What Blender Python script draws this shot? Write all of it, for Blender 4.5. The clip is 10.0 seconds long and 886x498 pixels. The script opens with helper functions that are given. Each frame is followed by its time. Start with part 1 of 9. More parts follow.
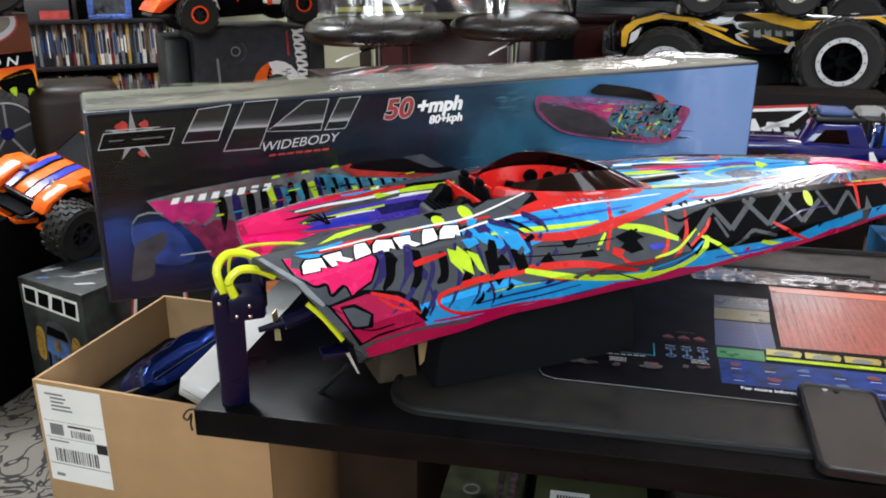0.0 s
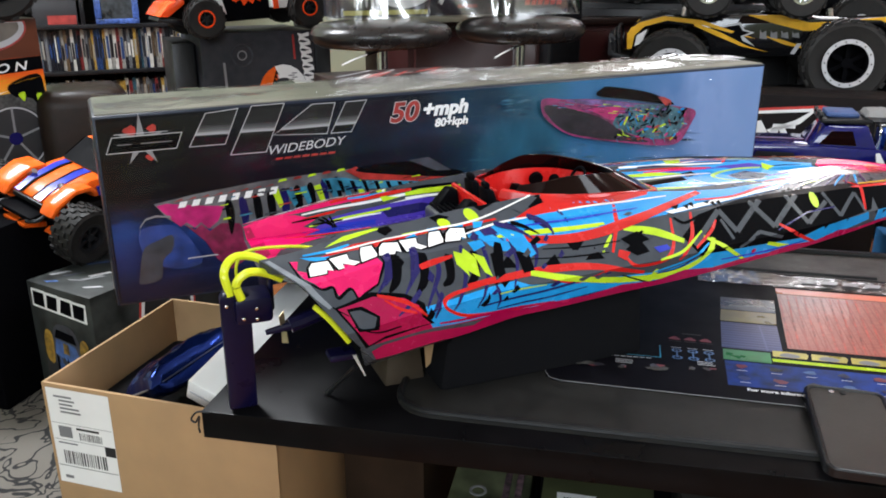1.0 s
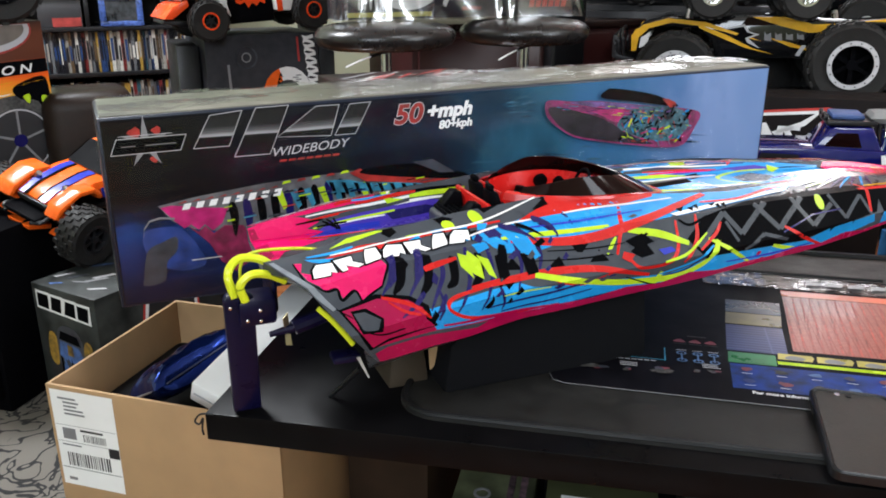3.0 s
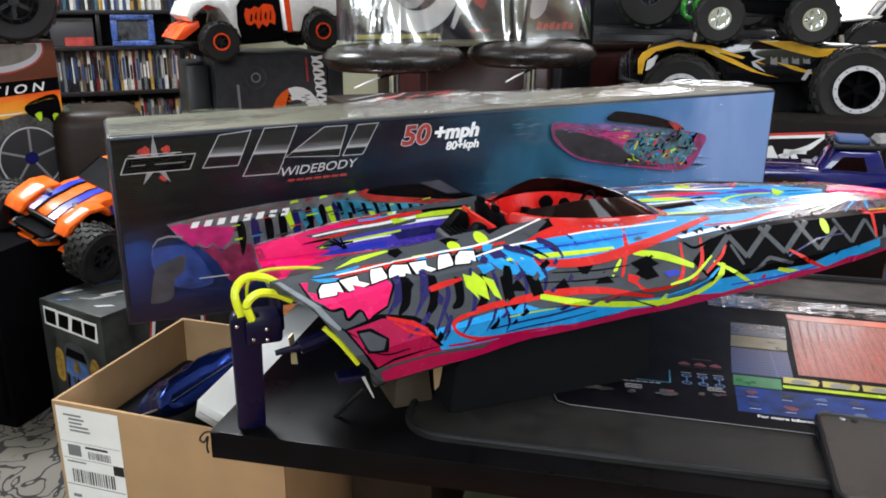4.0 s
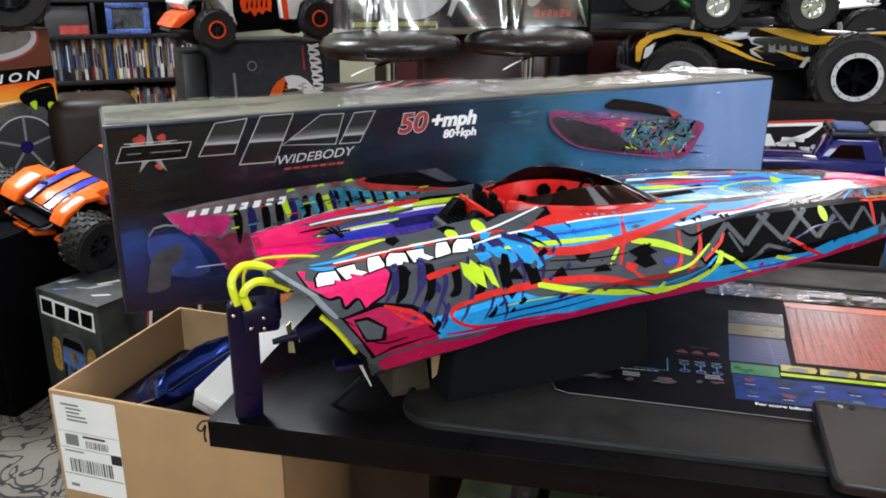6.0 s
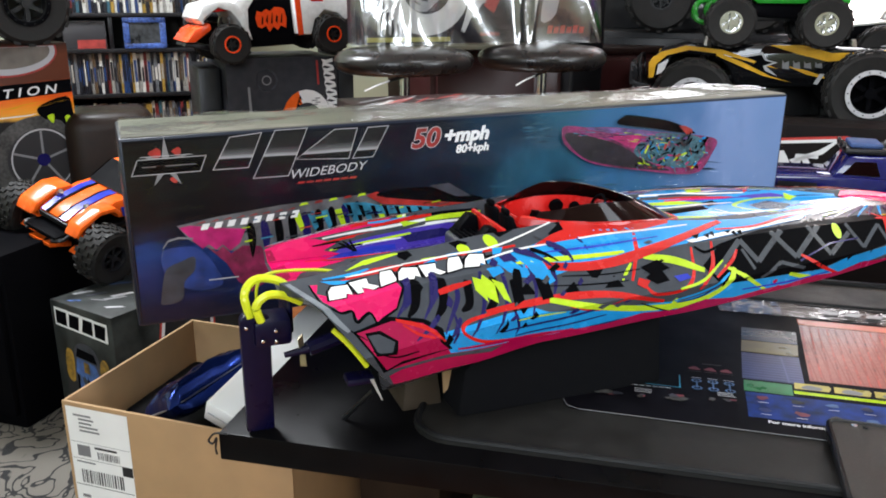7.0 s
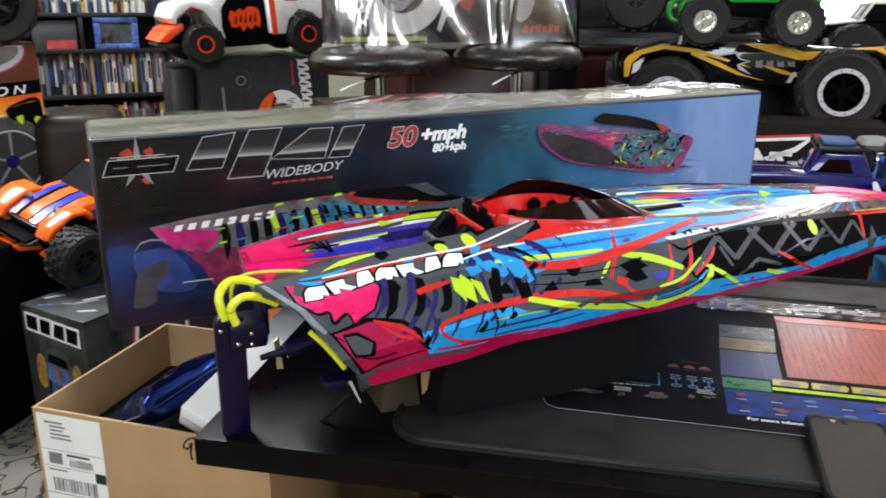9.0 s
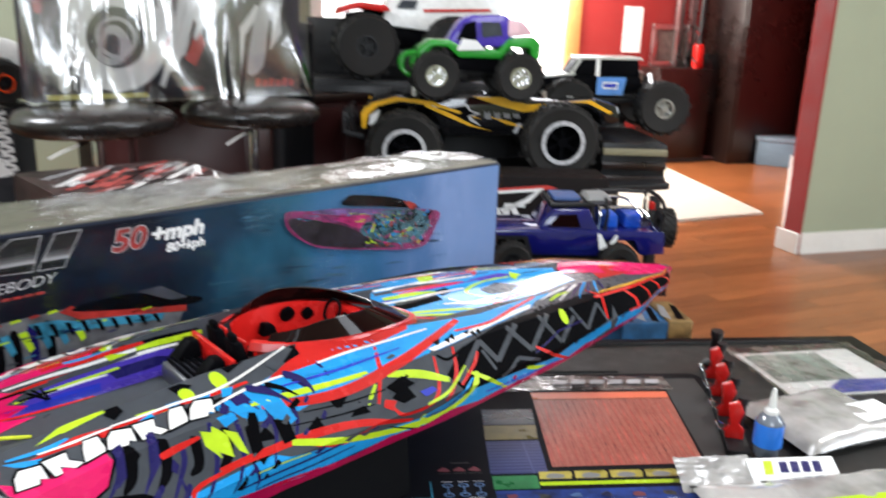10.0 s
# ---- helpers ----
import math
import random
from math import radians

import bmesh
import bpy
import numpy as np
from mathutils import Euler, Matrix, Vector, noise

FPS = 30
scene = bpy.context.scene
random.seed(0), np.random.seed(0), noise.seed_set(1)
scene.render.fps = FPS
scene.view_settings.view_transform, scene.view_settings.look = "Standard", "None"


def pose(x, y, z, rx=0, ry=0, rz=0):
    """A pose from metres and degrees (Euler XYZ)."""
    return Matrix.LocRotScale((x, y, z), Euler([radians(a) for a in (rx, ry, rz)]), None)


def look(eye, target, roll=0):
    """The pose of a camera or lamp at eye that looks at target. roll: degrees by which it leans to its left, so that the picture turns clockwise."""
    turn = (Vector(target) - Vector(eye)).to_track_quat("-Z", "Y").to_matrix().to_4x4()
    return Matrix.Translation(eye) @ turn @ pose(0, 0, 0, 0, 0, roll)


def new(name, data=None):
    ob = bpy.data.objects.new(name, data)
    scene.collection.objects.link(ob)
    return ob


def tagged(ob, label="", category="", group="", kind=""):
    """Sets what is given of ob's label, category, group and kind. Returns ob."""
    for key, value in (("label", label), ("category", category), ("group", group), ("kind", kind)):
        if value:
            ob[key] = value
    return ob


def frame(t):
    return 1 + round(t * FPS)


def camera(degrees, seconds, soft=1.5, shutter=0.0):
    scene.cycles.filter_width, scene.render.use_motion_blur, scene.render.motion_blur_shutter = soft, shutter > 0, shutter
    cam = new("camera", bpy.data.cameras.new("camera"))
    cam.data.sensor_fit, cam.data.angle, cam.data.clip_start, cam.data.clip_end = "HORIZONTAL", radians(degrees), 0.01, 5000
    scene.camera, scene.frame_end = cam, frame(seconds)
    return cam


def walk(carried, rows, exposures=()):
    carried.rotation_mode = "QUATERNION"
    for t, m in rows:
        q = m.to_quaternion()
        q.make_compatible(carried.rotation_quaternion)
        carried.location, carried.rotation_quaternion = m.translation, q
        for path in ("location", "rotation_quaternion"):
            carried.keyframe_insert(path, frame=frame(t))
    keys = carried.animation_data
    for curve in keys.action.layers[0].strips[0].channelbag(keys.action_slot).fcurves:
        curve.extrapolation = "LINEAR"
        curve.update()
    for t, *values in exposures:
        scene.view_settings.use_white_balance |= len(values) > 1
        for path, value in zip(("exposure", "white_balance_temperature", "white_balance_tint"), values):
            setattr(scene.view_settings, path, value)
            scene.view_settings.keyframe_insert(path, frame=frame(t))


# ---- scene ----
cam = camera(57.3, 10.0, soft=1.8, shutter=0.5)
PATH = [
    (0, (-0.011, -1.134, 0.918), (0.774, 0.579, 0.249), 0.4),
    (0.5, (-0.01, -1.132, 0.917), (0.765, 0.575, 0.222), 0.1),
    (1, (-0.012, -1.137, 0.919), (0.76, 0.585, 0.256), 0.1),
    (1.5, (-0.012, -1.136, 0.919), (0.756, 0.588, 0.258), 0.1),
    (2, (-0.012, -1.138, 0.919), (0.75, 0.59, 0.261), -0.2),
    (2.5, (-0.012, -1.137, 0.919), (0.752, 0.589, 0.26), -0.0),
    (3.8, (-0.011, -1.134, 0.917), (0.751, 0.6, 0.274), 0.1),
    (4, (-0.013, -1.14, 0.921), (0.743, 0.608, 0.309), 0.4),
    (4.5, (-0.013, -1.139, 0.92), (0.747, 0.601, 0.29), 0.4),
    (5, (-0.012, -1.136, 0.919), (0.751, 0.599, 0.28), 0.3),
    (6.5, (-0.012, -1.138, 0.919), (0.737, 0.605, 0.286), 0.5),
    (7, (-0.013, -1.139, 0.92), (0.723, 0.62, 0.316), 0.5),
    (7.5, (-0.014, -1.142, 0.921), (0.738, 0.614, 0.329), 0.6),
    (8, (-0.013, -1.139, 0.92), (0.741, 0.612, 0.314), 0.6),
    (8.5, (-0.012, -1.137, 0.919), (0.744, 0.609, 0.302), 0.4),
    (9, (-0.01, -1.131, 0.916), (0.777, 0.606, 0.314), 0.5),
    (9.2, (-0.005, -1.109, 0.936), (0.925, 0.531, 0.269), 0.6),
    (9.4, (0.013, -1.084, 0.943), (1.07, 0.471, 0.262), 1.8),
    (9.5, (0.017, -1.071, 0.947), (1.133, 0.441, 0.263), 2.4),
    (9.6, (0.018, -1.053, 0.962), (1.19, 0.435, 0.319), 2.8),
    (9.7, (0.016, -1.054, 0.976), (1.218, 0.436, 0.398), 2.7),
    (9.8, (0.022, -1.056, 0.985), (1.265, 0.419, 0.458), 2.1),
    (9.9, (0.027, -1.05, 0.992), (1.313, 0.394, 0.479), 1.9),
    (10, (0.03, -1.035, 1.0), (1.349, 0.368, 0.46), 2.1),
]
walk(cam, [(t, look(eye, target, roll)) for t, eye, target, roll in PATH])

# ---- world, lights ----
world = bpy.data.worlds.new("world")
scene.world = world
world.use_nodes = True
wn = world.node_tree.nodes
sky = wn.new("ShaderNodeTexSky")
sky.sky_type = 'NISHITA'
sky.sun_disc = False
sky.sun_elevation = radians(40)
sky.sun_rotation = radians(60)
world.node_tree.links.new(sky.outputs[0], wn["Background"].inputs[0])
wn["Background"].inputs[1].default_value = 0.12


def lamp(name, m, size, size_y, watts, colour):
    d = bpy.data.lights.new(name, 'AREA')
    d.shape, d.size, d.size_y, d.energy, d.color = 'RECTANGLE', size, size_y, watts, colour
    ob = new(name, d)
    ob.matrix_world = m
    return ob


lamp("unseen_overhead_light", look((1.2, -0.9, 2.38), (1.2, -0.9, 0)), 0.9, 0.5, 23, (0.91, 0.945, 1.0))
# This and the next panel are added to brighten background and right wall.
lamp("unseen_overhead_light", look((-0.6, 1.5, 2.38), (-0.6, 1.5, 0)), 0.9, 0.5, 112, (0.91, 0.95, 1.0))
lamp("unseen_overhead_light", look((3.1, -1.3, 2.38), (3.1, -1.3, 0)), 0.9, 0.5, 28, (0.98, 0.99, 0.97))
lamp("window_light", look((3.9, 2.72, 1.5), (1.2, -0.6, 0.6)), 1.4, 1.3, 42, (0.89, 0.925, 1.0))
lamp("hall_window_light", look((4.55, 2.95, 1.5), (5.7, 2.0, 0)), 0.9, 1.1, 170, (1.0, 0.97, 0.9))
# Added fill from behind the camera, with no window in the rear wall.
lamp("rear_fill_light", look((-1.2, -2.6, 1.7), (0.6, -0.2, 0.6)), 1.6, 1.2, 62, (0.82, 0.9, 1.0))
lamp("side_window_light", look((2.7, -2.9, 1.6), (1.1, 0.9, 0.9)), 1.5, 1.3, 84, (0.84, 0.91, 1.0))

# ---- materials ----


def mat(name, colour, rough=0.5, metal=0.0, vary=0.12, scale=30.0, bump=0.0, bump_scale=200.0, coat=0.0, emit=None, strength=0.0, spec=0.5):
    m = bpy.data.materials.new(name)
    m.use_nodes = True
    nt = m.node_tree
    b = nt.nodes["Principled BSDF"]
    b.inputs["Roughness"].default_value = rough
    b.inputs["Metallic"].default_value = metal
    b.inputs["Coat Weight"].default_value = coat
    b.inputs["Coat Roughness"].default_value = 0.06
    b.inputs["Specular IOR Level"].default_value = spec
    tc = nt.nodes.new("ShaderNodeTexCoord")
    if vary > 0:
        n1 = nt.nodes.new("ShaderNodeTexNoise")
        n1.inputs["Scale"].default_value = scale
        n1.inputs["Detail"].default_value = 6
        n2 = nt.nodes.new("ShaderNodeTexNoise")
        n2.inputs["Scale"].default_value = scale / 7
        nt.links.new(tc.outputs["Object"], n1.inputs["Vector"])
        nt.links.new(tc.outputs["Object"], n2.inputs["Vector"])
        ad = nt.nodes.new("ShaderNodeMath")
        ad.operation = 'ADD'
        nt.links.new(n1.outputs[0], ad.inputs[0])
        nt.links.new(n2.outputs[0], ad.inputs[1])
        r = nt.nodes.new("ShaderNodeMapRange")
        r.inputs["From Min"].default_value, r.inputs["From Max"].default_value = 0.7, 1.3
        r.inputs["To Min"].default_value, r.inputs["To Max"].default_value = 1 - vary, 1 + vary
        nt.links.new(ad.outputs[0], r.inputs["Value"])
        mx = nt.nodes.new("ShaderNodeVectorMath")
        mx.operation = 'SCALE'
        mx.inputs[0].default_value = colour
        nt.links.new(r.outputs[0], mx.inputs["Scale"])
        nt.links.new(mx.outputs[0], b.inputs["Base Color"])
        rr = nt.nodes.new("ShaderNodeMapRange")
        rr.inputs["From Min"].default_value, rr.inputs["From Max"].default_value = 0.7, 1.3
        rr.inputs["To Min"].default_value, rr.inputs["To Max"].default_value = max(0.02, rough * 0.8), min(1, rough * 1.25)
        nt.links.new(ad.outputs[0], rr.inputs["Value"])
        nt.links.new(rr.outputs[0], b.inputs["Roughness"])
    else:
        b.inputs["Base Color"].default_value = (*colour, 1)
    if bump > 0:
        n3 = nt.nodes.new("ShaderNodeTexNoise")
        n3.inputs["Scale"].default_value = bump_scale
        n3.inputs["Detail"].default_value = 4
        nt.links.new(tc.outputs["Object"], n3.inputs["Vector"])
        bp = nt.nodes.new("ShaderNodeBump")
        bp.inputs["Strength"].default_value = bump
        bp.inputs["Distance"].default_value = 0.002
        nt.links.new(n3.outputs[0], bp.inputs["Height"])
        nt.links.new(bp.outputs[0], b.inputs["Normal"])
    if emit:
        b.inputs["Emission Color"].default_value = (*emit, 1)
        b.inputs["Emission Strength"].default_value = strength
    return m


def paint(name, colour, rough=0.24, coat=0.2):
    return mat(name, colour, rough, vary=0.12, scale=60, coat=coat, spec=0.3)


BLACK = mat("black_plastic", (0.009, 0.009, 0.0105), 0.38, vary=0.2, spec=0.35)
RUBBER = mat("tyre_rubber", (0.0115, 0.0105, 0.01), 0.65, vary=0.5, scale=60, bump=0.4, bump_scale=160, spec=0.28)
TABLE = mat("black_brown_foil", (0.0045, 0.0042, 0.0047), 0.34, vary=0.3, scale=25, bump=0.03, bump_scale=90, spec=0.09)
CARD = mat("corrugated_cardboard", (0.42, 0.262, 0.132), 0.8, vary=0.12, scale=18, bump=0.15, bump_scale=60)
CARD_WHITE = mat("bleached_white_card", (0.93, 0.93, 0.92), 0.55, vary=0.03, scale=20)
PAPER = mat("white_paper", (0.87, 0.87, 0.86), 0.6, vary=0.04)
INK = mat("black_ink", (0.015, 0.015, 0.017), 0.5, vary=0.0)
GREY_INK = mat("grey_ink", (0.2, 0.2, 0.21), 0.5, vary=0.0)
CHROME = mat("chrome", (0.75, 0.75, 0.76), 0.12, 1.0, vary=0.05)
STEEL = mat("brushed_steel", (0.5, 0.5, 0.5), 0.3, 1.0, vary=0.1)
WHITE = paint("white_paint", (0.75, 0.75, 0.74))
ORANGE = paint("orange_paint", (0.85, 0.125, 0.012))
BLUE = paint("blue_paint", (0.02, 0.035, 0.4))
NAVY = mat("navy_anodised", (0.003, 0.0026, 0.022), 0.3, vary=0.15, scale=60, spec=0.25)
RED = paint("red_paint", (0.5, 0.012, 0.01))
PINK = paint("pink_paint", (0.64, 0.004, 0.108))
MAGENTA = paint("magenta_paint", (0.31, 0.002, 0.05))
CYAN = paint("cyan_paint", (0.01, 0.26, 0.62))
PURPLE = paint("purple_paint", (0.06, 0.035, 0.34))
LIME = paint("fluorescent_yellow_paint", (0.43, 0.63, 0.02))
GREY = mat("grey_paint", (0.05, 0.056, 0.066), 0.3, vary=0.15, scale=60, spec=0.12)
DARK = mat("black_paint", (0.003, 0.003, 0.0038), 0.4, vary=0.1, scale=60, spec=0.01)
INDIGO = paint("indigo_paint", (0.012, 0.01, 0.085))
GOLD = paint("gold_paint", (0.74, 0.4, 0.02))
GREEN = paint("green_paint", (0.02, 0.26, 0.025))
YELLOW_TUBE = mat("yellow_silicone_tube", (0.65, 0.72, 0.02), 0.3, vary=0.1)
SMOKE = mat("smoked_canopy", (0.008, 0.0025, 0.0025), 0.08, vary=0.0, spec=0.16)
LEATHER = mat("black_leather", (0.014, 0.012, 0.012), 0.28, vary=0.2, bump=0.2, bump_scale=120)
MAT_GREY = mat("grey_rubber_mat", (0.0165, 0.0155, 0.0145), 0.5, vary=0.2, bump=0.2, bump_scale=900, spec=0.4)
RIM_PLASTIC = mat("dark_grey_rim_plastic", (0.009, 0.009, 0.0098), 0.5, vary=0.15, spec=0.25)
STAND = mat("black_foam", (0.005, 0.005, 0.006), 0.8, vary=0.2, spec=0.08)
SAGE = mat("sage_wall_paint", (0.36, 0.4, 0.29), 0.8, vary=0.04, scale=8, bump=0.08, bump_scale=300)
REDWALL = mat("red_wall_paint", (0.27, 0.016, 0.015), 0.75, vary=0.06, scale=8, bump=0.08, bump_scale=300)
CEIL = mat("ceiling_white", (0.75, 0.74, 0.7), 0.9, vary=0.03, scale=6)
TRIM = mat("white_trim", (0.78, 0.77, 0.74), 0.4, vary=0.04)
WOOD_TRIM = mat("oak_trim", (0.5, 0.23, 0.08), 0.4, vary=0.2, scale=12)
DARKWOOD = mat("dark_wood", (0.013, 0.0055, 0.0045), 0.3, vary=0.3, scale=10)
MAROON = mat("maroon_panel", (0.034, 0.007, 0.007), 0.4, vary=0.2, scale=10)


def floor_wood():
    m = bpy.data.materials.new("oak_floor_board")
    m.use_nodes = True
    nt = m.node_tree
    b = nt.nodes["Principled BSDF"]
    tc = nt.nodes.new("ShaderNodeTexCoord")
    oi = nt.nodes.new("ShaderNodeObjectInfo")
    mp = nt.nodes.new("ShaderNodeMapping")
    mp.inputs["Scale"].default_value = (2.0, 30.0, 30.0)
    ns = nt.nodes.new("ShaderNodeTexNoise")
    ns.inputs["Scale"].default_value = 3.0
    ns.inputs["Detail"].default_value = 8
    ad = nt.nodes.new("ShaderNodeVectorMath")
    ad.operation = 'ADD'
    nt.links.new(tc.outputs["Object"], ad.inputs[0])
    nt.links.new(oi.outputs["Random"], ad.inputs[1])
    nt.links.new(ad.outputs[0], mp.inputs[0])
    nt.links.new(mp.outputs[0], ns.inputs["Vector"])
    ramp = nt.nodes.new("ShaderNodeValToRGB")
    ramp.color_ramp.elements[0].position, ramp.color_ramp.elements[1].position = 0.3, 0.75
    ramp.color_ramp.elements[0].color = (0.19, 0.062, 0.02, 1)
    ramp.color_ramp.elements[1].color = (0.35, 0.125, 0.042, 1)
    nt.links.new(ns.outputs[0], ramp.inputs[0])
    hs = nt.nodes.new("ShaderNodeHueSaturation")
    mr = nt.nodes.new("ShaderNodeMapRange")
    mr.inputs["To Min"].default_value, mr.inputs["To Max"].default_value = 0.75, 1.2
    nt.links.new(oi.outputs["Random"], mr.inputs[0])
    nt.links.new(mr.outputs[0], hs.inputs["Value"])
    nt.links.new(ramp.outputs[0], hs.inputs["Color"])
    nt.links.new(hs.outputs[0], b.inputs["Base Color"])
    b.inputs["Roughness"].default_value = 0.28
    return m


OAK = floor_wood()

# ---- building helpers ----


def bm_box(x0, y0, z0, x1, y1, z1, bevel=0.0, seg=2):
    bm = bmesh.new()
    bmesh.ops.create_cube(bm, size=1)
    for v in bm.verts:
        v.co = Vector(((x0 + x1) / 2 + v.co.x * (x1 - x0), (y0 + y1) / 2 + v.co.y * (y1 - y0), (z0 + z1) / 2 + v.co.z * (z1 - z0)))
    if bevel > 0:
        bmesh.ops.bevel(bm, geom=list(bm.edges), offset=bevel, segments=seg, affect='EDGES', profile=0.5)
    return bm


def bm_add(bm, other):
    """Joins another bmesh into bm and frees it."""
    me = bpy.data.meshes.new("tmp")
    other.to_mesh(me)
    other.free()
    bm.from_mesh(me)
    bpy.data.meshes.remove(me)
    return bm


def bm_move(bm, m):
    bm.transform(m)
    return bm


def bm_cyl(a, b, r, r2=None, seg=16, caps=True):
    a, b = Vector(a), Vector(b)
    bm = bmesh.new()
    bmesh.ops.create_cone(bm, cap_ends=caps, segments=seg, radius1=r, radius2=r if r2 is None else r2, depth=(b - a).length)
    q = (b - a).to_track_quat("Z", "Y").to_matrix().to_4x4()
    bm.transform(Matrix.Translation((a + b) / 2) @ q)
    return bm


def bm_lathe(profile, seg=32, axis='y'):
    """Turns (radius, along) pairs about the y or the z axis."""
    bm = bmesh.new()
    rings = []
    for r, h in profile:
        ring = []
        for i in range(seg):
            a = 2 * math.pi * i / seg
            c, s = r * math.cos(a), r * math.sin(a)
            ring.append(bm.verts.new((c, h, s) if axis == 'y' else (c, s, h)))
        rings.append(ring)
    for p, q in zip(rings, rings[1:]):
        for i in range(seg):
            bm.faces.new((p[i], p[(i + 1) % seg], q[(i + 1) % seg], q[i]))
    bmesh.ops.remove_doubles(bm, verts=list(bm.verts), dist=1e-5)
    bmesh.ops.recalc_face_normals(bm, faces=list(bm.faces))
    return bm


def smooth_path(pts, n=8):
    """Catmull-Rom through the points."""
    p = [Vector(q) for q in pts]
    p = [p[0] * 2 - p[1]] + p + [p[-1] * 2 - p[-2]]
    out = []
    for i in range(1, len(p) - 2):
        for k in range(n):
            t = k / n
            a, b, c, d = p[i - 1], p[i], p[i + 1], p[i + 2]
            out.append(0.5 * (2 * b + (c - a) * t + (2 * a - 5 * b + 4 * c - d) * t * t + (3 * b - a - 3 * c + d) * t ** 3))
    out.append(p[-2])
    return out


def bm_tube(pts, r, seg=8, n=8):
    path = smooth_path(pts, n)
    bm = bmesh.new()
    rings = []
    for i, c in enumerate(path):
        d = (path[min(i + 1, len(path) - 1)] - path[max(i - 1, 0)]).normalized()
        m = d.to_track_quat("Z", "Y").to_matrix()
        rings.append([bm.verts.new(c + m @ Vector((r * math.cos(2 * math.pi * k / seg), r * math.sin(2 * math.pi * k / seg), 0))) for k in range(seg)])
    for p, q in zip(rings, rings[1:]):
        for i in range(seg):
            bm.faces.new((p[i], p[(i + 1) % seg], q[(i + 1) % seg], q[i]))
    bm.faces.new(rings[0][::-1])
    bm.faces.new(rings[-1])
    return bm


def bm_prism(poly, y0, y1, top_in=0.0, bevel=0.0):
    """A side outline of (x, z) pairs pushed through from y0 to y1; top_in narrows it towards its top."""
    bm = bmesh.new()
    zs = [p[1] for p in poly]
    lo, hi = min(zs), max(zs)
    mid = (y0 + y1) / 2

    def at(x, z, y):
        k = 1 - top_in * (z - lo) / (hi - lo + 1e-9)
        return (x, mid + (y - mid) * k, z)
    a = [bm.verts.new(at(x, z, y0)) for x, z in poly]
    b = [bm.verts.new(at(x, z, y1)) for x, z in poly]
    n = len(poly)
    for i in range(n):
        bm.faces.new((a[i], a[(i + 1) % n], b[(i + 1) % n], b[i]))
    bm.faces.new(a[::-1])
    bm.faces.new(b)
    bmesh.ops.recalc_face_normals(bm, faces=list(bm.faces))
    if bevel > 0:
        bmesh.ops.bevel(bm, geom=[e for e in bm.edges], offset=bevel, segments=2, affect='EDGES', profile=0.5, clamp_overlap=True)
    return bm


def link_mesh(name, bm, material, smooth=True):
    me = bpy.data.meshes.new(name)
    bmesh.ops.triangulate(bm, faces=[f for f in bm.faces if len(f.verts) > 4])
    bm.to_mesh(me)
    bm.free()
    for m in (material if isinstance(material, (list, tuple)) else [material]):
        me.materials.append(m)
    if smooth:
        me.shade_smooth()
        me.set_sharp_from_angle(angle=radians(35))
    return new(name, me)


def part(name, bm, material, parent, label="", smooth=True):
    ob = link_mesh(name, bm, material, smooth)
    ob.parent = parent
    return tagged(ob, label) if label else ob


def thing(name, m, label, category, group=""):
    ob = new(name)
    ob.empty_display_size = 0.05
    ob.matrix_world = m
    return tagged(ob, label, category, group)


def structure(name, bm, material, label):
    return tagged(link_mesh(name, bm, material, False), label, name.split("_")[0], kind="structure")


def flat(poly, lift, plane="xz"):
    """A thin flat print: a polygon in the xz plane facing -y, or in the xy plane facing up."""
    bm = bmesh.new()
    if plane == "xz":
        bm.faces.new([bm.verts.new((x, -lift, z)) for x, z in poly])
        want = Vector((0, -1, 0))
    else:
        bm.faces.new([bm.verts.new((x, y, lift)) for x, y in poly])
        want = Vector((0, 0, 1))
    bm.normal_update()
    for f in bm.faces:
        if f.normal.dot(want) < 0:
            f.normal_flip()
    return bm


def rect(x0, z0, x1, z1, slant=0.0):
    return [(x0, z0), (x1, z0), (x1 + slant, z1), (x0 + slant, z1)]


def lettering(text, size, m, material, parent, name="lettering", shear=0.0, bold=0.0, label=""):
    """Words in the built-in font, turned into a mesh, lying in the local xy plane of m."""
    cu = bpy.data.curves.new(name, 'FONT')
    cu.body, cu.size, cu.shear, cu.offset = text, size, shear, bold
    tmp = bpy.data.objects.new("tmp", cu)
    scene.collection.objects.link(tmp)
    dg = bpy.context.evaluated_depsgraph_get()
    me = bpy.data.meshes.new_from_object(tmp.evaluated_get(dg))
    bpy.data.objects.remove(tmp)
    me.materials.clear()
    me.materials.append(material)
    ob = new(name, me)
    ob.parent = parent
    ob.matrix_local = m
    return tagged(ob, label) if label else ob


TOP_Z = 0.45
TABLE_POSE = pose(0.066, -0.306, 0, 0, 0, -35.4)

CLEAR = bpy.data.materials.new("clear_plastic_film")
CLEAR.use_nodes = True
cn = CLEAR.node_tree
for nd in list(cn.nodes):
    cn.nodes.remove(nd)
c_out = cn.nodes.new("ShaderNodeOutputMaterial")
c_mix = cn.nodes.new("ShaderNodeMixShader")
c_tr = cn.nodes.new("ShaderNodeBsdfTransparent")
c_gl = cn.nodes.new("ShaderNodeBsdfGlossy")
c_gl.inputs["Roughness"].default_value = 0.16
c_mix.inputs[0].default_value = 0.38
c_tc = cn.nodes.new("ShaderNodeTexCoord")
c_ns = cn.nodes.new("ShaderNodeTexNoise")
c_ns.inputs["Scale"].default_value = 18
c_ns.inputs["Detail"].default_value = 3
c_bp = cn.nodes.new("ShaderNodeBump")
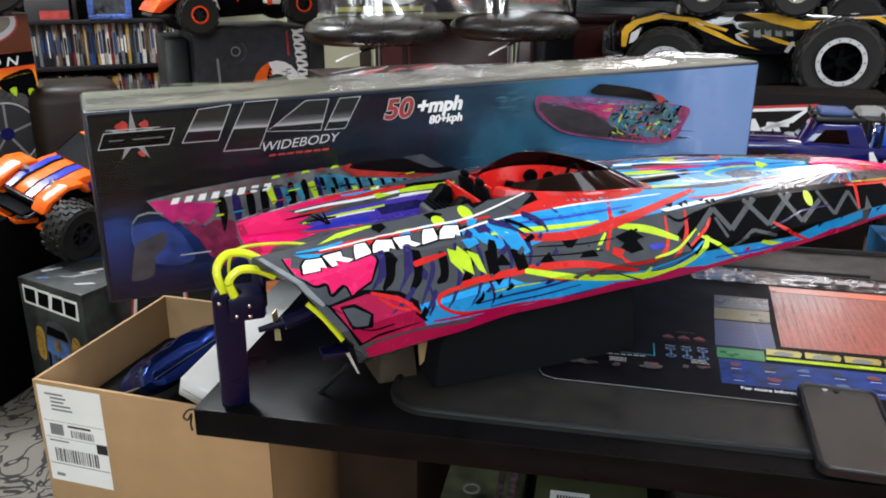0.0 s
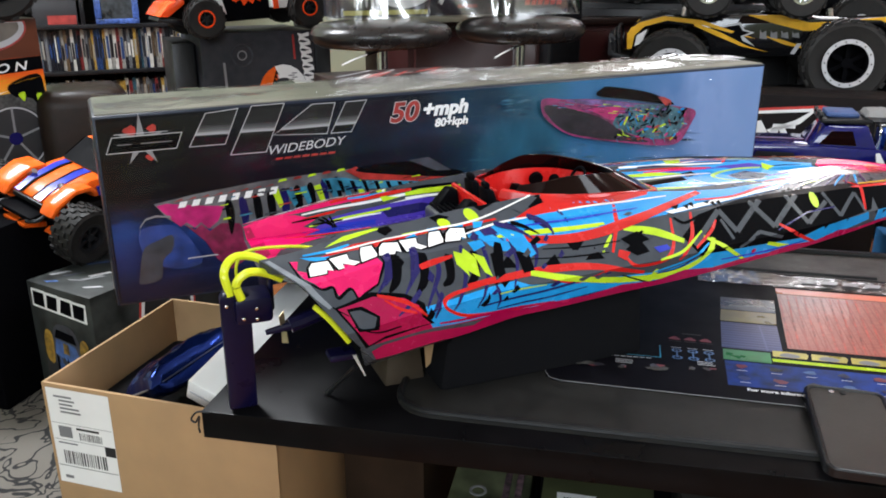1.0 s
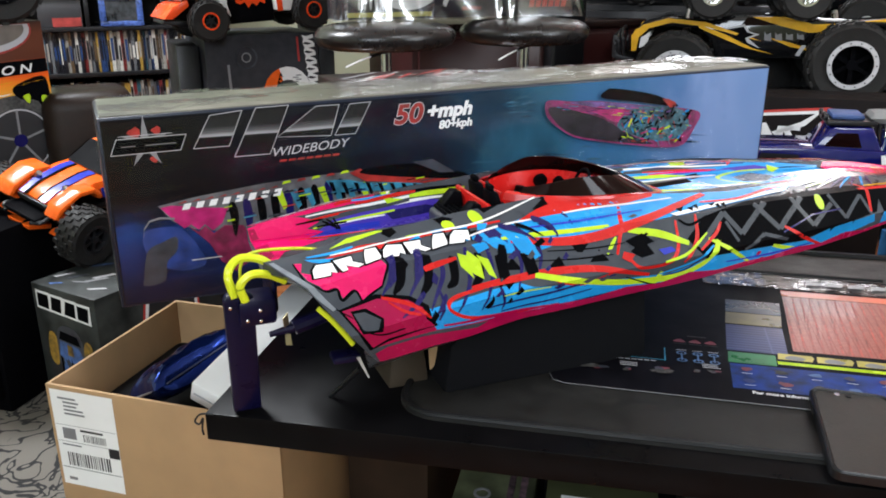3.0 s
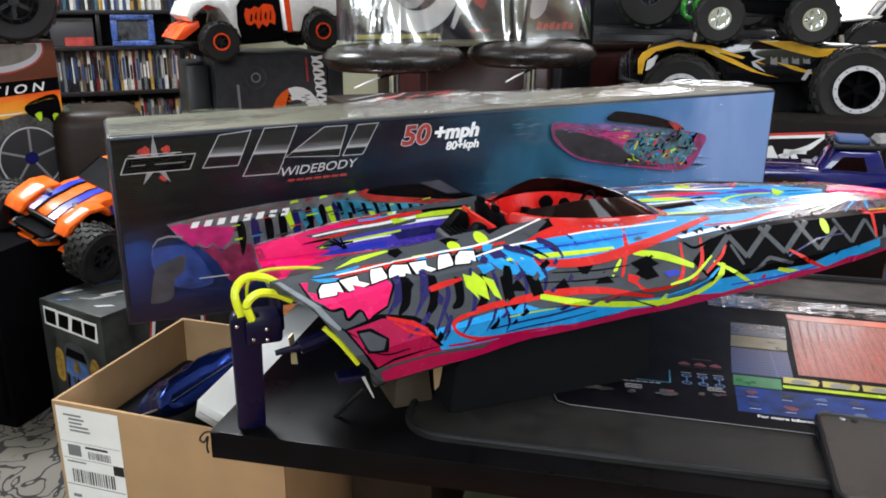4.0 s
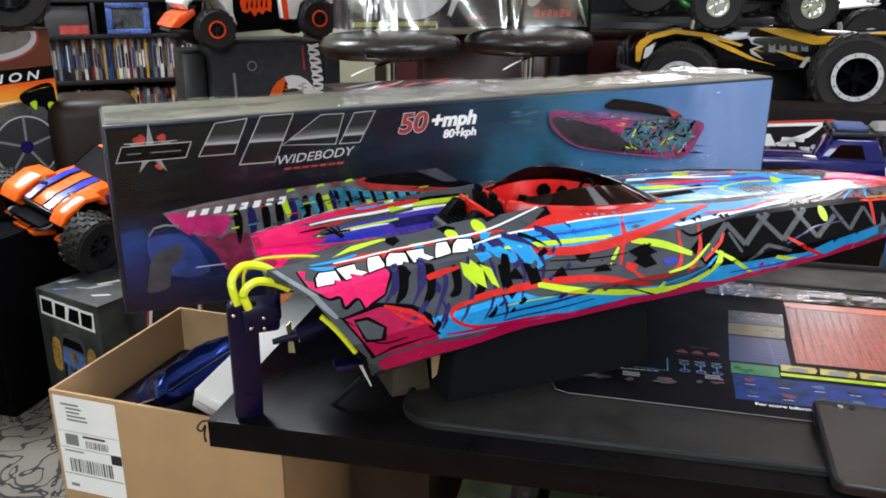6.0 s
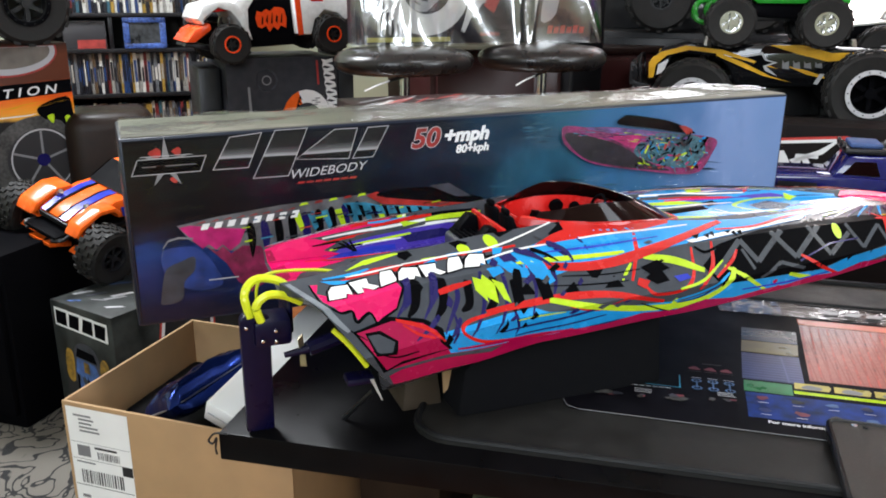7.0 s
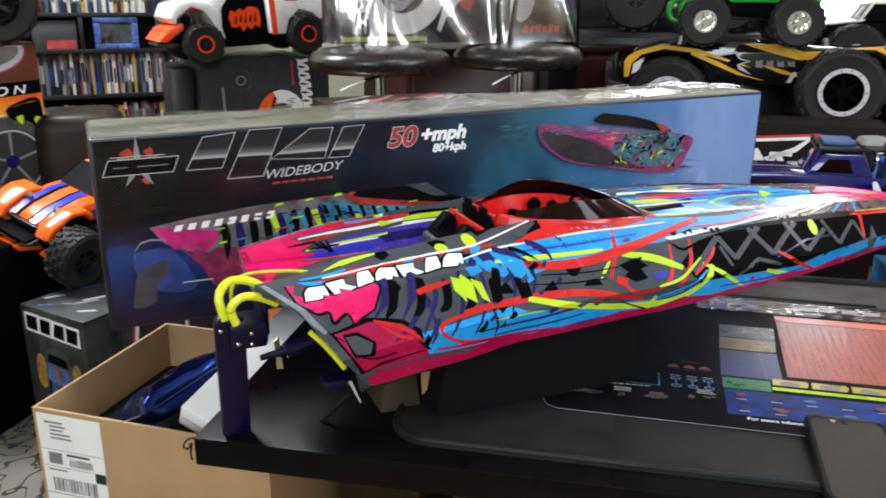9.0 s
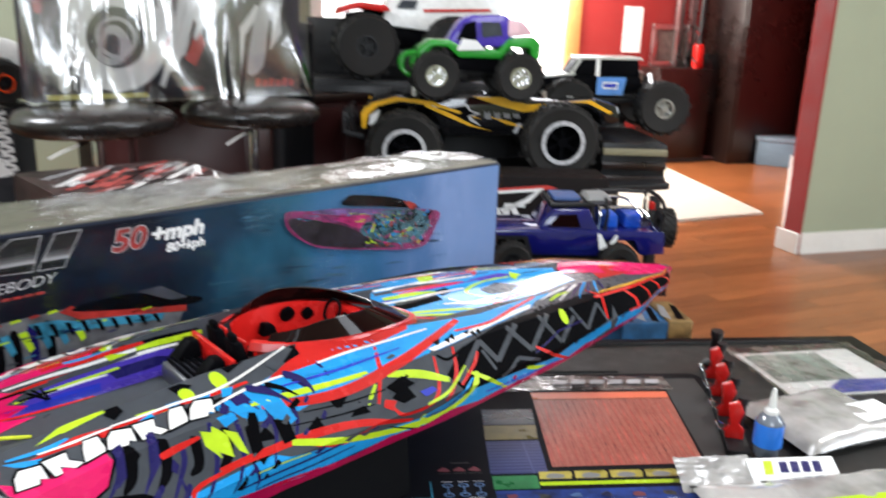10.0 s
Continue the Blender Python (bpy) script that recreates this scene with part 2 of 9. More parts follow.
c_bp.inputs["Strength"].default_value, c_bp.inputs["Distance"].default_value = 0.8, 0.02
cn.links.new(c_tc.outputs["Object"], c_ns.inputs["Vector"])
cn.links.new(c_ns.outputs[0], c_bp.inputs["Height"])
cn.links.new(c_bp.outputs[0], c_gl.inputs["Normal"])
cn.links.new(c_tr.outputs[0], c_mix.inputs[1])
cn.links.new(c_gl.outputs[0], c_mix.inputs[2])
cn.links.new(c_mix.outputs[0], c_out.inputs[0])


LID_WRAP = CLEAR.copy()
LID_WRAP.name = "tight_shrink_wrap"
for nd in LID_WRAP.node_tree.nodes:
    if nd.type == 'MIX_SHADER':
        nd.inputs[0].default_value = 0.3
    if nd.type == 'BSDF_GLOSSY':
        nd.inputs["Roughness"].default_value = 0.11
    if nd.type == 'BUMP':
        nd.inputs["Strength"].default_value = 0.55
    if nd.type == 'TEX_NOISE':
        nd.inputs["Scale"].default_value = 10

END_WRAP = LID_WRAP.copy()
END_WRAP.name = "puckered_shrink_wrap"
for nd in END_WRAP.node_tree.nodes:
    if nd.type == 'MIX_SHADER':
        nd.inputs[0].default_value = 0.026


def crumpled(w, h, amp, n=26, seed=1):
    """A crumpled sheet of film."""
    bm = bmesh.new()
    g = [[bm.verts.new((w * i / n, h * j / n, amp * (1 + noise.noise(Vector((i * 0.45, j * 0.45, seed))) + 0.5 * noise.noise(Vector((i * 1.3, j * 1.3, seed + 9)))))) for j in range(n + 1)] for i in range(n + 1)]
    for i in range(n):
        for j in range(n):
            bm.faces.new((g[i][j], g[i + 1][j], g[i + 1][j + 1], g[i][j + 1]))
    return bm

# ---- structure ----
WALL_A = -19.0
WALL_R = -24.8
structure("ground", bm_box(-4, -5, -0.12, 10, 7, -0.012), DARKWOOD, "dark subfloor under the boards")
structure("ceiling", bm_box(-4, -5, 2.45, 10, 7, 2.55), CEIL, "plain white painted ceiling")
structure("wall_back", bm_box(-4, 2.75, 0, 1.9, 2.87, 2.45), SAGE, "sage green painted wall behind the shelves")
structure("wall_left", bm_box(-2.12, -3.0, 0, -2.0, 2.75, 2.45), SAGE, "sage green painted side wall")
structure("wall_rear", bm_box(-2.0, -3.12, 0, 10, -3.0, 2.45), SAGE, "sage green painted wall")
structure("wall_end", bm_box(9.0, -3.0, 0, 9.12, 7, 2.45), SAGE, "sage green painted end wall")


def wall_piece(name, x, y, angle, length, depth, z0, z1, material, label):
    ob = structure(name, bm_box(0, 0, z0, length, depth, z1), material, label)
    ob.matrix_world = pose(x, y, 0, 0, 0, angle)
    return ob


wall_right = wall_piece("wall_right", 3.8, 0.52, WALL_R, 4.0, 0.1, 0, 2.45, SAGE, "sage green wall beside the doorway")
jamb = structure("trim_doorway", bm_box(-0.012, -0.004, 0, 0, 0.104, 2.45), REDWALL, "dark red painted door jamb")
jamb.matrix_world = pose(3.8, 0.52, 0, 0, 0, WALL_R)
end_bb = structure("baseboard_end", bm_box(-0.03, -0.012, 0, -0.012, 0.13, 0.1, 0.004), TRIM, "white baseboard round the end of the wall")
end_bb.matrix_world = pose(3.8, 0.52, 0, 0, 0, WALL_R)
hall = wall_piece("wall_hall", 3.92, 0.64, 24.0, 3.0, -0.1, 0, 2.45, REDWALL, "dark red hall wall")
hall_bb = structure("baseboard_hall", bm_box(0.02, 0.002, 0, 3.0, 0.02, 0.1), TRIM, "white baseboard along the hall wall")
hall_bb.matrix_world = pose(3.92, 0.64, 0, 0, 0, 24.0)
bb = bm_box(0, -0.014, 0, 4.0, 0, 0.1)
for v in bb.verts:
    if v.co.z > 0.05 and v.co.y < -0.01:
        v.co.y += 0.007
base1 = structure("baseboard", bb, TRIM, "white painted baseboard")
base1.matrix_world = pose(3.8, 0.52, 0, 0, 0, WALL_R)

# the far room: red wall with a tall window
FAR = pose(5.6, 2.7, 0, 0, 0, WALL_A)


def far_piece(name, x0, x1, z0, z1, material, label, y0=0.0, y1=0.14):
    ob = structure(name, bm_box(x0, y0, z0, x1, y1, z1), material, label)
    ob.matrix_world = FAR
    return ob


far_piece("wall_far_1", -5.0, -2.65, 0, 2.45, SAGE, "sage wall beside the far window")
far_piece("wall_far_2", -2.65, -0.72, 0, 0.66, REDWALL, "red wall under the far window")
far_piece("wall_far_3", -2.65, -0.72, 2.1, 2.45, REDWALL, "red wall over the far window")
far_piece("wall_far_4", -0.72, 3.2, 0, 2.45, REDWALL, "dark red painted far wall")
win = tagged(new("window_1"), "bright white-framed window with divided panes", "window", kind="structure")
win.matrix_world = FAR
part("window_frame", bm_box(-2.65, -0.02, 0.66, -2.57, 0.12, 2.1, 0.004), TRIM, win)
part("window_frame", bm_box(-0.8, -0.02, 0.66, -0.72, 0.12, 2.1, 0.004), TRIM, win)
part("window_frame", bm_box(-2.57, -0.02, 0.66, -0.8, 0.12, 0.74, 0.004), TRIM, win)
part("window_frame", bm_box(-2.57, -0.02, 2.02, -0.8, 0.12, 2.1, 0.004), TRIM, win)
part("window_sill", bm_box(-2.7, -0.1, 0.63, -0.68, -0.02, 0.66, 0.004), TRIM, win)
for i in range(1, 4):
    x = -2.57 + i * 1.77 / 4
    part("glazing_bar", bm_box(x - 0.012, 0.02, 0.74, x + 0.012, 0.06, 2.02), TRIM, win)
for z in (1.16, 1.6):
    part("glazing_bar", bm_box(-2.57, 0.024, z - 0.012, -0.8, 0.056, z + 0.012), TRIM, win)
part("wood_casing", bm_box(-0.72, -0.03, 0, -0.6, 0, 2.2, 0.003), WOOD_TRIM, win, "oak window casing")
DAY = mat("daylight_backdrop", (0.9, 0.95, 1.0), 1.0, vary=0, emit=(0.95, 0.98, 1.0), strength=2.4)
bd = structure("backdrop", bm_box(-3.4, 0.6, 0.2, 0.2, 0.62, 2.5), DAY, "overexposed daylight outside the window")
bd.matrix_world = FAR

# ---- floor boards ----
floor_ob = structure("floor", bm_box(-4, -5, -0.011, 10, 7, -0.009), DARKWOOD, "oak plank floor")


def boards():
    w, n = 0.085, 0
    ang = WALL_A
    long_mesh = bpy.data.meshes.new("floor_board")
    bm = bm_box(0, 0, -0.009, 1.4, w - 0.0015, 0.0)
    bm.to_mesh(long_mesh)
    bm.free()
    long_mesh.materials.append(OAK)
    # the visible stretch beyond the table, board by board
    base = pose(2.0, -1.0, 0, 0, 0, ang)
    for j in range(46):
        off = (j * 0.531) % 1.4
        for i in range(-1, 4):
            if n >= 290:
                break
            ob = new("floor_board", long_mesh)
            ob.parent = floor_ob
            ob.matrix_world = base @ Matrix.Translation((i * 1.4015 + off - 1.0, j * w - 0.2, 0))
            n += 1


boards()
rest = bmesh.new()
for j in range(-60, 0):
    bm_add(rest, bm_box(-3.5, j * 0.085, -0.009, 5.5, j * 0.085 + 0.0835, -0.0005))
for j in range(46):
    off = (j * 0.531) % 1.4
    bm_add(rest, bm_move(bm_box(-7.0, j * 0.085 - 0.2, -0.009, off - 2.403, j * 0.085 - 0.1165, -0.0005), pose(2.0, -1.2, 0, 0, 0, WALL_A).inverted() @ pose(2.0, -1.0, 0, 0, 0, WALL_A)))
for j in range(46, 84):
    bm_add(rest, bm_move(bm_box(-7.0, j * 0.085 - 0.2, -0.009, 5.0, j * 0.085 - 0.1165, -0.0005), pose(2.0, -1.2, 0, 0, 0, WALL_A).inverted() @ pose(2.0, -1.0, 0, 0, 0, WALL_A)))
ob = part("floor_boards", rest, OAK, floor_ob, smooth=False)
tagged(ob, kind="stuff")
ob.matrix_world = pose(2.0, -1.2, 0, 0, 0, WALL_A)

# pale mat on the far floor
rug = thing("floor_mat", pose(4.473, 1.027, 0, 0, 0, -17.8), "pale cream mat lying on the oak floor", "mat")
mat_bm = bm_prism([(0, 0), (0, 0.014), (-1.45, 0.014), (-1.45, 0)], 0, 1.5)
for v in mat_bm.verts:
    v.co.x += 0.33 * v.co.y
part("mat_body", mat_bm, mat("cream_mat", (0.45, 0.43, 0.37), 0.8, vary=0.06, bump=0.3), rug)

# ---- table ----
table = thing("coffee_table", TABLE_POSE, "glossy black-brown coffee table with thick top", "table")
part("tabletop", bm_box(0, 0, TOP_Z - 0.034, 1.372, 0.72, TOP_Z, 0.0015, 2), TABLE, table)
for lx in (0.36, 1.2):
    for ly in (0.34, 0.64):
        part("leg", bm_box(lx, ly, 0, lx + 0.05, ly + 0.05, TOP_Z - 0.034, 0.001), TABLE, table)
part("lower_shelf", bm_box(0.222, 0.06, 0.1, 1.32, 0.66, 0.115, 0.001), STAND, table)

# ---- rubber mat on the table ----
pit = thing("bench_mat", TABLE_POSE @ Matrix.Translation((0.204, 0.036, TOP_Z)) @ pose(0, 0, 0, 0, 0, -0.4), "dark grey rubber bench mat with raised rim on the table", "mat")


def rounded_rect(x0, y0, x1, y1, r, n=6):
    out = []
    for cx, cy, a0 in ((x1 - r, y1 - r, 0), (x0 + r, y1 - r, 90), (x0 + r, y0 + r, 180), (x1 - r, y0 + r, 270)):
        for i in range(n + 1):
            a = radians(a0 + 90 * i / n)
            out.append((cx + r * math.cos(a), cy + r * math.sin(a)))
    return out


def bm_plate(poly, z0, z1):
    bm = bmesh.new()
    a = [bm.verts.new((x, y, z0)) for x, y in poly]
    b = [bm.verts.new((x, y, z1)) for x, y in poly]
    n = len(poly)
    bm.faces.new(a[::-1])
    bm.faces.new(b)
    for i in range(n):
        bm.faces.new((a[i], a[(i + 1) % n], b[(i + 1) % n], b[i]))
    return bm


part("mat_sheet", bm_plate(rounded_rect(0, 0, 1.12, 0.655, 0.05), 0, 0.004), MAT_GREY, pit)
rim = [(x, y, 0.005) for x, y in rounded_rect(0.004, 0.004, 1.116, 0.651, 0.046)]
part("raised_rim", bm_tube(rim + [rim[0]], 0.0042, 8, 1), RIM_PLASTIC, pit, "smooth raised rim")

# ---- the boxed model's carton: a long printed box ----
BOXMAT = mat("printed_box_dark", (0.012, 0.016, 0.03), 0.35, vary=0.3, scale=12, coat=0.0, spec=0.25)
BOXTOP = mat("printed_box_top", (0.15, 0.143, 0.112), 0.5, vary=0.9, scale=9, bump=0.4, bump_scale=14)
BL, BD, BH = 1.143, 0.165, 0.29
pbox = thing("long_printed_box", pose(0, 0, TOP_Z, 0, 0, 0), "long dark printed cardboard box in clear shrink wrap on the table", "box")


def sag(bm):
    """The lid line climbs a little towards one end, and the other end sits higher off the table."""
    for v in bm.verts:
        t = v.co.x / BL
        if v.co.z > BH * 0.6:
            v.co.z += -0.0075 + 0.0155 * t
        else:
            v.co.z += 0.0165 * (1 - t)
    return bm


bx = sag(bm_box(0, 0, 0, BL, BD, BH, 0.003))
box_body = part("box_body", bx, BOXMAT, pbox)
part("box_lid", sag(bm_box(0.004, 0.004, BH, BL - 0.004, BD - 0.004, BH + 0.0015)), BOXTOP, pbox, "grey reflective wrapped top face")

# ---- cardboard carton ----
carton = thing("cardboard_carton", pose(-0.113, 0.015, 0, 0, 0, -40.5), "open brown cardboard carton with a shipping label on the floor", "carton")
CW, CD, CH, CT = 0.362, 0.315, 0.36, 0.005
part("carton_wall", bm_box(0, 0, 0, CW, CT, CH, 0.001), CARD, carton)
part("carton_wall", bm_box(0, CD - CT, 0, CW, CD, CH, 0.001), CARD, carton)
part("carton_wall", bm_box(0, CT, 0, CT, CD - CT, CH, 0.001), CARD, carton)
part("carton_wall", bm_box(CW - CT, CT, 0, CW, CD - CT, CH, 0.001), CARD, carton)
part("carton_bottom", bm_box(CT, CT, 0, CW - CT, CD - CT, CT), CARD, carton)

spare = thing("brown_box", carton.matrix_world @ Matrix.Translation((0.375, 0.12, 0.006)), "closed brown parcel beside the carton, table shade in its colour", "box")
# Kraft colour is darkened to carry the shade under the tabletop.
part("box_body", bm_box(0, 0.06, 0, 0.13, 0.36, 0.34, 0.003), mat("shaded_kraft_card", (0.034, 0.021, 0.013), 0.85, vary=0.4, scale=12, spec=0.1), spare)
part("tape", bm_box(0.04, 0.064, 0.3402, 0.09, 0.356, 0.3408), mat("clear_brown_tape", (0.1, 0.06, 0.03), 0.3), spare, "glossy brown tape strip")

# ---- parcels on the lower shelf ----
# Bin added to hide the lit floor and keep this gap dark.
bin_ob = thing("dark_filler_bin", TABLE_POSE @ Matrix.Translation((0.43, 0.5, 0.115)), "long black bin added to darken the space under the table", "bin")
part("bin_body", bm_box(0, 0, 0, 0.74, 0.14, 0.24, 0.01), STAND, bin_ob)
part("bin_rim", bm_box(-0.006, -0.006, 0.24, 0.746, 0.146, 0.252, 0.004), STAND, bin_ob)
for k, (x, y, w, d, h, c) in enumerate(((0.365, 0.08, 0.16, 0.25, 0.08, (0.075, 0.085, 0.035)), (0.56, 0.1, 0.24, 0.3, 0.1, (0.045, 0.04, 0.036)), (0.85, 0.09, 0.2, 0.3, 0.1, (0.05, 0.03, 0.02)), (1.1, 0.1, 0.16, 0.3, 0.14, (0.02, 0.022, 0.03)))):
    pc = thing("parcel", TABLE_POSE @ Matrix.Translation((x, y, 0.115)), "small dark box stored on the lower table shelf", "box", "boxes on the lower shelf")
    part("box_body", bm_box(0, 0, 0, w, d, h, 0.003), mat("parcel_card", c, 0.6, vary=0.4, scale=15), pc)
    part("lid_strip", bm_box(0.01, d * 0.45, h, w - 0.01, d * 0.55, h + 0.0008), mat("parcel_tape", (0.09, 0.08, 0.06), 0.3), pc)
    if k == 0:
        lab = part("address_label", bm_box(0.022, 0.155, h, 0.078, 0.205, h + 0.001), PAPER, pc, "small white barcode label")
        for j in range(9):
            part("printed_bar", bm_box(0.032 + j * 0.0042, 0.17, h + 0.001, 0.0345 + j * 0.0042, 0.195, h + 0.0014), INK, lab)
kit = thing("kit_box", TABLE_POSE @ Matrix.Translation((0.23, 0.19, 0.115)), "olive printed kit box with a white badge on the shelf", "box")
part("box_body", bm_box(0, 0, 0, 0.118, 0.24, 0.07, 0.003), mat("olive_print", (0.075, 0.085, 0.045), 0.5, vary=0.9, scale=24), kit)
part("badge", bm_cyl((0.028, 0.035, 0.07), (0.028, 0.035, 0.0708), 0.017, seg=24), PAPER, kit, "round white badge")
part("badge_ring", bm_lathe([(0.009, 0.07), (0.013, 0.07), (0.013, 0.0712), (0.009, 0.0712), (0.009, 0.07)], 20, 'z'), GREY_INK, kit).matrix_local = Matrix.Translation((0.042, 0.09, 0))
for j in range(5):
    part("badge_mark", bm_box(0.019 + 0.004 * j, 0.026 + 0.005 * (j % 3), 0.0708, 0.022 + 0.004 * j, 0.033 + 0.005 * (j % 3), 0.0712), INK, kit)
for j in range(2):
    part("strap", bm_box(0.078 + j * 0.018, -0.002, 0.07, 0.088 + j * 0.018, 0.236, 0.0722, 0.0006), mat("mauve_webbing", (0.12, 0.07, 0.085), 0.8, vary=0.9, scale=120), kit, "mauve woven strap")


# ---- the model boat ----
BOAT_L = 1.0806
BOAT_POSE = pose(0.1431, -0.2618, TOP_Z + 0.1063, 0, -0.19, -3.39)


def lerp_keys(keys, s):
    for (a, va), (b, vb) in zip(keys, keys[1:]):
        if s <= b:
            t = (s - a) / (b - a)
            t = t * t * (3 - 2 * t) * 0.5 + t * 0.5
            return va + (vb - va) * t
    return keys[-1][1]


BEAM = [(0, 0.158), (0.4, 0.160), (0.6, 0.1455), (0.8, 0.108), (0.92, 0.064), (1.0, 0.012)]
CHINE = [(0, -0.025), (0.12, -0.0146), (0.25, 0.0), (0.4, 0.0104), (0.7, 0.027), (0.9, 0.042), (1.0, 0.046)]
CREASE = [(0, 0.056), (0.1, 0.0726), (0.2, 0.08), (0.4, 0.0841), (0.6, 0.0862), (0.8, 0.0758), (1.0, 0.052)]
CREST = [(0, 0.0685), (0.12, 0.0893), (0.22, 0.1018), (0.3, 0.1081), (0.4, 0.0977), (0.55, 0.0935), (0.8, 0.0815), (1.0, 0.053)]
MIDDLE = [(0, 0.0518), (0.3, 0.0622), (0.43, 0.0643), (0.48, 0.0735), (0.56, 0.079), (0.8, 0.074), (1.0, 0.053)]


def section(s):
    """Half section of the deck and side from the chine in to the middle: (y, z) pairs."""
    b = lerp_keys(BEAM, s)
    zc, zk, zi, zm = (lerp_keys(k, s) for k in (CHINE, CREASE, CREST, MIDDLE))
    return [(b * 0.955, zc), (b, zc + (zk - zc) * 0.45), (b * 0.80, zk), (b * 0.42, zi), (b * 0.36, zm), (0.0, zm)]


VSTOPS = [0.0, 0.2, 0.45, 0.68, 0.82, 1.0]


def surface(s, v, lift=0.0):
    """A place on the deck: s from the stern to the bow, v from the near chine (0) over the middle (1) to the far chine (2)."""
    side = -1 if v <= 1 else 1
    q = v if v <= 1 else 2 - v
    sec = section(s)
    for i in range(5):
        if q <= VSTOPS[i + 1] or i == 4:
            t = (q - VSTOPS[i]) / (VSTOPS[i + 1] - VSTOPS[i])
            y = sec[i][0] + (sec[i + 1][0] - sec[i][0]) * t
            z = sec[i][1] + (sec[i + 1][1] - sec[i][1]) * t
            break
    rake = 0.0977 * max(0.0, 1 - s / 0.25) * (1 - q / 0.68 if q < 0.68 else 0.0)
    x = s * BOAT_L + rake
    return Vector((x, side * y, z))


def normal_at(s, v):
    e = 0.004
    du = surface(min(1, s + e), v) - surface(max(0, s - e), v)
    dv = surface(s, min(2, v + e)) - surface(s, max(0, v - e))
    n = du.cross(dv)
    return n.normalized() if n.length > 0 else Vector((0, 0, 1))


boat = thing("model_boat", BOAT_POSE, "multicoloured graffiti-painted catamaran speedboat model on a black stand", "model boat")


def hull():
    bm = bmesh.new()
    ns = 120
    vs = [0, 0.05, 0.1, 0.15, 0.2, 0.25, 0.3, 0.35, 0.4, 0.45, 0.5, 0.55, 0.6, 0.64, 0.68, 0.73, 0.78, 0.82, 0.88, 0.94, 1.0]
    vs = vs + [2 - v for v in vs[-2::-1]]
    grid = []
    for i in range(ns + 1):
        s = i / ns
        ring = [bm.verts.new(surface(s, v)) for v in vs]
        sec = section(s)
        b, zc = sec[0][0], sec[0][1]
        x = s * BOAT_L + 0.0977 * max(0.0, 1 - s / 0.25)
        tun = zc + 0.03 * (1 - s ** 3)
        for y, z in ((b * 0.75, zc - 0.026 * (1 - s)), (b * 0.5, zc), (b * 0.45, tun), (-b * 0.45, tun), (-b * 0.5, zc), (-b * 0.75, zc - 0.026 * (1 - s))):
            ring.append(bm.verts.new((x, y, z)))
        grid.append(ring)
    m = len(grid[0])
    for p, q in zip(grid, grid[1:]):
        for i in range(m):
            bm.faces.new((p[i], q[i], q[(i + 1) % m], p[(i + 1) % m]))
    bm.faces.new(grid[0])
    bm.faces.new(grid[-1][::-1])
    bmesh.ops.recalc_face_normals(bm, faces=list(bm.faces))
    return part("hull", bm, GREY, boat, "grey hull under bright graphics")


hull_ob = hull()

# ---- painted graphics on the hull, each shape laid over the last ----
LAID = []
V_CUTS = [0.05, 0.1, 0.15, 0.2, 0.25, 0.3, 0.35, 0.4, 0.45, 0.5, 0.55, 0.6, 0.64, 0.68, 0.73, 0.78, 0.82, 0.88, 0.94, 1.0]
V_CUTS += [2 - v for v in V_CUTS[-2::-1]]


def lay(poly, material, name, mirror):
    """Lays a flat outline in (s, v) on the deck surface, a hair above the shapes before it."""
    box = [min(p[0] for p in poly), max(p[0] for p in poly), min(p[1] for p in poly), max(p[1] for p in poly)]
    under = [b[4] for b in LAID if b[0] < box[1] and box[0] < b[1] and b[2] < box[3] and box[2] < b[3]]
    LAID.append(box + [1 + max(under, default=0)])
    lift = 0.0003 + LAID[-1][4] * 0.00003
    for flip in ((False, True) if mirror else (False,)):
        pts = [(min(0.999, max(0.001, s)), (2 - v) if flip else v) for s, v in poly]
        bm = bmesh.new()
        bm.faces.new([bm.verts.new((s, v, 0)) for s, v in pts])
        bm.normal_update()
        bmesh.ops.triangulate(bm, faces=list(bm.faces))
        lo, hi = min(p[0] for p in pts), max(p[0] for p in pts)
        for k in range(1, 120):
            if lo < k / 120 < hi:
                bmesh.ops.bisect_plane(bm, geom=bm.verts[:] + bm.edges[:] + bm.faces[:], plane_co=(k / 120, 0, 0), plane_no=(1, 0, 0), dist=1e-6)
        lo, hi = min(p[1] for p in pts), max(p[1] for p in pts)
        for v in V_CUTS:
            if lo < v < hi:
                bmesh.ops.bisect_plane(bm, geom=bm.verts[:] + bm.edges[:] + bm.faces[:], plane_co=(0, v, 0), plane_no=(0, 1, 0), dist=1e-6)
        for v in bm.verts:
            s, q = v.co.x, v.co.y
            v.co = surface(s, q) + normal_at(s, q) * lift
        bmesh.ops.dissolve_degenerate(bm, edges=bm.edges[:], dist=1e-6)
        bm.normal_update()
        for f in bm.faces:
            s = f.calc_center_median()
            if f.normal.dot(Vector((0, s.y, 0.08))) < 0:
                f.normal_flip()
        part(name, bm, material, hull_ob, smooth=False)


def patch(material, poly, mirror=True):
    lay(poly, material, "painted_patch", mirror)


def ribbon(pts, widths):
    path = smooth_path([(s * BOAT_L, v * 0.2, 0) for s, v in pts], 6)
    left, right = [], []
    n = len(path) - 1
    for i, p in enumerate(path):
        d = (path[min(i + 1, n)] - path[max(i - 1, 0)]).normalized()
        w = widths(i / n)
        o = Vector((-d.y, d.x, 0)) * w / 2
        left.append(p + o)
        right.append(p - o)
    return [(p.x / BOAT_L, p.y / 0.2) for p in left + right[::-1]]


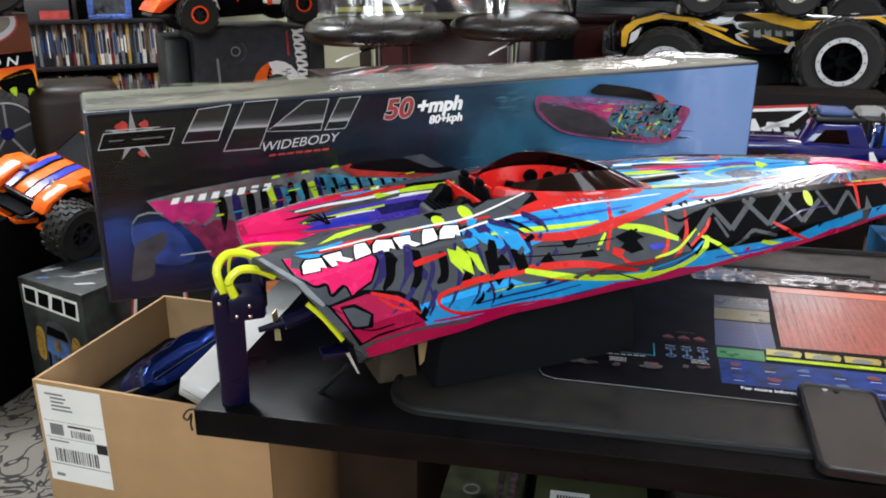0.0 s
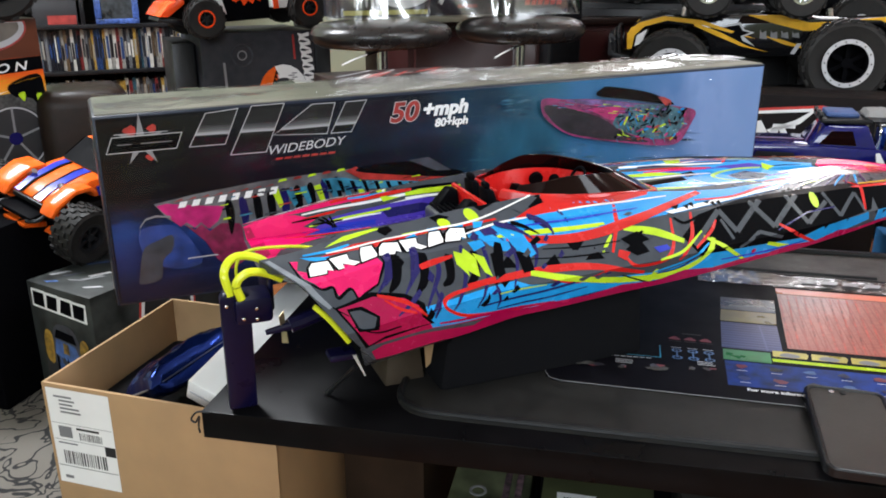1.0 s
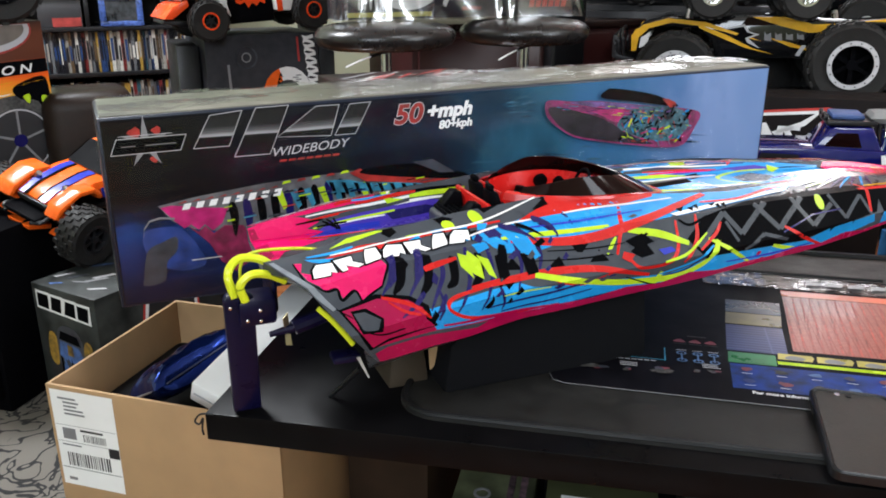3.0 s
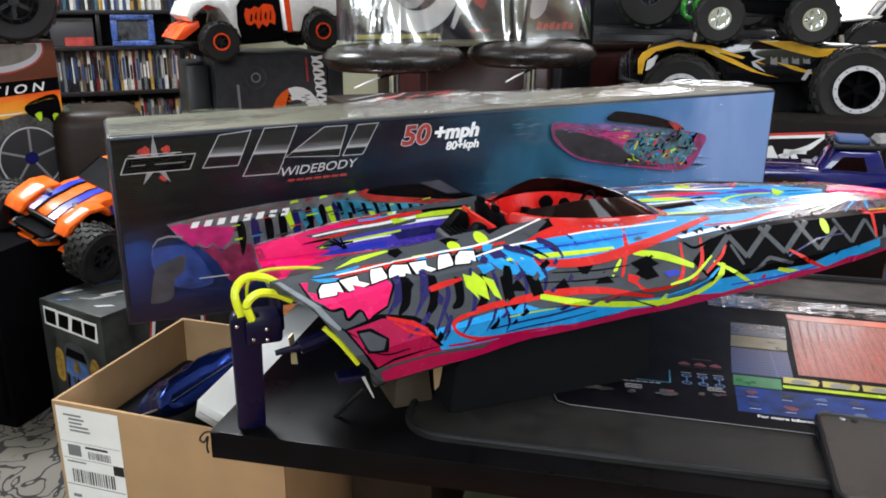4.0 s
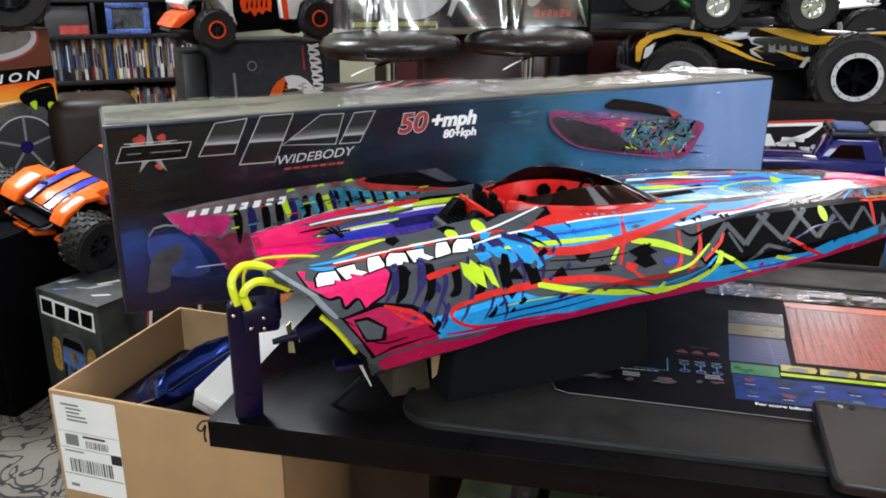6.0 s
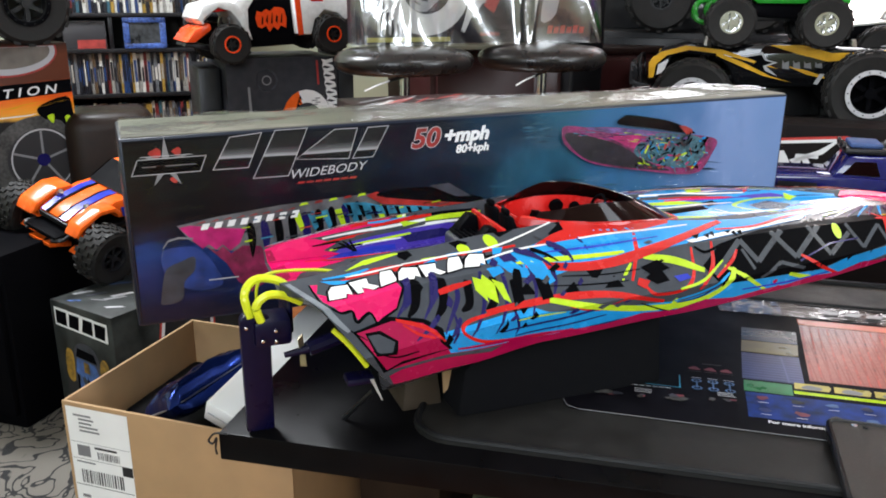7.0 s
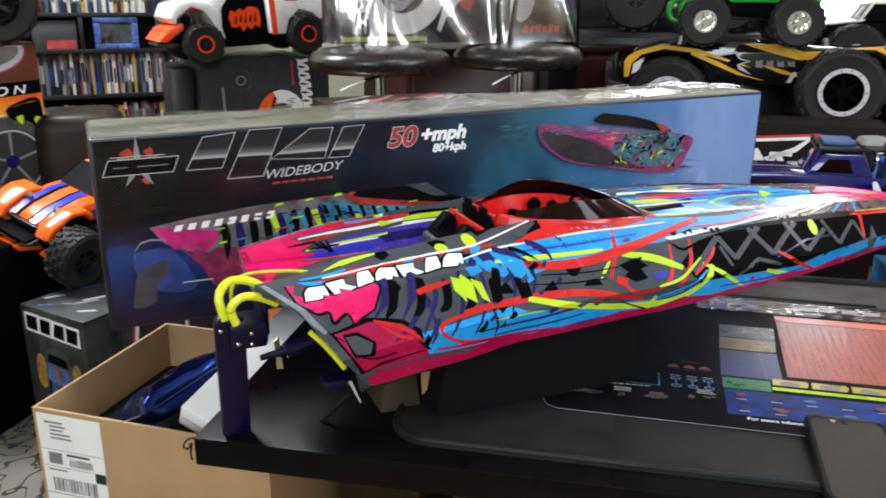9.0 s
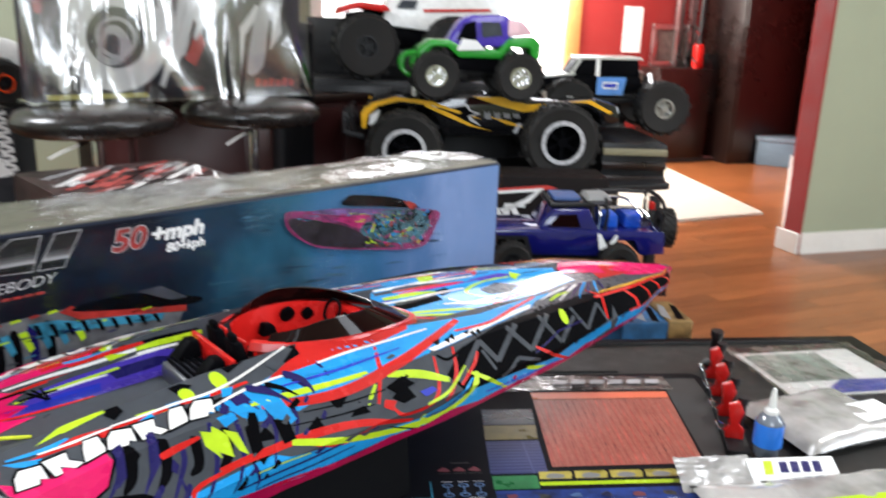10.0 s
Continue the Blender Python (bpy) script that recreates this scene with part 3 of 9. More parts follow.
def stroke(material, width, pts, mirror=True):
    lay(ribbon(pts, lambda t: width * (0.75 + 0.5 * math.sin(math.pi * min(1, max(0, t))))), material, "painted_stroke", mirror)


def fang(material, width, pts, mirror=True):
    lay(ribbon(pts, lambda t: width * (1.02 - 0.8 * t * t) * min(1, 0.6 + 4 * t)), material, "painted_stroke", mirror)


def bar(material, width, a, b, mirror=True):
    lay(ribbon([a, b], lambda t: width), material, "painted_bar", mirror)


def spot(material, s, v, rx, ry, mirror=True):
    lay([(s + rx * math.cos(a * 0.449) / BOAT_L, v + ry * math.sin(a * 0.449) / 0.2) for a in range(14)], material, "painted_spot", mirror)


# recess, tail and bow
patch(RED, [(0.235, 0.77), (0.43, 0.77), (0.46, 1.0), (0.43, 1.23), (0.235, 1.23)], False)
patch(DARK, [(0.75, 0.2), (0.8, 0.12), (0.97, 0.2), (0.97, 0.43), (0.8, 0.44), (0.75, 0.44)])
patch(CYAN, [(0.75, 0.02), (0.94, 0.02), (0.94, 0.16), (0.75, 0.2)])
patch(PINK, [(0.85, 0.64), (0.99, 0.5), (0.99, 1.0), (0.87, 1.0), (0.83, 0.8)])
patch(RED, [(0.8, 0.82), (0.87, 0.7), (0.9, 0.85), (0.86, 1.0), (0.82, 1.0)])
patch(GREY, [(0.012, 0.68), (0.054, 0.606), (0.116, 0.617), (0.278, 0.559), (0.259, 0.316), (0.178, 0.259), (0.107, 0.238), (0.066, 0.304), (0.024, 0.302), (0.008, 0.351), (0.004, 0.525)])
patch(CYAN, [(0.197, 0.511), (0.239, 0.547), (0.281, 0.587), (0.317, 0.608), (0.394, 0.656), (0.441, 0.672), (0.538, 0.624), (0.631, 0.657), (0.71, 0.662), (0.598, 0.587), (0.479, 0.569), (0.429, 0.456), (0.376, 0.436), (0.317, 0.427), (0.26, 0.372), (0.22, 0.397)])
patch(RED, [(0.255, 0.554), (0.286, 0.611), (0.305, 0.68), (0.376, 0.678), (0.44, 0.678), (0.436, 0.65), (0.386, 0.605), (0.305, 0.563)])
patch(MAGENTA, [(0.012, 0.097), (0.05, 0.094), (0.116, 0.086), (0.202, 0.048), (0.282, 0.034), (0.282, 0.074), (0.202, 0.094), (0.12, 0.135), (0.042, 0.155)])
patch(CYAN, [(0.432, 0.643), (0.536, 0.61), (0.648, 0.65), (0.608, 0.549), (0.548, 0.503), (0.494, 0.477), (0.44, 0.454), (0.428, 0.494)])
patch(CYAN, [(0.1, 0.217), (0.174, 0.23), (0.232, 0.237), (0.251, 0.202), (0.344, 0.138), (0.413, 0.103), (0.451, 0.145), (0.479, 0.202), (0.521, 0.148), (0.606, 0.109), (0.641, 0.173), (0.73, 0.202), (0.737, 0.097), (0.633, 0.002), (0.495, 0.002), (0.367, 0.023), (0.282, 0.034), (0.158, 0.075), (0.104, 0.092)])
patch(DARK, [(0.44, 0.31), (0.471, 0.425), (0.537, 0.489), (0.618, 0.507), (0.705, 0.54), (0.768, 0.501), (0.737, 0.218), (0.641, 0.173), (0.598, 0.116), (0.521, 0.148), (0.456, 0.177)])
bar(GREY, 0.0073, (0.452, 0.246), (0.498, 0.43))
bar(GREY, 0.0073, (0.498, 0.43), (0.514, 0.275))
bar(GREY, 0.0073, (0.514, 0.275), (0.56, 0.454))
bar(GREY, 0.0075, (0.544, 0.454), (0.568, 0.255))
bar(GREY, 0.0075, (0.568, 0.255), (0.615, 0.453))
bar(GREY, 0.0070, (0.598, 0.459), (0.618, 0.231))
bar(GREY, 0.0070, (0.618, 0.231), (0.66, 0.37))
bar(GREY, 0.0052, (0.514, 0.16), (0.544, 0.242))
bar(GREY, 0.0052, (0.544, 0.242), (0.577, 0.165))
bar(GREY, 0.0065, (0.66, 0.445), (0.676, 0.23))
bar(GREY, 0.0065, (0.676, 0.23), (0.718, 0.404))
bar(GREY, 0.0059, (0.718, 0.404), (0.725, 0.209))
bar(GREY, 0.0043, (0.497, 0.37), (0.506, 0.232))
bar(INDIGO, 0.0024, (0.571, 0.226), (0.622, 0.31))
bar(INDIGO, 0.0024, (0.622, 0.31), (0.672, 0.313))
patch(DARK, [(0.011, 0.326), (0.058, 0.345), (0.093, 0.294), (0.108, 0.236), (0.104, 0.173), (0.109, 0.118), (0.035, 0.111), (0.005, 0.086), (0.011, 0.203)])
patch(MAGENTA, [(0.014, 0.317), (0.057, 0.324), (0.088, 0.279), (0.1, 0.231), (0.097, 0.173), (0.104, 0.121), (0.039, 0.128), (0.012, 0.1), (0.014, 0.198)])
patch(DARK, [(0.022, 0.307), (0.039, 0.301), (0.05, 0.235), (0.038, 0.175), (0.015, 0.198)])
patch(GREY, [(0.023, 0.293), (0.035, 0.287), (0.046, 0.235), (0.035, 0.195), (0.019, 0.208)])
patch(DARK, [(0.27, 0.283), (0.286, 0.334), (0.29, 0.271)])
patch(DARK, [(0.301, 0.396), (0.309, 0.316), (0.324, 0.386)])
patch(DARK, [(0.318, 0.275), (0.332, 0.335), (0.34, 0.264)])
patch(DARK, [(0.367, 0.293), (0.386, 0.347), (0.394, 0.258), (0.378, 0.247)])
patch(DARK, [(0.216, 0.312), (0.232, 0.367), (0.241, 0.297)])
patch(DARK, [(0.212, 0.253), (0.232, 0.259), (0.216, 0.213)])
patch(DARK, [(0.225, 0.678), (0.248, 0.678), (0.228, 0.644)])
patch(DARK, [(0.278, 0.657), (0.301, 0.679), (0.301, 0.627), (0.282, 0.605)])
patch(DARK, [(0.116, 0.657), (0.125, 0.678), (0.131, 0.646), (0.119, 0.615)])
patch(DARK, [(0.174, 0.671), (0.185, 0.673), (0.193, 0.645), (0.178, 0.61)])
fang(INDIGO, 0.0059, [(0.101, 0.517), (0.085, 0.392), (0.065, 0.33)])
fang(INDIGO, 0.0059, [(0.131, 0.517), (0.116, 0.38), (0.093, 0.292)])
fang(INDIGO, 0.0060, [(0.147, 0.398), (0.139, 0.333), (0.108, 0.208)])
fang(INDIGO, 0.0060, [(0.18, 0.455), (0.17, 0.293), (0.139, 0.156)])
fang(INDIGO, 0.0061, [(0.206, 0.466), (0.201, 0.298), (0.174, 0.138)])
fang(INDIGO, 0.0062, [(0.239, 0.483), (0.242, 0.325), (0.228, 0.189)])
fang(INDIGO, 0.0062, [(0.263, 0.488), (0.266, 0.355), (0.26, 0.269)])
fang(DARK, 0.0106, [(0.108, 0.478), (0.093, 0.369), (0.077, 0.318)])
fang(DARK, 0.0113, [(0.135, 0.462), (0.124, 0.346), (0.105, 0.279)])
fang(DARK, 0.0114, [(0.162, 0.425), (0.154, 0.322), (0.141, 0.292)])
fang(DARK, 0.0121, [(0.192, 0.416), (0.185, 0.31), (0.17, 0.265)])
fang(DARK, 0.0122, [(0.224, 0.439), (0.216, 0.299), (0.205, 0.236)])
fang(INDIGO, 0.0063, [(0.212, 0.566), (0.22, 0.525), (0.232, 0.443)])
fang(INDIGO, 0.0070, [(0.239, 0.552), (0.251, 0.518), (0.263, 0.437)])
fang(INDIGO, 0.0071, [(0.274, 0.56), (0.282, 0.512), (0.29, 0.437)])
fang(INDIGO, 0.0039, [(0.31, 0.569), (0.313, 0.535), (0.313, 0.491)])
fang(INDIGO, 0.0047, [(0.112, 0.294), (0.093, 0.247), (0.07, 0.211)])
fang(INDIGO, 0.0047, [(0.136, 0.263), (0.123, 0.215), (0.104, 0.156)])
fang(INDIGO, 0.0049, [(0.206, 0.235), (0.208, 0.15), (0.203, 0.101)])
patch(LIME, [(0.169, 0.434), (0.178, 0.414), (0.177, 0.302), (0.173, 0.332), (0.167, 0.372)])
patch(LIME, [(0.19, 0.407), (0.202, 0.378), (0.205, 0.278), (0.197, 0.305)])
stroke(RED, 0.0030, [(0.124, 0.402), (0.143, 0.41), (0.166, 0.414)])
stroke(LIME, 0.0043, [(0.135, 0.598), (0.162, 0.581)])
stroke(LIME, 0.0039, [(0.227, 0.469), (0.266, 0.461), (0.31, 0.455), (0.344, 0.449)])
stroke(RED, 0.0040, [(0.382, 0.588), (0.367, 0.46), (0.351, 0.288)])
stroke(RED, 0.0040, [(0.432, 0.431), (0.425, 0.269), (0.407, 0.19), (0.375, 0.19), (0.363, 0.259)])
stroke(RED, 0.0042, [(0.46, 0.448), (0.452, 0.299), (0.429, 0.172)])
stroke(RED, 0.0063, [(0.17, 0.26), (0.224, 0.261), (0.281, 0.261), (0.331, 0.226), (0.386, 0.127)])
stroke(RED, 0.0032, [(0.259, 0.258), (0.305, 0.16), (0.344, 0.202)])
stroke(RED, 0.0046, [(0.575, 0.265), (0.606, 0.134), (0.642, 0.002)])
stroke(RED, 0.0052, [(0.728, 0.573), (0.735, 0.456), (0.726, 0.232)])
stroke(RED, 0.0041, [(0.062, 0.321), (0.09, 0.251), (0.104, 0.173)])
stroke(RED, 0.0036, [(0.185, 0.252), (0.143, 0.241), (0.132, 0.194), (0.158, 0.11), (0.22, 0.064), (0.282, 0.051)])
stroke(INDIGO, 0.0025, [(0.185, 0.14), (0.255, 0.139), (0.305, 0.162), (0.344, 0.179)])
stroke(INDIGO, 0.0019, [(0.202, 0.094), (0.266, 0.091), (0.318, 0.109)])
stroke(INDIGO, 0.0021, [(0.378, 0.097), (0.429, 0.104), (0.456, 0.186)])
stroke(LIME, 0.0075, [(0.255, 0.26), (0.303, 0.184), (0.359, 0.104), (0.417, 0.069), (0.452, 0.115), (0.471, 0.202), (0.479, 0.267)])
stroke(LIME, 0.0074, [(0.371, 0.415), (0.407, 0.366), (0.44, 0.283)])
stroke(LIME, 0.0061, [(0.39, 0.003), (0.402, 0.133)])
stroke(LIME, 0.0033, [(0.34, 0.3), (0.355, 0.386)])
stroke(LIME, 0.0043, [(0.467, 0.288), (0.494, 0.185), (0.533, 0.002)])
stroke(LIME, 0.0070, [(0.556, 0.138), (0.602, 0.029), (0.623, 0.002)])
patch(BLUE, [(0.4, 0.278), (0.417, 0.282), (0.421, 0.253), (0.405, 0.242)])
spot(MAGENTA, 0.537, 0.097, 0.0037, 0.0037)
spot(MAGENTA, 0.544, 0.034, 0.0037, 0.0030)
spot(LIME, 0.216, 0.623, 0.0076, 0.0102)
spot(LIME, 0.183, 0.61, 0.0069, 0.0069)
spot(LIME, 0.641, 0.396, 0.0072, 0.0128)
stroke(RED, 0.0088, [(0.236, 0.455), (0.293, 0.408), (0.34, 0.409), (0.394, 0.461), (0.44, 0.522), (0.502, 0.62)])
stroke(LIME, 0.0039, [(0.231, 0.473), (0.266, 0.466), (0.31, 0.455), (0.351, 0.455)])
patch(PINK, [(0.019, 0.621), (0.026, 0.609), (0.015, 0.554), (0.023, 0.513), (0.039, 0.513), (0.061, 0.502), (0.089, 0.489), (0.088, 0.446), (0.071, 0.372), (0.054, 0.352), (0.042, 0.338), (0.042, 0.392), (0.026, 0.371), (0.027, 0.415), (0.015, 0.426), (0.011, 0.496)])
stroke(DARK, 0.0023, [(0.019, 0.621), (0.012, 0.541), (0.008, 0.484), (0.015, 0.421), (0.027, 0.414), (0.023, 0.362), (0.042, 0.386), (0.042, 0.331), (0.051, 0.345), (0.071, 0.367)])
stroke(DARK, 0.0018, [(0.071, 0.367), (0.089, 0.444), (0.093, 0.496)])
patch(RED, [(0.042, 0.593), (0.066, 0.603), (0.085, 0.611), (0.112, 0.592), (0.103, 0.554), (0.073, 0.576)])
stroke(RED, 0.0031, [(0.111, 0.58), (0.162, 0.581), (0.205, 0.57), (0.239, 0.576)])
patch(CYAN, [(0.031, 0.626), (0.054, 0.581), (0.045, 0.559), (0.035, 0.593)])
patch(CYAN, [(0.06, 0.614), (0.073, 0.61), (0.069, 0.599), (0.06, 0.599)])
patch(CYAN, [(0.131, 0.571), (0.147, 0.588), (0.146, 0.559), (0.131, 0.543)])
patch(CYAN, [(0.162, 0.599), (0.174, 0.597), (0.17, 0.565), (0.16, 0.564)])
patch(CYAN, [(0.185, 0.581), (0.201, 0.578), (0.197, 0.553), (0.184, 0.559)])
patch(CYAN, [(0.185, 0.517), (0.201, 0.524), (0.197, 0.489), (0.185, 0.49)])
patch(CYAN, [(0.212, 0.58), (0.224, 0.576), (0.217, 0.54), (0.208, 0.541)])
patch(CYAN, [(0.189, 0.46), (0.206, 0.466), (0.208, 0.432), (0.193, 0.413)])
patch(DARK, [(0.166, 0.547), (0.181, 0.554), (0.178, 0.517), (0.166, 0.517)])
patch(DARK, [(0.197, 0.541), (0.208, 0.546), (0.205, 0.513), (0.197, 0.518)])
patch(INDIGO, [(0.108, 0.559), (0.116, 0.568), (0.115, 0.539), (0.104, 0.524)])
patch(INDIGO, [(0.212, 0.535), (0.228, 0.535), (0.231, 0.489), (0.214, 0.483)])
patch(LIME, [(0.128, 0.534), (0.139, 0.536), (0.133, 0.512)])
patch(LIME, [(0.059, 0.644), (0.084, 0.68), (0.12, 0.68), (0.093, 0.655)])
stroke(LIME, 0.0019, [(0.081, 0.65), (0.121, 0.673)])
patch(DARK, [(0.12, 0.678), (0.131, 0.68), (0.131, 0.643), (0.12, 0.622), (0.116, 0.645)])
stroke(RED, 0.0036, [(0.125, 0.391), (0.143, 0.404), (0.166, 0.414)])
patch(GREY, [(0.263, 0.622), (0.29, 0.679), (0.297, 0.66), (0.27, 0.581)])
BRUSHED = (((-0.004, 0.01), (0.012, 0.0), (0.016, 0.02), (0.02, 0.004), (0.026, 0.07), (0.012, 0.086), (0.004, 0.06)),
           ((0, 0.0), (0.006, 0.0), (0.009, 0.03), (0.016, -0.004), (0.024, 0.004), (0.018, 0.04), (0.022, 0.075), (0.004, 0.08)),
           ((0, 0.0), (0.02, 0.01), (0.025, 0.085), (0.014, 0.09), (0.007, 0.05)))
for k in range(7):
    a, b, c = 0.022 + k * 0.025, 0.487 - 0.001 * k, BRUSHED[k % 3]
    m = [sum(p[q] for p in c) / len(c) for q in (0, 1)]
    for grow, material in ((1.22, DARK), (1.0, WHITE)):
        patch(material, [(a + m[0] + (p - m[0]) * grow, b + m[1] + (q - m[1]) * grow) for p, q in c])
patch(WHITE, [(0.432, 0.479), (0.52, 0.528), (0.616, 0.585), (0.606, 0.547), (0.513, 0.489), (0.436, 0.455)])
stroke(CYAN, 0.0027, [(0.274, 0.528), (0.341, 0.534), (0.421, 0.587)])
stroke(BLUE, 0.0020, [(0.259, 0.509), (0.324, 0.507), (0.405, 0.541)])
stroke(WHITE, 0.0021, [(0.311, 0.564), (0.378, 0.598), (0.456, 0.615)])
stroke(INDIGO, 0.0020, [(0.282, 0.041), (0.34, 0.048), (0.402, 0.041)])
stroke(DARK, 0.0020, [(0.358, 0.14), (0.402, 0.023), (0.432, 0.038)])
stroke(BLUE, 0.0030, [(0.49, 0.093), (0.56, 0.063), (0.618, 0.074)])
stroke(DARK, 0.0013, [(0.259, 0.329), (0.309, 0.303), (0.347, 0.293)])
stroke(DARK, 0.0013, [(0.274, 0.37), (0.324, 0.346), (0.363, 0.346)])
stroke(INDIGO, 0.0030, [(0.131, 0.301), (0.127, 0.223), (0.113, 0.148)])
stroke(RED, 0.0029, [(0.066, 0.294), (0.077, 0.237), (0.093, 0.202)])
stroke(LIME, 0.0018, [(0.208, 0.189), (0.236, 0.189), (0.27, 0.185)])
stroke(DARK, 0.0018, [(0.015, 0.224), (0.035, 0.162), (0.066, 0.156)])
stroke(MAGENTA, 0.0031, [(0.116, 0.109), (0.202, 0.075), (0.282, 0.051)])
stroke(DARK, 0.0017, [(0.0, 0.445), (0.008, 0.351), (0.019, 0.275)])
stroke(WHITE, 0.0019, [(0.112, 0.592), (0.162, 0.589), (0.213, 0.586), (0.291, 0.678)])
stroke(WHITE, 0.0018, [(0.054, 0.603), (0.081, 0.588), (0.112, 0.587)])
stroke(WHITE, 0.0019, [(0.194, 0.512), (0.236, 0.547), (0.277, 0.553)])
stroke(CYAN, 0.0030, [(0.035, 0.632), (0.062, 0.611), (0.08, 0.614)])
patch(INDIGO, [(0.097, 0.494), (0.105, 0.502), (0.089, 0.374), (0.077, 0.347)])
patch(INDIGO, [(0.127, 0.502), (0.135, 0.506), (0.122, 0.376), (0.104, 0.321)])
patch(DARK, [(0.211, 0.388), (0.224, 0.402), (0.223, 0.28), (0.208, 0.257)])
patch(CYAN, [(0.232, 0.484), (0.255, 0.482), (0.266, 0.352), (0.259, 0.338), (0.243, 0.4)])
patch(DARK, [(0.243, 0.381), (0.258, 0.359), (0.26, 0.269), (0.247, 0.264)])
fang(INDIGO, 0.0076, [(0.233, 0.551), (0.251, 0.501), (0.266, 0.428)])
fang(DARK, 0.0057, [(0.252, 0.541), (0.264, 0.501), (0.274, 0.449)])
fang(INDIGO, 0.0077, [(0.273, 0.564), (0.287, 0.506), (0.29, 0.438)])
patch(LIME, [(0.181, 0.437), (0.192, 0.382), (0.189, 0.289), (0.178, 0.327), (0.174, 0.386)])
stroke(RED, 0.0035, [(0.453, 0.228), (0.479, 0.311), (0.49, 0.373)])
stroke(DARK, 0.0028, [(0.436, 0.431), (0.449, 0.389), (0.475, 0.426)])
patch(DARK, [(0.364, 0.355), (0.386, 0.385), (0.398, 0.328), (0.375, 0.3)])
stroke(GREY, 0.0038, [(0.291, 0.349), (0.317, 0.318), (0.347, 0.315)])
patch(RED, [(0.359, 0.299), (0.371, 0.272), (0.363, 0.232), (0.355, 0.264)])
stroke(LIME, 0.0027, [(0.404, 0.2), (0.435, 0.226), (0.467, 0.323)])
stroke(CYAN, 0.0028, [(0.399, 0.116), (0.441, 0.16), (0.471, 0.241)])
patch(PURPLE, [(0.093, 1.231), (0.127, 1.246), (0.174, 1.255), (0.216, 1.251), (0.259, 1.208), (0.27, 1.154), (0.224, 1.13), (0.181, 1.12), (0.147, 1.114), (0.112, 1.105), (0.081, 1.116), (0.058, 1.124)], False)
patch(BLUE, [(0.062, 1.171), (0.119, 1.195), (0.151, 1.192), (0.148, 1.138), (0.1, 1.12)], False)
patch(INDIGO, [(0.158, 1.231), (0.208, 1.231), (0.237, 1.204), (0.201, 1.192), (0.166, 1.189)], False)
patch(PINK, [(0.0, 1.298), (0.027, 1.338), (0.058, 1.294), (0.081, 1.24), (0.066, 1.212), (0.085, 1.179), (0.058, 1.114), (0.085, 1.09), (0.058, 1.052), (0.031, 1.008), (0.015, 0.892), (0.008, 0.878), (0.004, 1.076)], False)
patch(PINK, [(0.0, 1.318), (0.026, 1.518), (0.085, 1.366), (0.135, 1.366), (0.166, 1.487), (0.145, 1.302), (0.108, 1.294), (0.066, 1.298), (0.027, 1.317)], False)
patch(RED, [(0.089, 1.472), (0.135, 1.535), (0.162, 1.342), (0.135, 1.309), (0.1, 1.304)], False)
patch(MAGENTA, [(0.0, 1.284), (0.008, 1.284), (0.012, 1.192), (0.004, 1.182)], False)
patch(MAGENTA, [(0.004, 1.095), (0.019, 1.125), (0.019, 0.979), (0.008, 0.921)], False)
stroke(LIME, 0.0021, [(0.073, 1.207), (0.12, 1.221), (0.17, 1.23)], False)
stroke(WHITE, 0.0022, [(0.066, 1.284), (0.12, 1.279), (0.174, 1.278), (0.232, 1.279)], False)
stroke(WHITE, 0.0022, [(0.127, 1.259), (0.181, 1.258), (0.232, 1.255)], False)
stroke(WHITE, 0.0014, [(0.093, 1.206), (0.131, 1.216), (0.158, 1.216)], False)
stroke(RED, 0.0028, [(0.042, 1.135), (0.081, 1.116), (0.139, 1.114)], False)
stroke(RED, 0.0021, [(0.066, 1.255), (0.093, 1.26), (0.127, 1.264)], False)
stroke(DARK, 0.0021, [(0.084, 1.239), (0.093, 1.212), (0.104, 1.178)], False)
stroke(DARK, 0.0021, [(0.089, 1.245), (0.097, 1.21), (0.1, 1.178)], False)
stroke(DARK, 0.0021, [(0.097, 1.245), (0.1, 1.212), (0.104, 1.183)], False)
stroke(DARK, 0.0021, [(0.077, 1.211), (0.094, 1.213), (0.112, 1.213)], False)
stroke(GREY, 0.0036, [(0.104, 1.255), (0.147, 1.26), (0.189, 1.263)], False)
stroke(DARK, 0.0021, [(0.054, 1.249), (0.073, 1.249), (0.085, 1.249)], False)
patch(LIME, [(0.154, 1.327), (0.166, 1.381), (0.166, 1.287), (0.182, 1.271), (0.162, 1.265), (0.158, 1.29)], False)
patch(DARK, [(0.162, 1.298), (0.178, 1.311), (0.183, 1.29), (0.174, 1.284)], False)
stroke(LIME, 0.0046, [(0.181, 1.477), (0.232, 1.497), (0.257, 1.326)], False)
stroke(WHITE, 0.0031, [(0.162, 1.312), (0.225, 1.523), (0.267, 1.349)], False)
stroke(LIME, 0.0037, [(0.189, 1.278), (0.224, 1.277), (0.259, 1.274)], False)
stroke(DARK, 0.0022, [(0.181, 1.298), (0.216, 1.294), (0.255, 1.288)], False)
stroke(CYAN, 0.0022, [(0.12, 1.313), (0.162, 1.303), (0.189, 1.294)], False)
stroke(RED, 0.0029, [(0.124, 1.294), (0.162, 1.298), (0.197, 1.294)], False)
patch(CYAN, [(0.463, 1.077), (0.486, 1.0), (0.565, 0.856), (0.656, 0.865), (0.769, 0.936), (0.78, 1.23), (0.71, 1.327), (0.607, 1.401), (0.516, 1.381), (0.475, 1.29)], False)
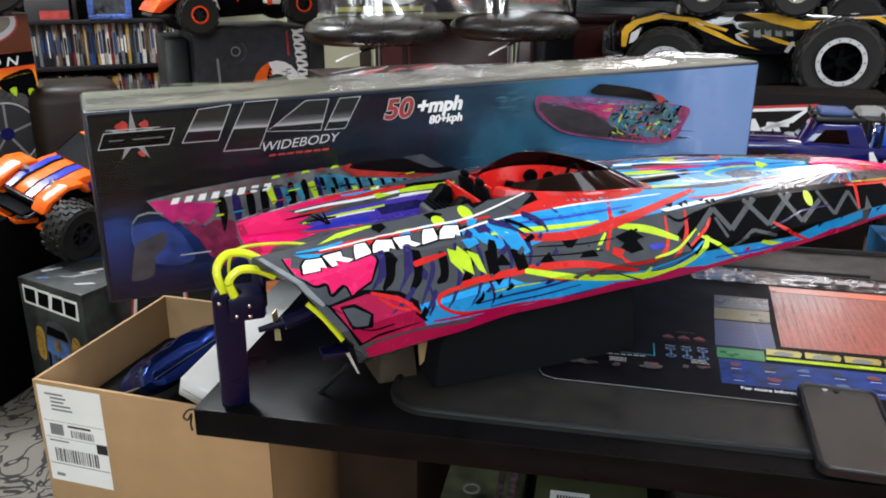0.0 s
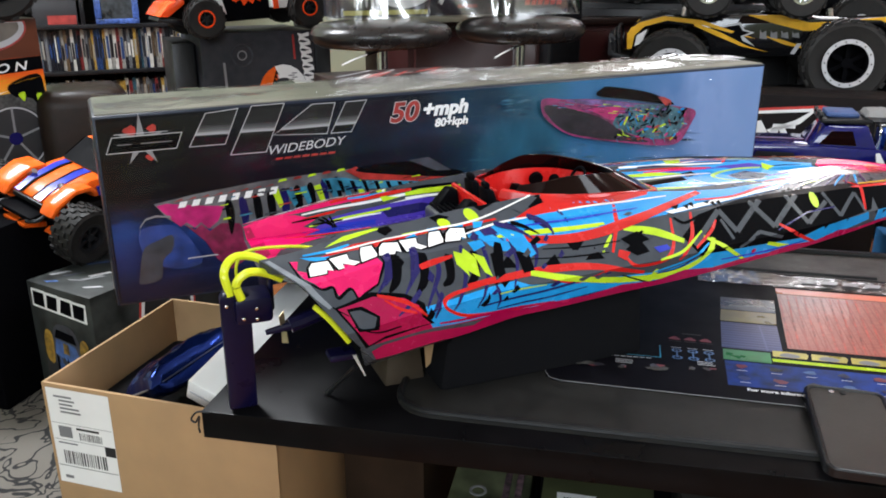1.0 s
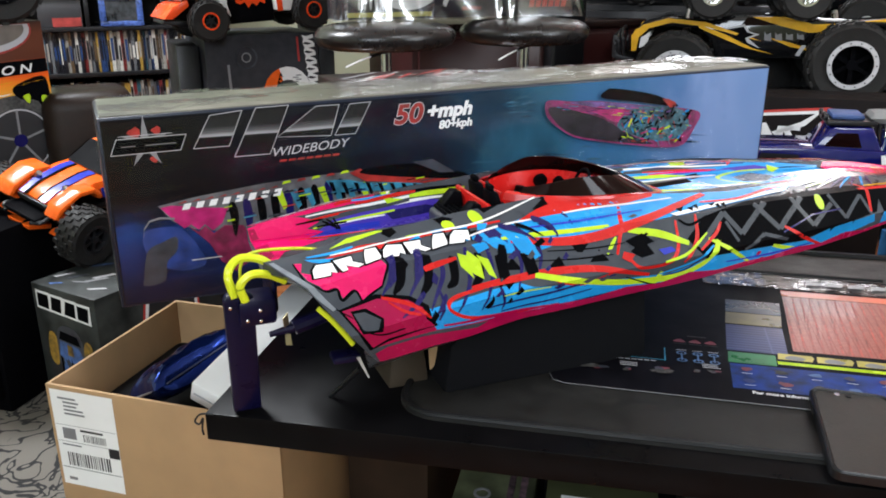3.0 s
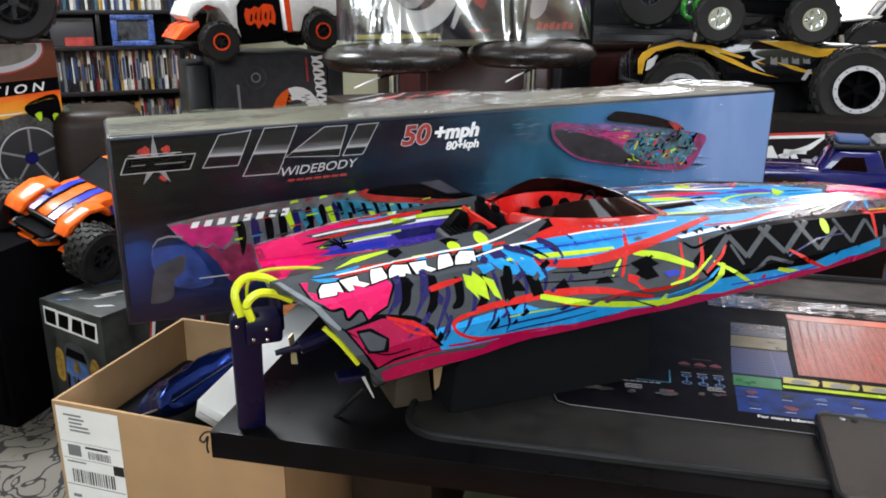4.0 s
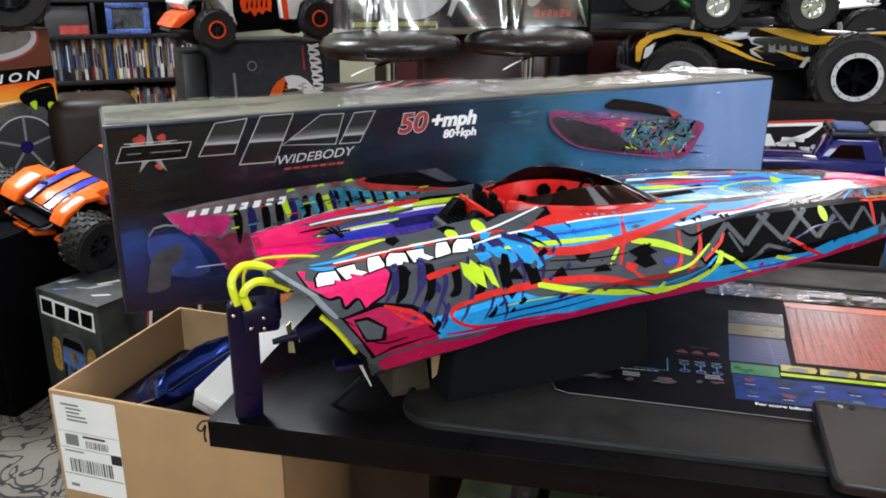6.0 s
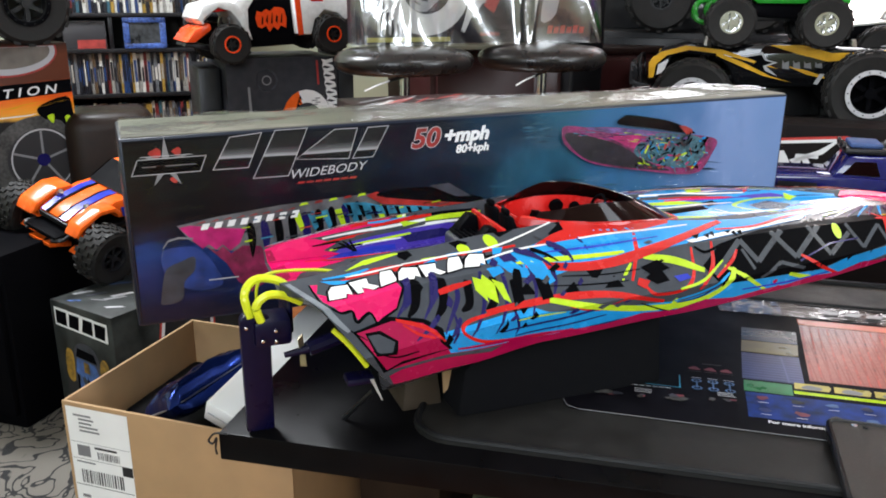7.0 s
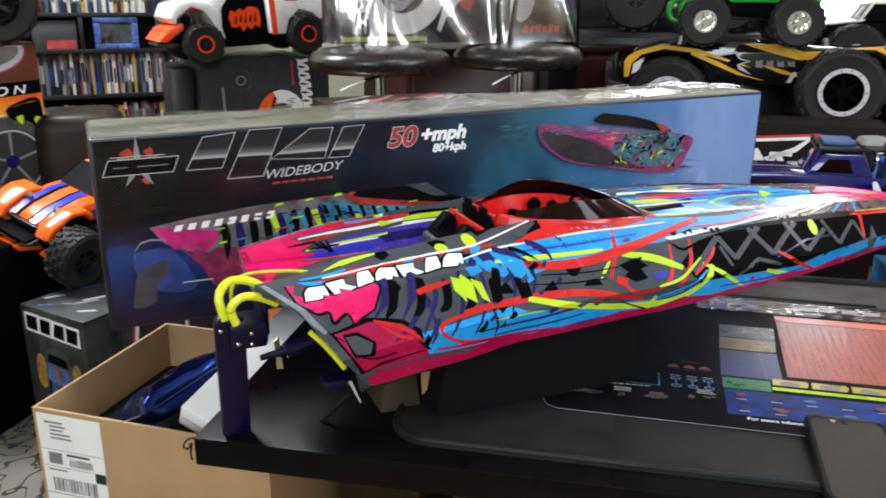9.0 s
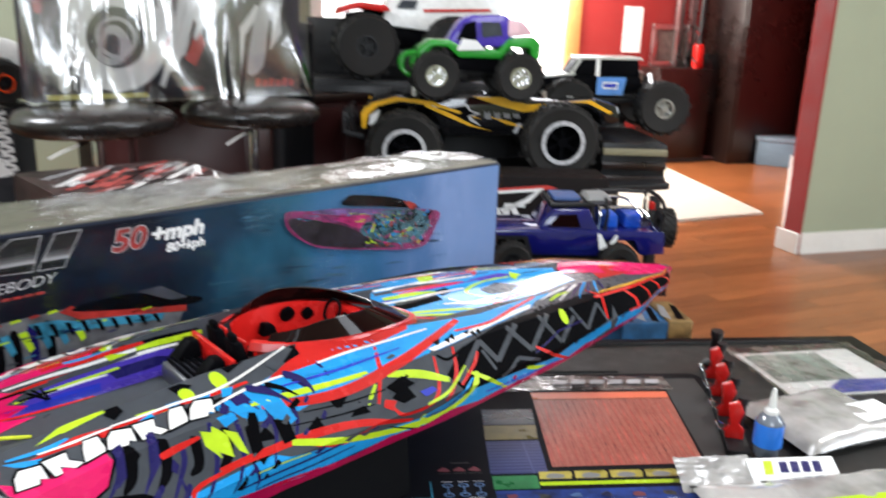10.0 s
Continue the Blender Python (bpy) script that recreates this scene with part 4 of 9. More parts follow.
stroke(WHITE, 0.0034, [(0.479, 1.307), (0.548, 1.308), (0.653, 1.359)], False)
stroke(GREY, 0.0059, [(0.479, 1.279), (0.548, 1.275), (0.629, 1.284)], False)
stroke(PURPLE, 0.0034, [(0.486, 1.207), (0.564, 1.21), (0.653, 1.226)], False)
stroke(INDIGO, 0.0034, [(0.506, 1.298), (0.583, 1.299), (0.664, 1.313)], False)
stroke(LIME, 0.0058, [(0.49, 1.231), (0.529, 1.208), (0.568, 1.168)], False)
patch(DARK, [(0.568, 1.178), (0.587, 1.198), (0.587, 1.134), (0.564, 1.1)], False)
patch(DARK, [(0.49, 1.154), (0.559, 1.121), (0.556, 1.057), (0.493, 1.078)], False)
patch(GREY, [(0.502, 1.178), (0.564, 1.144), (0.556, 1.115), (0.503, 1.132)], False)
stroke(WHITE, 0.0042, [(0.486, 1.198), (0.541, 1.153), (0.608, 1.139)], False)
stroke(LIME, 0.0048, [(0.481, 1.069), (0.53, 0.971), (0.575, 0.865)], False)
stroke(RED, 0.0039, [(0.494, 0.999), (0.502, 0.954), (0.516, 0.901)], False)
patch(PURPLE, [(0.625, 1.24), (0.68, 1.279), (0.71, 1.217), (0.66, 1.181)], False)
patch(GREY, [(0.622, 1.081), (0.661, 1.138), (0.684, 1.054), (0.653, 0.97), (0.622, 0.999)], False)
stroke(PINK, 0.0034, [(0.514, 1.24), (0.564, 1.23), (0.61, 1.221)], False)
stroke(RED, 0.0043, [(0.548, 1.303), (0.588, 1.338), (0.641, 1.337)], False)
stroke(WHITE, 0.0033, [(0.547, 1.013), (0.587, 0.957), (0.663, 0.977)], False)
stroke(INDIGO, 0.0025, [(0.547, 0.972), (0.591, 0.935), (0.646, 0.941)], False)
stroke(CYAN, 0.0027, [(0.646, 1.109), (0.707, 1.146), (0.753, 1.143)], False)
stroke(RED, 0.0043, [(0.598, 0.887), (0.661, 0.927), (0.713, 0.949)], False)
stroke(DARK, 0.0028, [(0.68, 1.192), (0.726, 1.221), (0.761, 1.216)], False)
stroke(PURPLE, 0.0045, [(0.672, 1.017), (0.725, 1.05), (0.769, 1.029)], False)
stroke(WHITE, 0.0046, [(0.702, 1.07), (0.756, 1.109), (0.8, 1.088)], False)
patch(PURPLE, [(0.625, 1.24), (0.68, 1.279), (0.71, 1.217), (0.66, 1.181)], False)
patch(GREY, [(0.622, 1.081), (0.661, 1.138), (0.684, 1.054), (0.653, 0.97), (0.622, 0.999)], False)
stroke(LIME, 0.0050, [(0.498, 1.231), (0.537, 1.206), (0.564, 1.162)], False)
stroke(LIME, 0.0040, [(0.486, 1.043), (0.517, 0.95), (0.561, 0.84), (0.61, 0.863)], False)
stroke(LIME, 0.0043, [(0.695, 1.197), (0.653, 1.187), (0.602, 1.096), (0.606, 1.004), (0.634, 0.931)], False)
patch(LIME, [(0.699, 1.279), (0.718, 1.203), (0.696, 1.126)], False)
stroke(RED, 0.0034, [(0.506, 1.268), (0.564, 1.25), (0.618, 1.23)], False)
stroke(WHITE, 0.0034, [(0.533, 1.312), (0.583, 1.288), (0.637, 1.289)], False)
stroke(WHITE, 0.0024, [(0.563, 1.05), (0.576, 0.946), (0.619, 0.902)], False)
patch(PINK, [(0.792, 1.299), (0.883, 1.34), (0.839, 0.948), (0.779, 1.081)], False)
patch(LIME, [(0.561, 1.417), (0.599, 1.49), (0.571, 1.313), (0.548, 1.308)], False)
patch(RED, [(0.638, 1.414), (0.68, 1.522), (0.637, 1.283)], False)
fang(INDIGO, 0.0037, [(0.693, 1.53), (0.692, 1.467), (0.677, 1.31)], False)
fang(INDIGO, 0.0037, [(0.71, 1.535), (0.712, 1.477), (0.695, 1.299)], False)
fang(INDIGO, 0.0038, [(0.729, 1.533), (0.732, 1.494), (0.714, 1.313)], False)
patch(MAGENTA, [(0.784, 1.535), (0.858, 1.335), (0.856, 1.343), (0.763, 1.361)], False)
stroke(RED, 0.0039, [(0.483, 0.543), (0.537, 0.53), (0.591, 0.593), (0.64, 0.654)])
fang(WHITE, 0.0042, [(0.714, 0.68), (0.676, 0.644), (0.637, 0.598)])
fang(INDIGO, 0.0042, [(0.725, 0.679), (0.688, 0.627), (0.648, 0.56)])
fang(WHITE, 0.0043, [(0.734, 0.679), (0.701, 0.618), (0.663, 0.54)])
fang(INDIGO, 0.0043, [(0.745, 0.682), (0.714, 0.605), (0.682, 0.521)])
fang(CYAN, 0.0043, [(0.752, 0.679), (0.725, 0.595), (0.697, 0.505)])
fang(INDIGO, 0.0044, [(0.758, 0.664), (0.737, 0.582), (0.719, 0.505)])
fang(CYAN, 0.0044, [(0.768, 0.662), (0.752, 0.571), (0.738, 0.484)])
fang(INDIGO, 0.0044, [(0.775, 0.655), (0.764, 0.558), (0.754, 0.468)])
stroke(LIME, 0.0033, [(0.649, 0.565), (0.676, 0.604), (0.698, 0.606)])
for k in range(4):
    stroke(RED, 0.006, [(0.79 + 0.045 * k, 0.44), (0.805 + 0.045 * k, 0.3), (0.8 + 0.045 * k, 0.16)])
stroke(RED, 0.006, [(0.72, 0.46), (0.84, 0.45), (0.97, 0.46)])
stroke(RED, 0.006, [(0.78, 0.2), (0.86, 0.17), (0.95, 0.2)])
patch(MAGENTA, [(0.93, 0.0), (0.999, 0.0), (0.999, 0.5), (0.975, 0.45), (0.955, 0.2)])
stroke(MAGENTA, 0.007, [(0.75, 0.02), (0.85, 0.02), (0.95, 0.03)])
stroke(GOLD, 0.004, [(0.74, 0.5), (0.86, 0.49), (0.98, 0.5)])
for k in range(12):
    a, b = 0.045 + k * 0.079, 0.045 + (k + 1) * 0.079
    patch(MAGENTA, [(a, 0.001), (b, 0.001), (b, 0.05 + 0.015 * ((k + 1) % 3)), ((a + b) / 2, 0.04), (a, 0.05 + 0.015 * (k % 3))])

patch(MAGENTA, [(0.004, 0.001), (0.13, 0.001), (0.13, 0.06), (0.08, 0.078), (0.03, 0.082), (0.008, 0.06)])
EDGE_GREY = mat("pale_grey_edge_paint", (0.17, 0.19, 0.21), 0.3, vary=0.3, scale=60, spec=0.3)
stroke(EDGE_GREY, 0.007, [(0.004, 0.66), (0.004, 0.52), (0.005, 0.4), (0.008, 0.33)])
r_sp = random.Random(23)
for k in range(34):
    a = 0.44 + r_sp.random() * 0.33
    b = r_sp.choice((0.5 + 0.12 * (a - 0.44), 0.19 + 0.02 * math.sin(a * 40))) + r_sp.uniform(-0.02, 0.02)
    l, h = r_sp.uniform(0.004, 0.013), r_sp.uniform(0.015, 0.05)
    patch(DARK, [(a, b), (a + l, b + h * 0.3), (a + l * 0.6, b - h * 0.4), (a + l * 0.2, b - h)])
for k in range(22):
    a, b = 0.09 + r_sp.random() * 0.3, r_sp.uniform(0.12, 0.5)
    l, h = r_sp.uniform(0.004, 0.012), r_sp.uniform(0.012, 0.045)
    patch(r_sp.choice((DARK, DARK, INDIGO, GREY)), [(a, b), (a + l, b + h), (a + l * 1.3, b + h * 0.2), (a + l * 0.5, b - h * 0.5)])

# ---- cockpit, drive and stand ----
COCKPIT = Matrix.Translation((0, 0, -0.0128)) @ Matrix.Diagonal((1.039, 1.054, 1.042, 1))
DRIVE = Matrix.Translation((0.012, -0.043, -0.001))


def fitted(m):
    def add(name, bm, material, parent, label=""):
        return part(name, bm_move(bm, m), material, parent, label)
    return add


on_deck, on_transom = fitted(COCKPIT), fitted(DRIVE)


def rim_ring(xc, a, b, z_of, n=40, a0=-180, a1=180):
    out = []
    for i in range(n + 1):
        t = radians(a0 + (a1 - a0) * i / n)
        c, s = math.cos(t), math.sin(t)
        k = 1 if c > 0 else 0.8
        out.append(Vector((xc + a * k * c, b * s * (1 - 0.25 * max(0, c) ** 2), z_of(c) - 0.015 * max(0, c) ** 2)))
    return out


def loft(rings, close=False):
    bm = bmesh.new()
    vs = [[bm.verts.new(p) for p in r] for r in rings]
    for p, q in zip(vs, vs[1:]):
        m = len(p)
        for i in range(m if close else m - 1):
            bm.faces.new((p[i], p[(i + 1) % m], q[(i + 1) % m], q[i]))
    bmesh.ops.recalc_face_normals(bm, faces=list(bm.faces))
    return bm


cockpit = on_deck("cockpit_rim", loft([
    rim_ring(0.375, 0.142, 0.072, lambda c: 0.099 + 0.010 * (1 - c) / 2, 40, -150, 150),
    rim_ring(0.375, 0.138, 0.069, lambda c: 0.105 + 0.012 * (1 - c) / 2, 40, -150, 150),
    rim_ring(0.375, 0.130, 0.062, lambda c: 0.106 + 0.012 * (1 - c) / 2, 40, -150, 150)]), RED, boat, "red cockpit surround")
top_z = lambda c: 0.132 if c > -0.1 else 0.132 + 0.016 * (c + 0.1)
glass = loft([
    rim_ring(0.375, 0.134, 0.067, lambda c: 0.104 + 0.010 * (1 - c) / 2, 48, -140, 140),
    rim_ring(0.368, 0.114, 0.0635, lambda c: 0.119, 48, -140, 140),
    rim_ring(0.36, 0.094, 0.059, top_z, 48, -140, 140),
    rim_ring(0.358, 0.091, 0.057, top_z, 48, -140, 140),
    rim_ring(0.366, 0.110, 0.0605, lambda c: 0.117, 48, -140, 140)])
on_deck("windscreen", glass, SMOKE, boat, "wraparound smoked dark windscreen")
on_deck("cockpit_lining", loft([
    rim_ring(0.36, 0.104, 0.0585, lambda c: 0.114, 40, -150, 150),
    rim_ring(0.36, 0.1, 0.056, lambda c: 0.1, 40, -150, 150),
    rim_ring(0.36, 0.095, 0.05, lambda c: 0.078, 40, -150, 150)]), RED, boat, "glossy red cockpit lining")
on_deck("dashboard", bm_box(0.425, -0.04, 0.078, 0.445, 0.04, 0.108, 0.006), RED, boat)
for y in (-0.02, 0.012):
    on_deck("gauge", bm_cyl((0.4235, y, 0.098), (0.4265, y, 0.098), 0.006, seg=14), DARK, boat)
for y in (-0.022, 0.022):
    on_deck("seat", bm_prism([(0.268, 0.076), (0.305, 0.076), (0.306, 0.088), (0.282, 0.09), (0.272, 0.118), (0.262, 0.118)], y - 0.016, y + 0.016, 0.15, 0.004), DARK, boat, "black and red seat")
    on_deck("headrest", bm_box(0.263, y - 0.008, 0.117, 0.27, y + 0.008, 0.125, 0.003), DARK, boat)
on_deck("steering_wheel", bm_move(bm_tube([(0.014 * math.cos(a), 0.014 * math.sin(a), 0) for a in [i * 0.5236 for i in range(13)]], 0.002, 6, 2), pose(0.412, 0.02, 0.106, 0, -65, 0)), DARK, boat)
on_deck("engine_cover", bm_box(0.212, -0.036, 0.066, 0.25, 0.036, 0.088, 0.006, 3), mat("dark_vent_plastic", (0.03, 0.032, 0.045), 0.35), boat, "dark vented cover behind the seats")
for k in range(5):
    on_deck("vent_rib", bm_box(0.217 + k * 0.0065, -0.03, 0.088, 0.2195 + k * 0.0065, 0.03, 0.092, 0.0008), DARK, boat)
on_deck("antenna", bm_tube([(0.075, -0.01, 0.064), (0.045, -0.004, 0.068), (0.0, 0.0, 0.068), (-0.016, 0.0, 0.055), (-0.018, 0, 0.02)], 0.0018, 6), YELLOW_TUBE, boat, "thin yellow antenna tube")
on_deck("bulkhead", bm_box(0.252, -0.05, 0.07, 0.258, 0.05, 0.108, 0.003), RED, boat, "red bulkhead behind the seats")
for y in (-0.03, 0.03):
    on_deck("intake_scoop", bm_prism([(0.222, 0.088), (0.252, 0.088), (0.25, 0.106), (0.24, 0.108)], y - 0.011, y + 0.011, 0.2, 0.002), DARK, boat)
    on_deck("seat_panel", bm_box(0.2745, y * 0.733 - 0.009, 0.092, 0.279, y * 0.733 + 0.009, 0.116, 0.002), RED, boat, "red seat panel")
on_deck("console", bm_prism([(0.3, 0.076), (0.335, 0.076), (0.318, 0.116), (0.31, 0.116)], -0.054, -0.044, 0, 0.002), DARK, boat)
on_deck("console", bm_prism([(0.33, 0.086), (0.35, 0.086), (0.345, 0.098), (0.334, 0.1)], 0.035, 0.05, 0, 0.002), DARK, boat)
on_deck("gauge", bm_cyl((0.37, 0.049, 0.1), (0.37, 0.0545, 0.102), 0.009, seg=14), DARK, boat)
on_deck("gauge", bm_cyl((0.395, 0.045, 0.097), (0.395, 0.0515, 0.099), 0.007, seg=14), DARK, boat)
LINE_GREY = mat("pale_grey_fin", (0.4, 0.4, 0.38), 0.5, vary=0.1)
BRONZE = mat("pale_bronze", (0.5, 0.42, 0.27), 0.35, 0.9)
# transom hardware
on_transom("transom_plate", bm_box(-0.002, 0.0, 0.0, 0.004, 0.08, 0.045, 0.003), NAVY, boat)
on_transom("rudder_bracket", bm_box(-0.042, -0.03, 0.0, -0.002, 0.012, 0.03, 0.005), NAVY, boat, "blue anodised rudder bracket")
on_transom("rudder", bm_prism([(-0.056, -0.102), (-0.026, -0.102), (-0.024, 0.03), (-0.034, 0.036), (-0.052, 0.036), (-0.056, 0.03)], -0.022, -0.008, 0, 0.002), NAVY, boat, "tall dark blue anodised rudder blade")
for x, y, z in ((-0.05, -0.026, 0.024), (-0.036, -0.026, 0.026), (-0.02, -0.033, 0.02), (-0.02, -0.033, 0.008), (-0.034, -0.033, 0.01)):
    on_transom("bolt", bm_move(bm_lathe([(0.0, -0.003), (0.0018, -0.002), (0.0022, 0.0), (0.0, 0.001)], 10), Matrix.Translation((x, y, z))), CHROME, boat)
on_transom("water_line", bm_tube([(-0.044, -0.02, 0.032), (-0.048, -0.012, 0.056), (-0.036, -0.006, 0.07), (-0.014, -0.004, 0.067), (0.006, -0.004, 0.052)], 0.0046, 8), YELLOW_TUBE, boat, "fat fluorescent yellow silicone hose")
on_transom("water_line", bm_tube([(-0.034, -0.028, 0.03), (-0.038, -0.028, 0.048), (-0.026, -0.028, 0.059), (-0.008, -0.026, 0.056), (0.01, -0.024, 0.046)], 0.0046, 8), YELLOW_TUBE, boat, "fat fluorescent yellow silicone hose")
part("water_line", bm_tube([(0.045, -0.118, 0.03), (0.058, -0.122, 0.016), (0.07, -0.126, 0.0), (0.078, -0.128, -0.012)], 0.003, 8), YELLOW_TUBE, boat, "fluorescent yellow hose on the sponson")
on_transom("drive_strut", bm_tube([(0.075, -0.04, 0.02), (0.045, -0.042, 0.008), (0.012, -0.045, 0.0)], 0.0085, 10), NAVY, boat, "blue anodised drive strut")
on_transom("propeller_shaft", bm_cyl((0.014, -0.045, 0.0), (-0.014, -0.045, -0.004), 0.005, 0.003, seg=10), NAVY, boat)
for k in range(3):
    bl = bm_prism([(-0.002, 0.002), (0.004, 0.006), (0.003, 0.02), (-0.004, 0.016)], -0.0006, 0.0006)
    on_transom("propeller_blade", bm_move(bl, pose(0.004, -0.045, -0.003, 120 * k, 0, 0) @ pose(0, 0, 0, 0, 0, 35)), BRONZE, boat, "pale bronze propeller blade")
part("trim_tab", bm_box(0.055, -0.135, -0.03, 0.085, -0.112, -0.022, 0.003), NAVY, boat)
part("turn_fin", bm_prism([(0.079, -0.024), (0.083, -0.024), (0.0925, -0.05), (0.091, -0.05)], -0.136, -0.1345), LINE_GREY, boat, "thin steel turn fin")
# foam stand
stand = thing("boat_stand", pose(0.155, -0.305, TOP_Z, 0, 0, -2), "black foam boat stand on the table", "stand")
part("stand_block", bm_prism([(0.17, 0.004), (0.446, 0.004), (0.444, 0.098), (0.22, 0.098), (0.18, 0.06)], -0.074, 0.1, 0.12, 0.007), STAND, stand)
part("packing_piece", bm_prism([(0.118, 0.0), (0.168, 0.0), (0.163, 0.05), (0.124, 0.052)], -0.03, 0.06, 0.1, 0.003), mat("dark_brown_card", (0.04, 0.026, 0.014), 0.8), stand, "brown cardboard packing piece")
part("card_flap", bm_prism([(0.168, 0.018), (0.186, 0.034), (0.176, 0.052), (0.166, 0.05)], -0.034, -0.032), CARD, stand, "torn pale cardboard flap")
part("rubber_leg", bm_cyl((0.05, -0.02, 0.0), (0.075, -0.06, 0.05), 0.003, seg=8), BLACK, stand)

# ---- wheels and model trucks ----


def wheel_meshes(r, w, rim_r, lugs=18):
    """Meshes for a tyre with lugs and a rim, on the y axis."""
    tyre = bm_lathe([(rim_r, -w * 0.45), (r * 0.86, -w * 0.5), (r * 0.95, -w * 0.42), (r * 0.955, 0), (r * 0.95, w * 0.42), (r * 0.86, w * 0.5), (rim_r, w * 0.45), (rim_r * 0.9, 0), (rim_r, -w * 0.45)], 36)
    tread = bmesh.new()
    for i in range(lugs):
        a = 2 * math.pi * i / lugs
        for row, off in ((-0.36, 0.0), (-0.12, 0.5), (0.12, 0.0), (0.36, 0.5)):
            b = a + off * 2 * math.pi / lugs
            lug = bm_box(-r * 0.075, -w * 0.1, r * 0.93, r * 0.075, w * 0.1, r)
            bm_move(lug, pose(0, w * row, 0, 0, math.degrees(b), 0))
            bm_add(tread, lug)
    return tyre, tread


def rim_mesh(w, rim_r, spokes=6):
    bm = bm_lathe([(rim_r * 0.99, w * 0.46), (rim_r * 1.0, -w * 0.46), (rim_r * 0.82, -w * 0.46), (rim_r * 0.78, -w * 0.3), (rim_r * 0.78, w * 0.3), (rim_r * 0.82, w * 0.46), (rim_r * 0.99, w * 0.46)], 32)
    for i in range(spokes):
        sp = bm_box(-rim_r * 0.1, -w * 0.34, rim_r * 0.15, rim_r * 0.1, -w * 0.2, rim_r * 0.82)
        bm_move(sp, pose(0, 0, 0, 0, 360 * i / spokes, 0))
        bm_add(bm, sp)
    bm_add(bm, bm_cyl((0, 0.02 * w, 0), (0, 0.06 * w, 0), rim_r * 0.8, seg=24))
    bm_add(bm, bm_cyl((0, -w * 0.42, 0), (0, -w * 0.1, 0), rim_r * 0.24, seg=12))
    return bm


def add_wheels(truck, wb, track, r, w, rim_r, rim_mat, ring_mat=None, spokes=6):
    tyre_me, rim_me, ring_me = None, None, None
    for x in (-wb / 2, wb / 2):
        for side in (-1, 1):
            m = pose(x, side * track / 2, r, 0, 0, 0 if side < 0 else 180)
            if tyre_me is None:
                carcass, tread = wheel_meshes(r, w, rim_r)
                t = part("wheel", carcass, RUBBER, truck, "knobbly black rubber tyre")
                tr = tagged(part("tread", tread, RUBBER, t), kind="stuff")
                rm = part("rim", rim_mesh(w, rim_r, spokes), rim_mat, t)
                tyre_me, rim_me, tread_me = t.data, rm.data, tr.data
                if ring_mat:
                    rg = bm_lathe([(rim_r * 1.04, -w * 0.5), (rim_r * 1.04, -w * 0.53), (rim_r * 0.85, -w * 0.53), (rim_r * 0.85, -w * 0.5), (rim_r * 1.04, -w * 0.5)], 32)
                    g = part("beadlock_ring", rg, ring_mat, t)
                    bolts = bmesh.new()
                    for i in range(14):
                        c, s = math.cos(i * 0.4488), math.sin(i * 0.4488)
                        bm_add(bolts, bm_cyl((rim_r * 0.945 * c, -w * 0.545, rim_r * 0.945 * s), (rim_r * 0.945 * c, -w * 0.52, rim_r * 0.945 * s), rim_r * 0.035, seg=6))
                    bolt_me = tagged(part("bolt_circle", bolts, BLACK, t), kind="stuff").data
                    ring_me = g.data
            else:
                t = tagged(new("wheel", tyre_me), "knobbly black rubber tyre")
                t.parent = truck
                rm = new("rim", rim_me)
                rm.parent = t
                tagged(new("tread", tread_me), kind="stuff").parent = t
                if ring_me:
                    g = new("beadlock_ring", ring_me)
                    g.parent = t
                    tagged(new("bolt_circle", bolt_me), kind="stuff").parent = t
            t.matrix_local = m


def chassis(truck, wb, track, r, z, width):
    part("chassis", bm_box(-wb * 0.48, -width / 2, z - 0.018, wb * 0.48, width / 2, z, 0.003), BLACK, truck)
    for x in (-wb / 2, wb / 2):
        part("axle", bm_cyl((x, -track / 2, r), (x, track / 2, r), r * 0.11, seg=10), BLACK, truck)
        for s in (-1, 1):
            part("shock_absorber", bm_cyl((x * 0.93, s * track * 0.36, r * 1.05), (x * 0.86, s * width * 0.4, z + r * 0.95), r * 0.1, seg=10), STEEL, truck)
            part("suspension_arm", bm_cyl((x, s * track * 0.42, r * 0.95), (x * 0.8, s * width * 0.3, z - 0.01), r * 0.07, seg=8), BLACK, truck)


def side_flat(poly, y):
    """A thin painted shape on the flank at y."""
    bm = bmesh.new()
    f = bm.faces.new([bm.verts.new((x, y, z)) for x, z in poly])
    f.normal_update()
    if f.normal.y * y < 0:
        f.normal_flip()
    return bm


def truck(name, m, label, wb, track, r, w, rim_r, rim_mat, ring_mat, prisms, prints, width, group="model trucks on the shelves", spokes=6):
    t = thing(name, m, label, "model truck", group)
    chassis(t, wb, track, r, r * 1.25, width)
    add_wheels(t, wb, track, r, w, rim_r, rim_mat, ring_mat, spokes)
    for nm, material, poly, half, top_in, bevel in prisms:
        part(nm, bm_prism(poly, -half, half, top_in, bevel), material, t)
    for nm, material, poly, half in prints:
        for side in (1, -1):
            part(nm, side_flat(poly, side * half), material, t, smooth=False)
    return t


# ---- prints on the long box ----


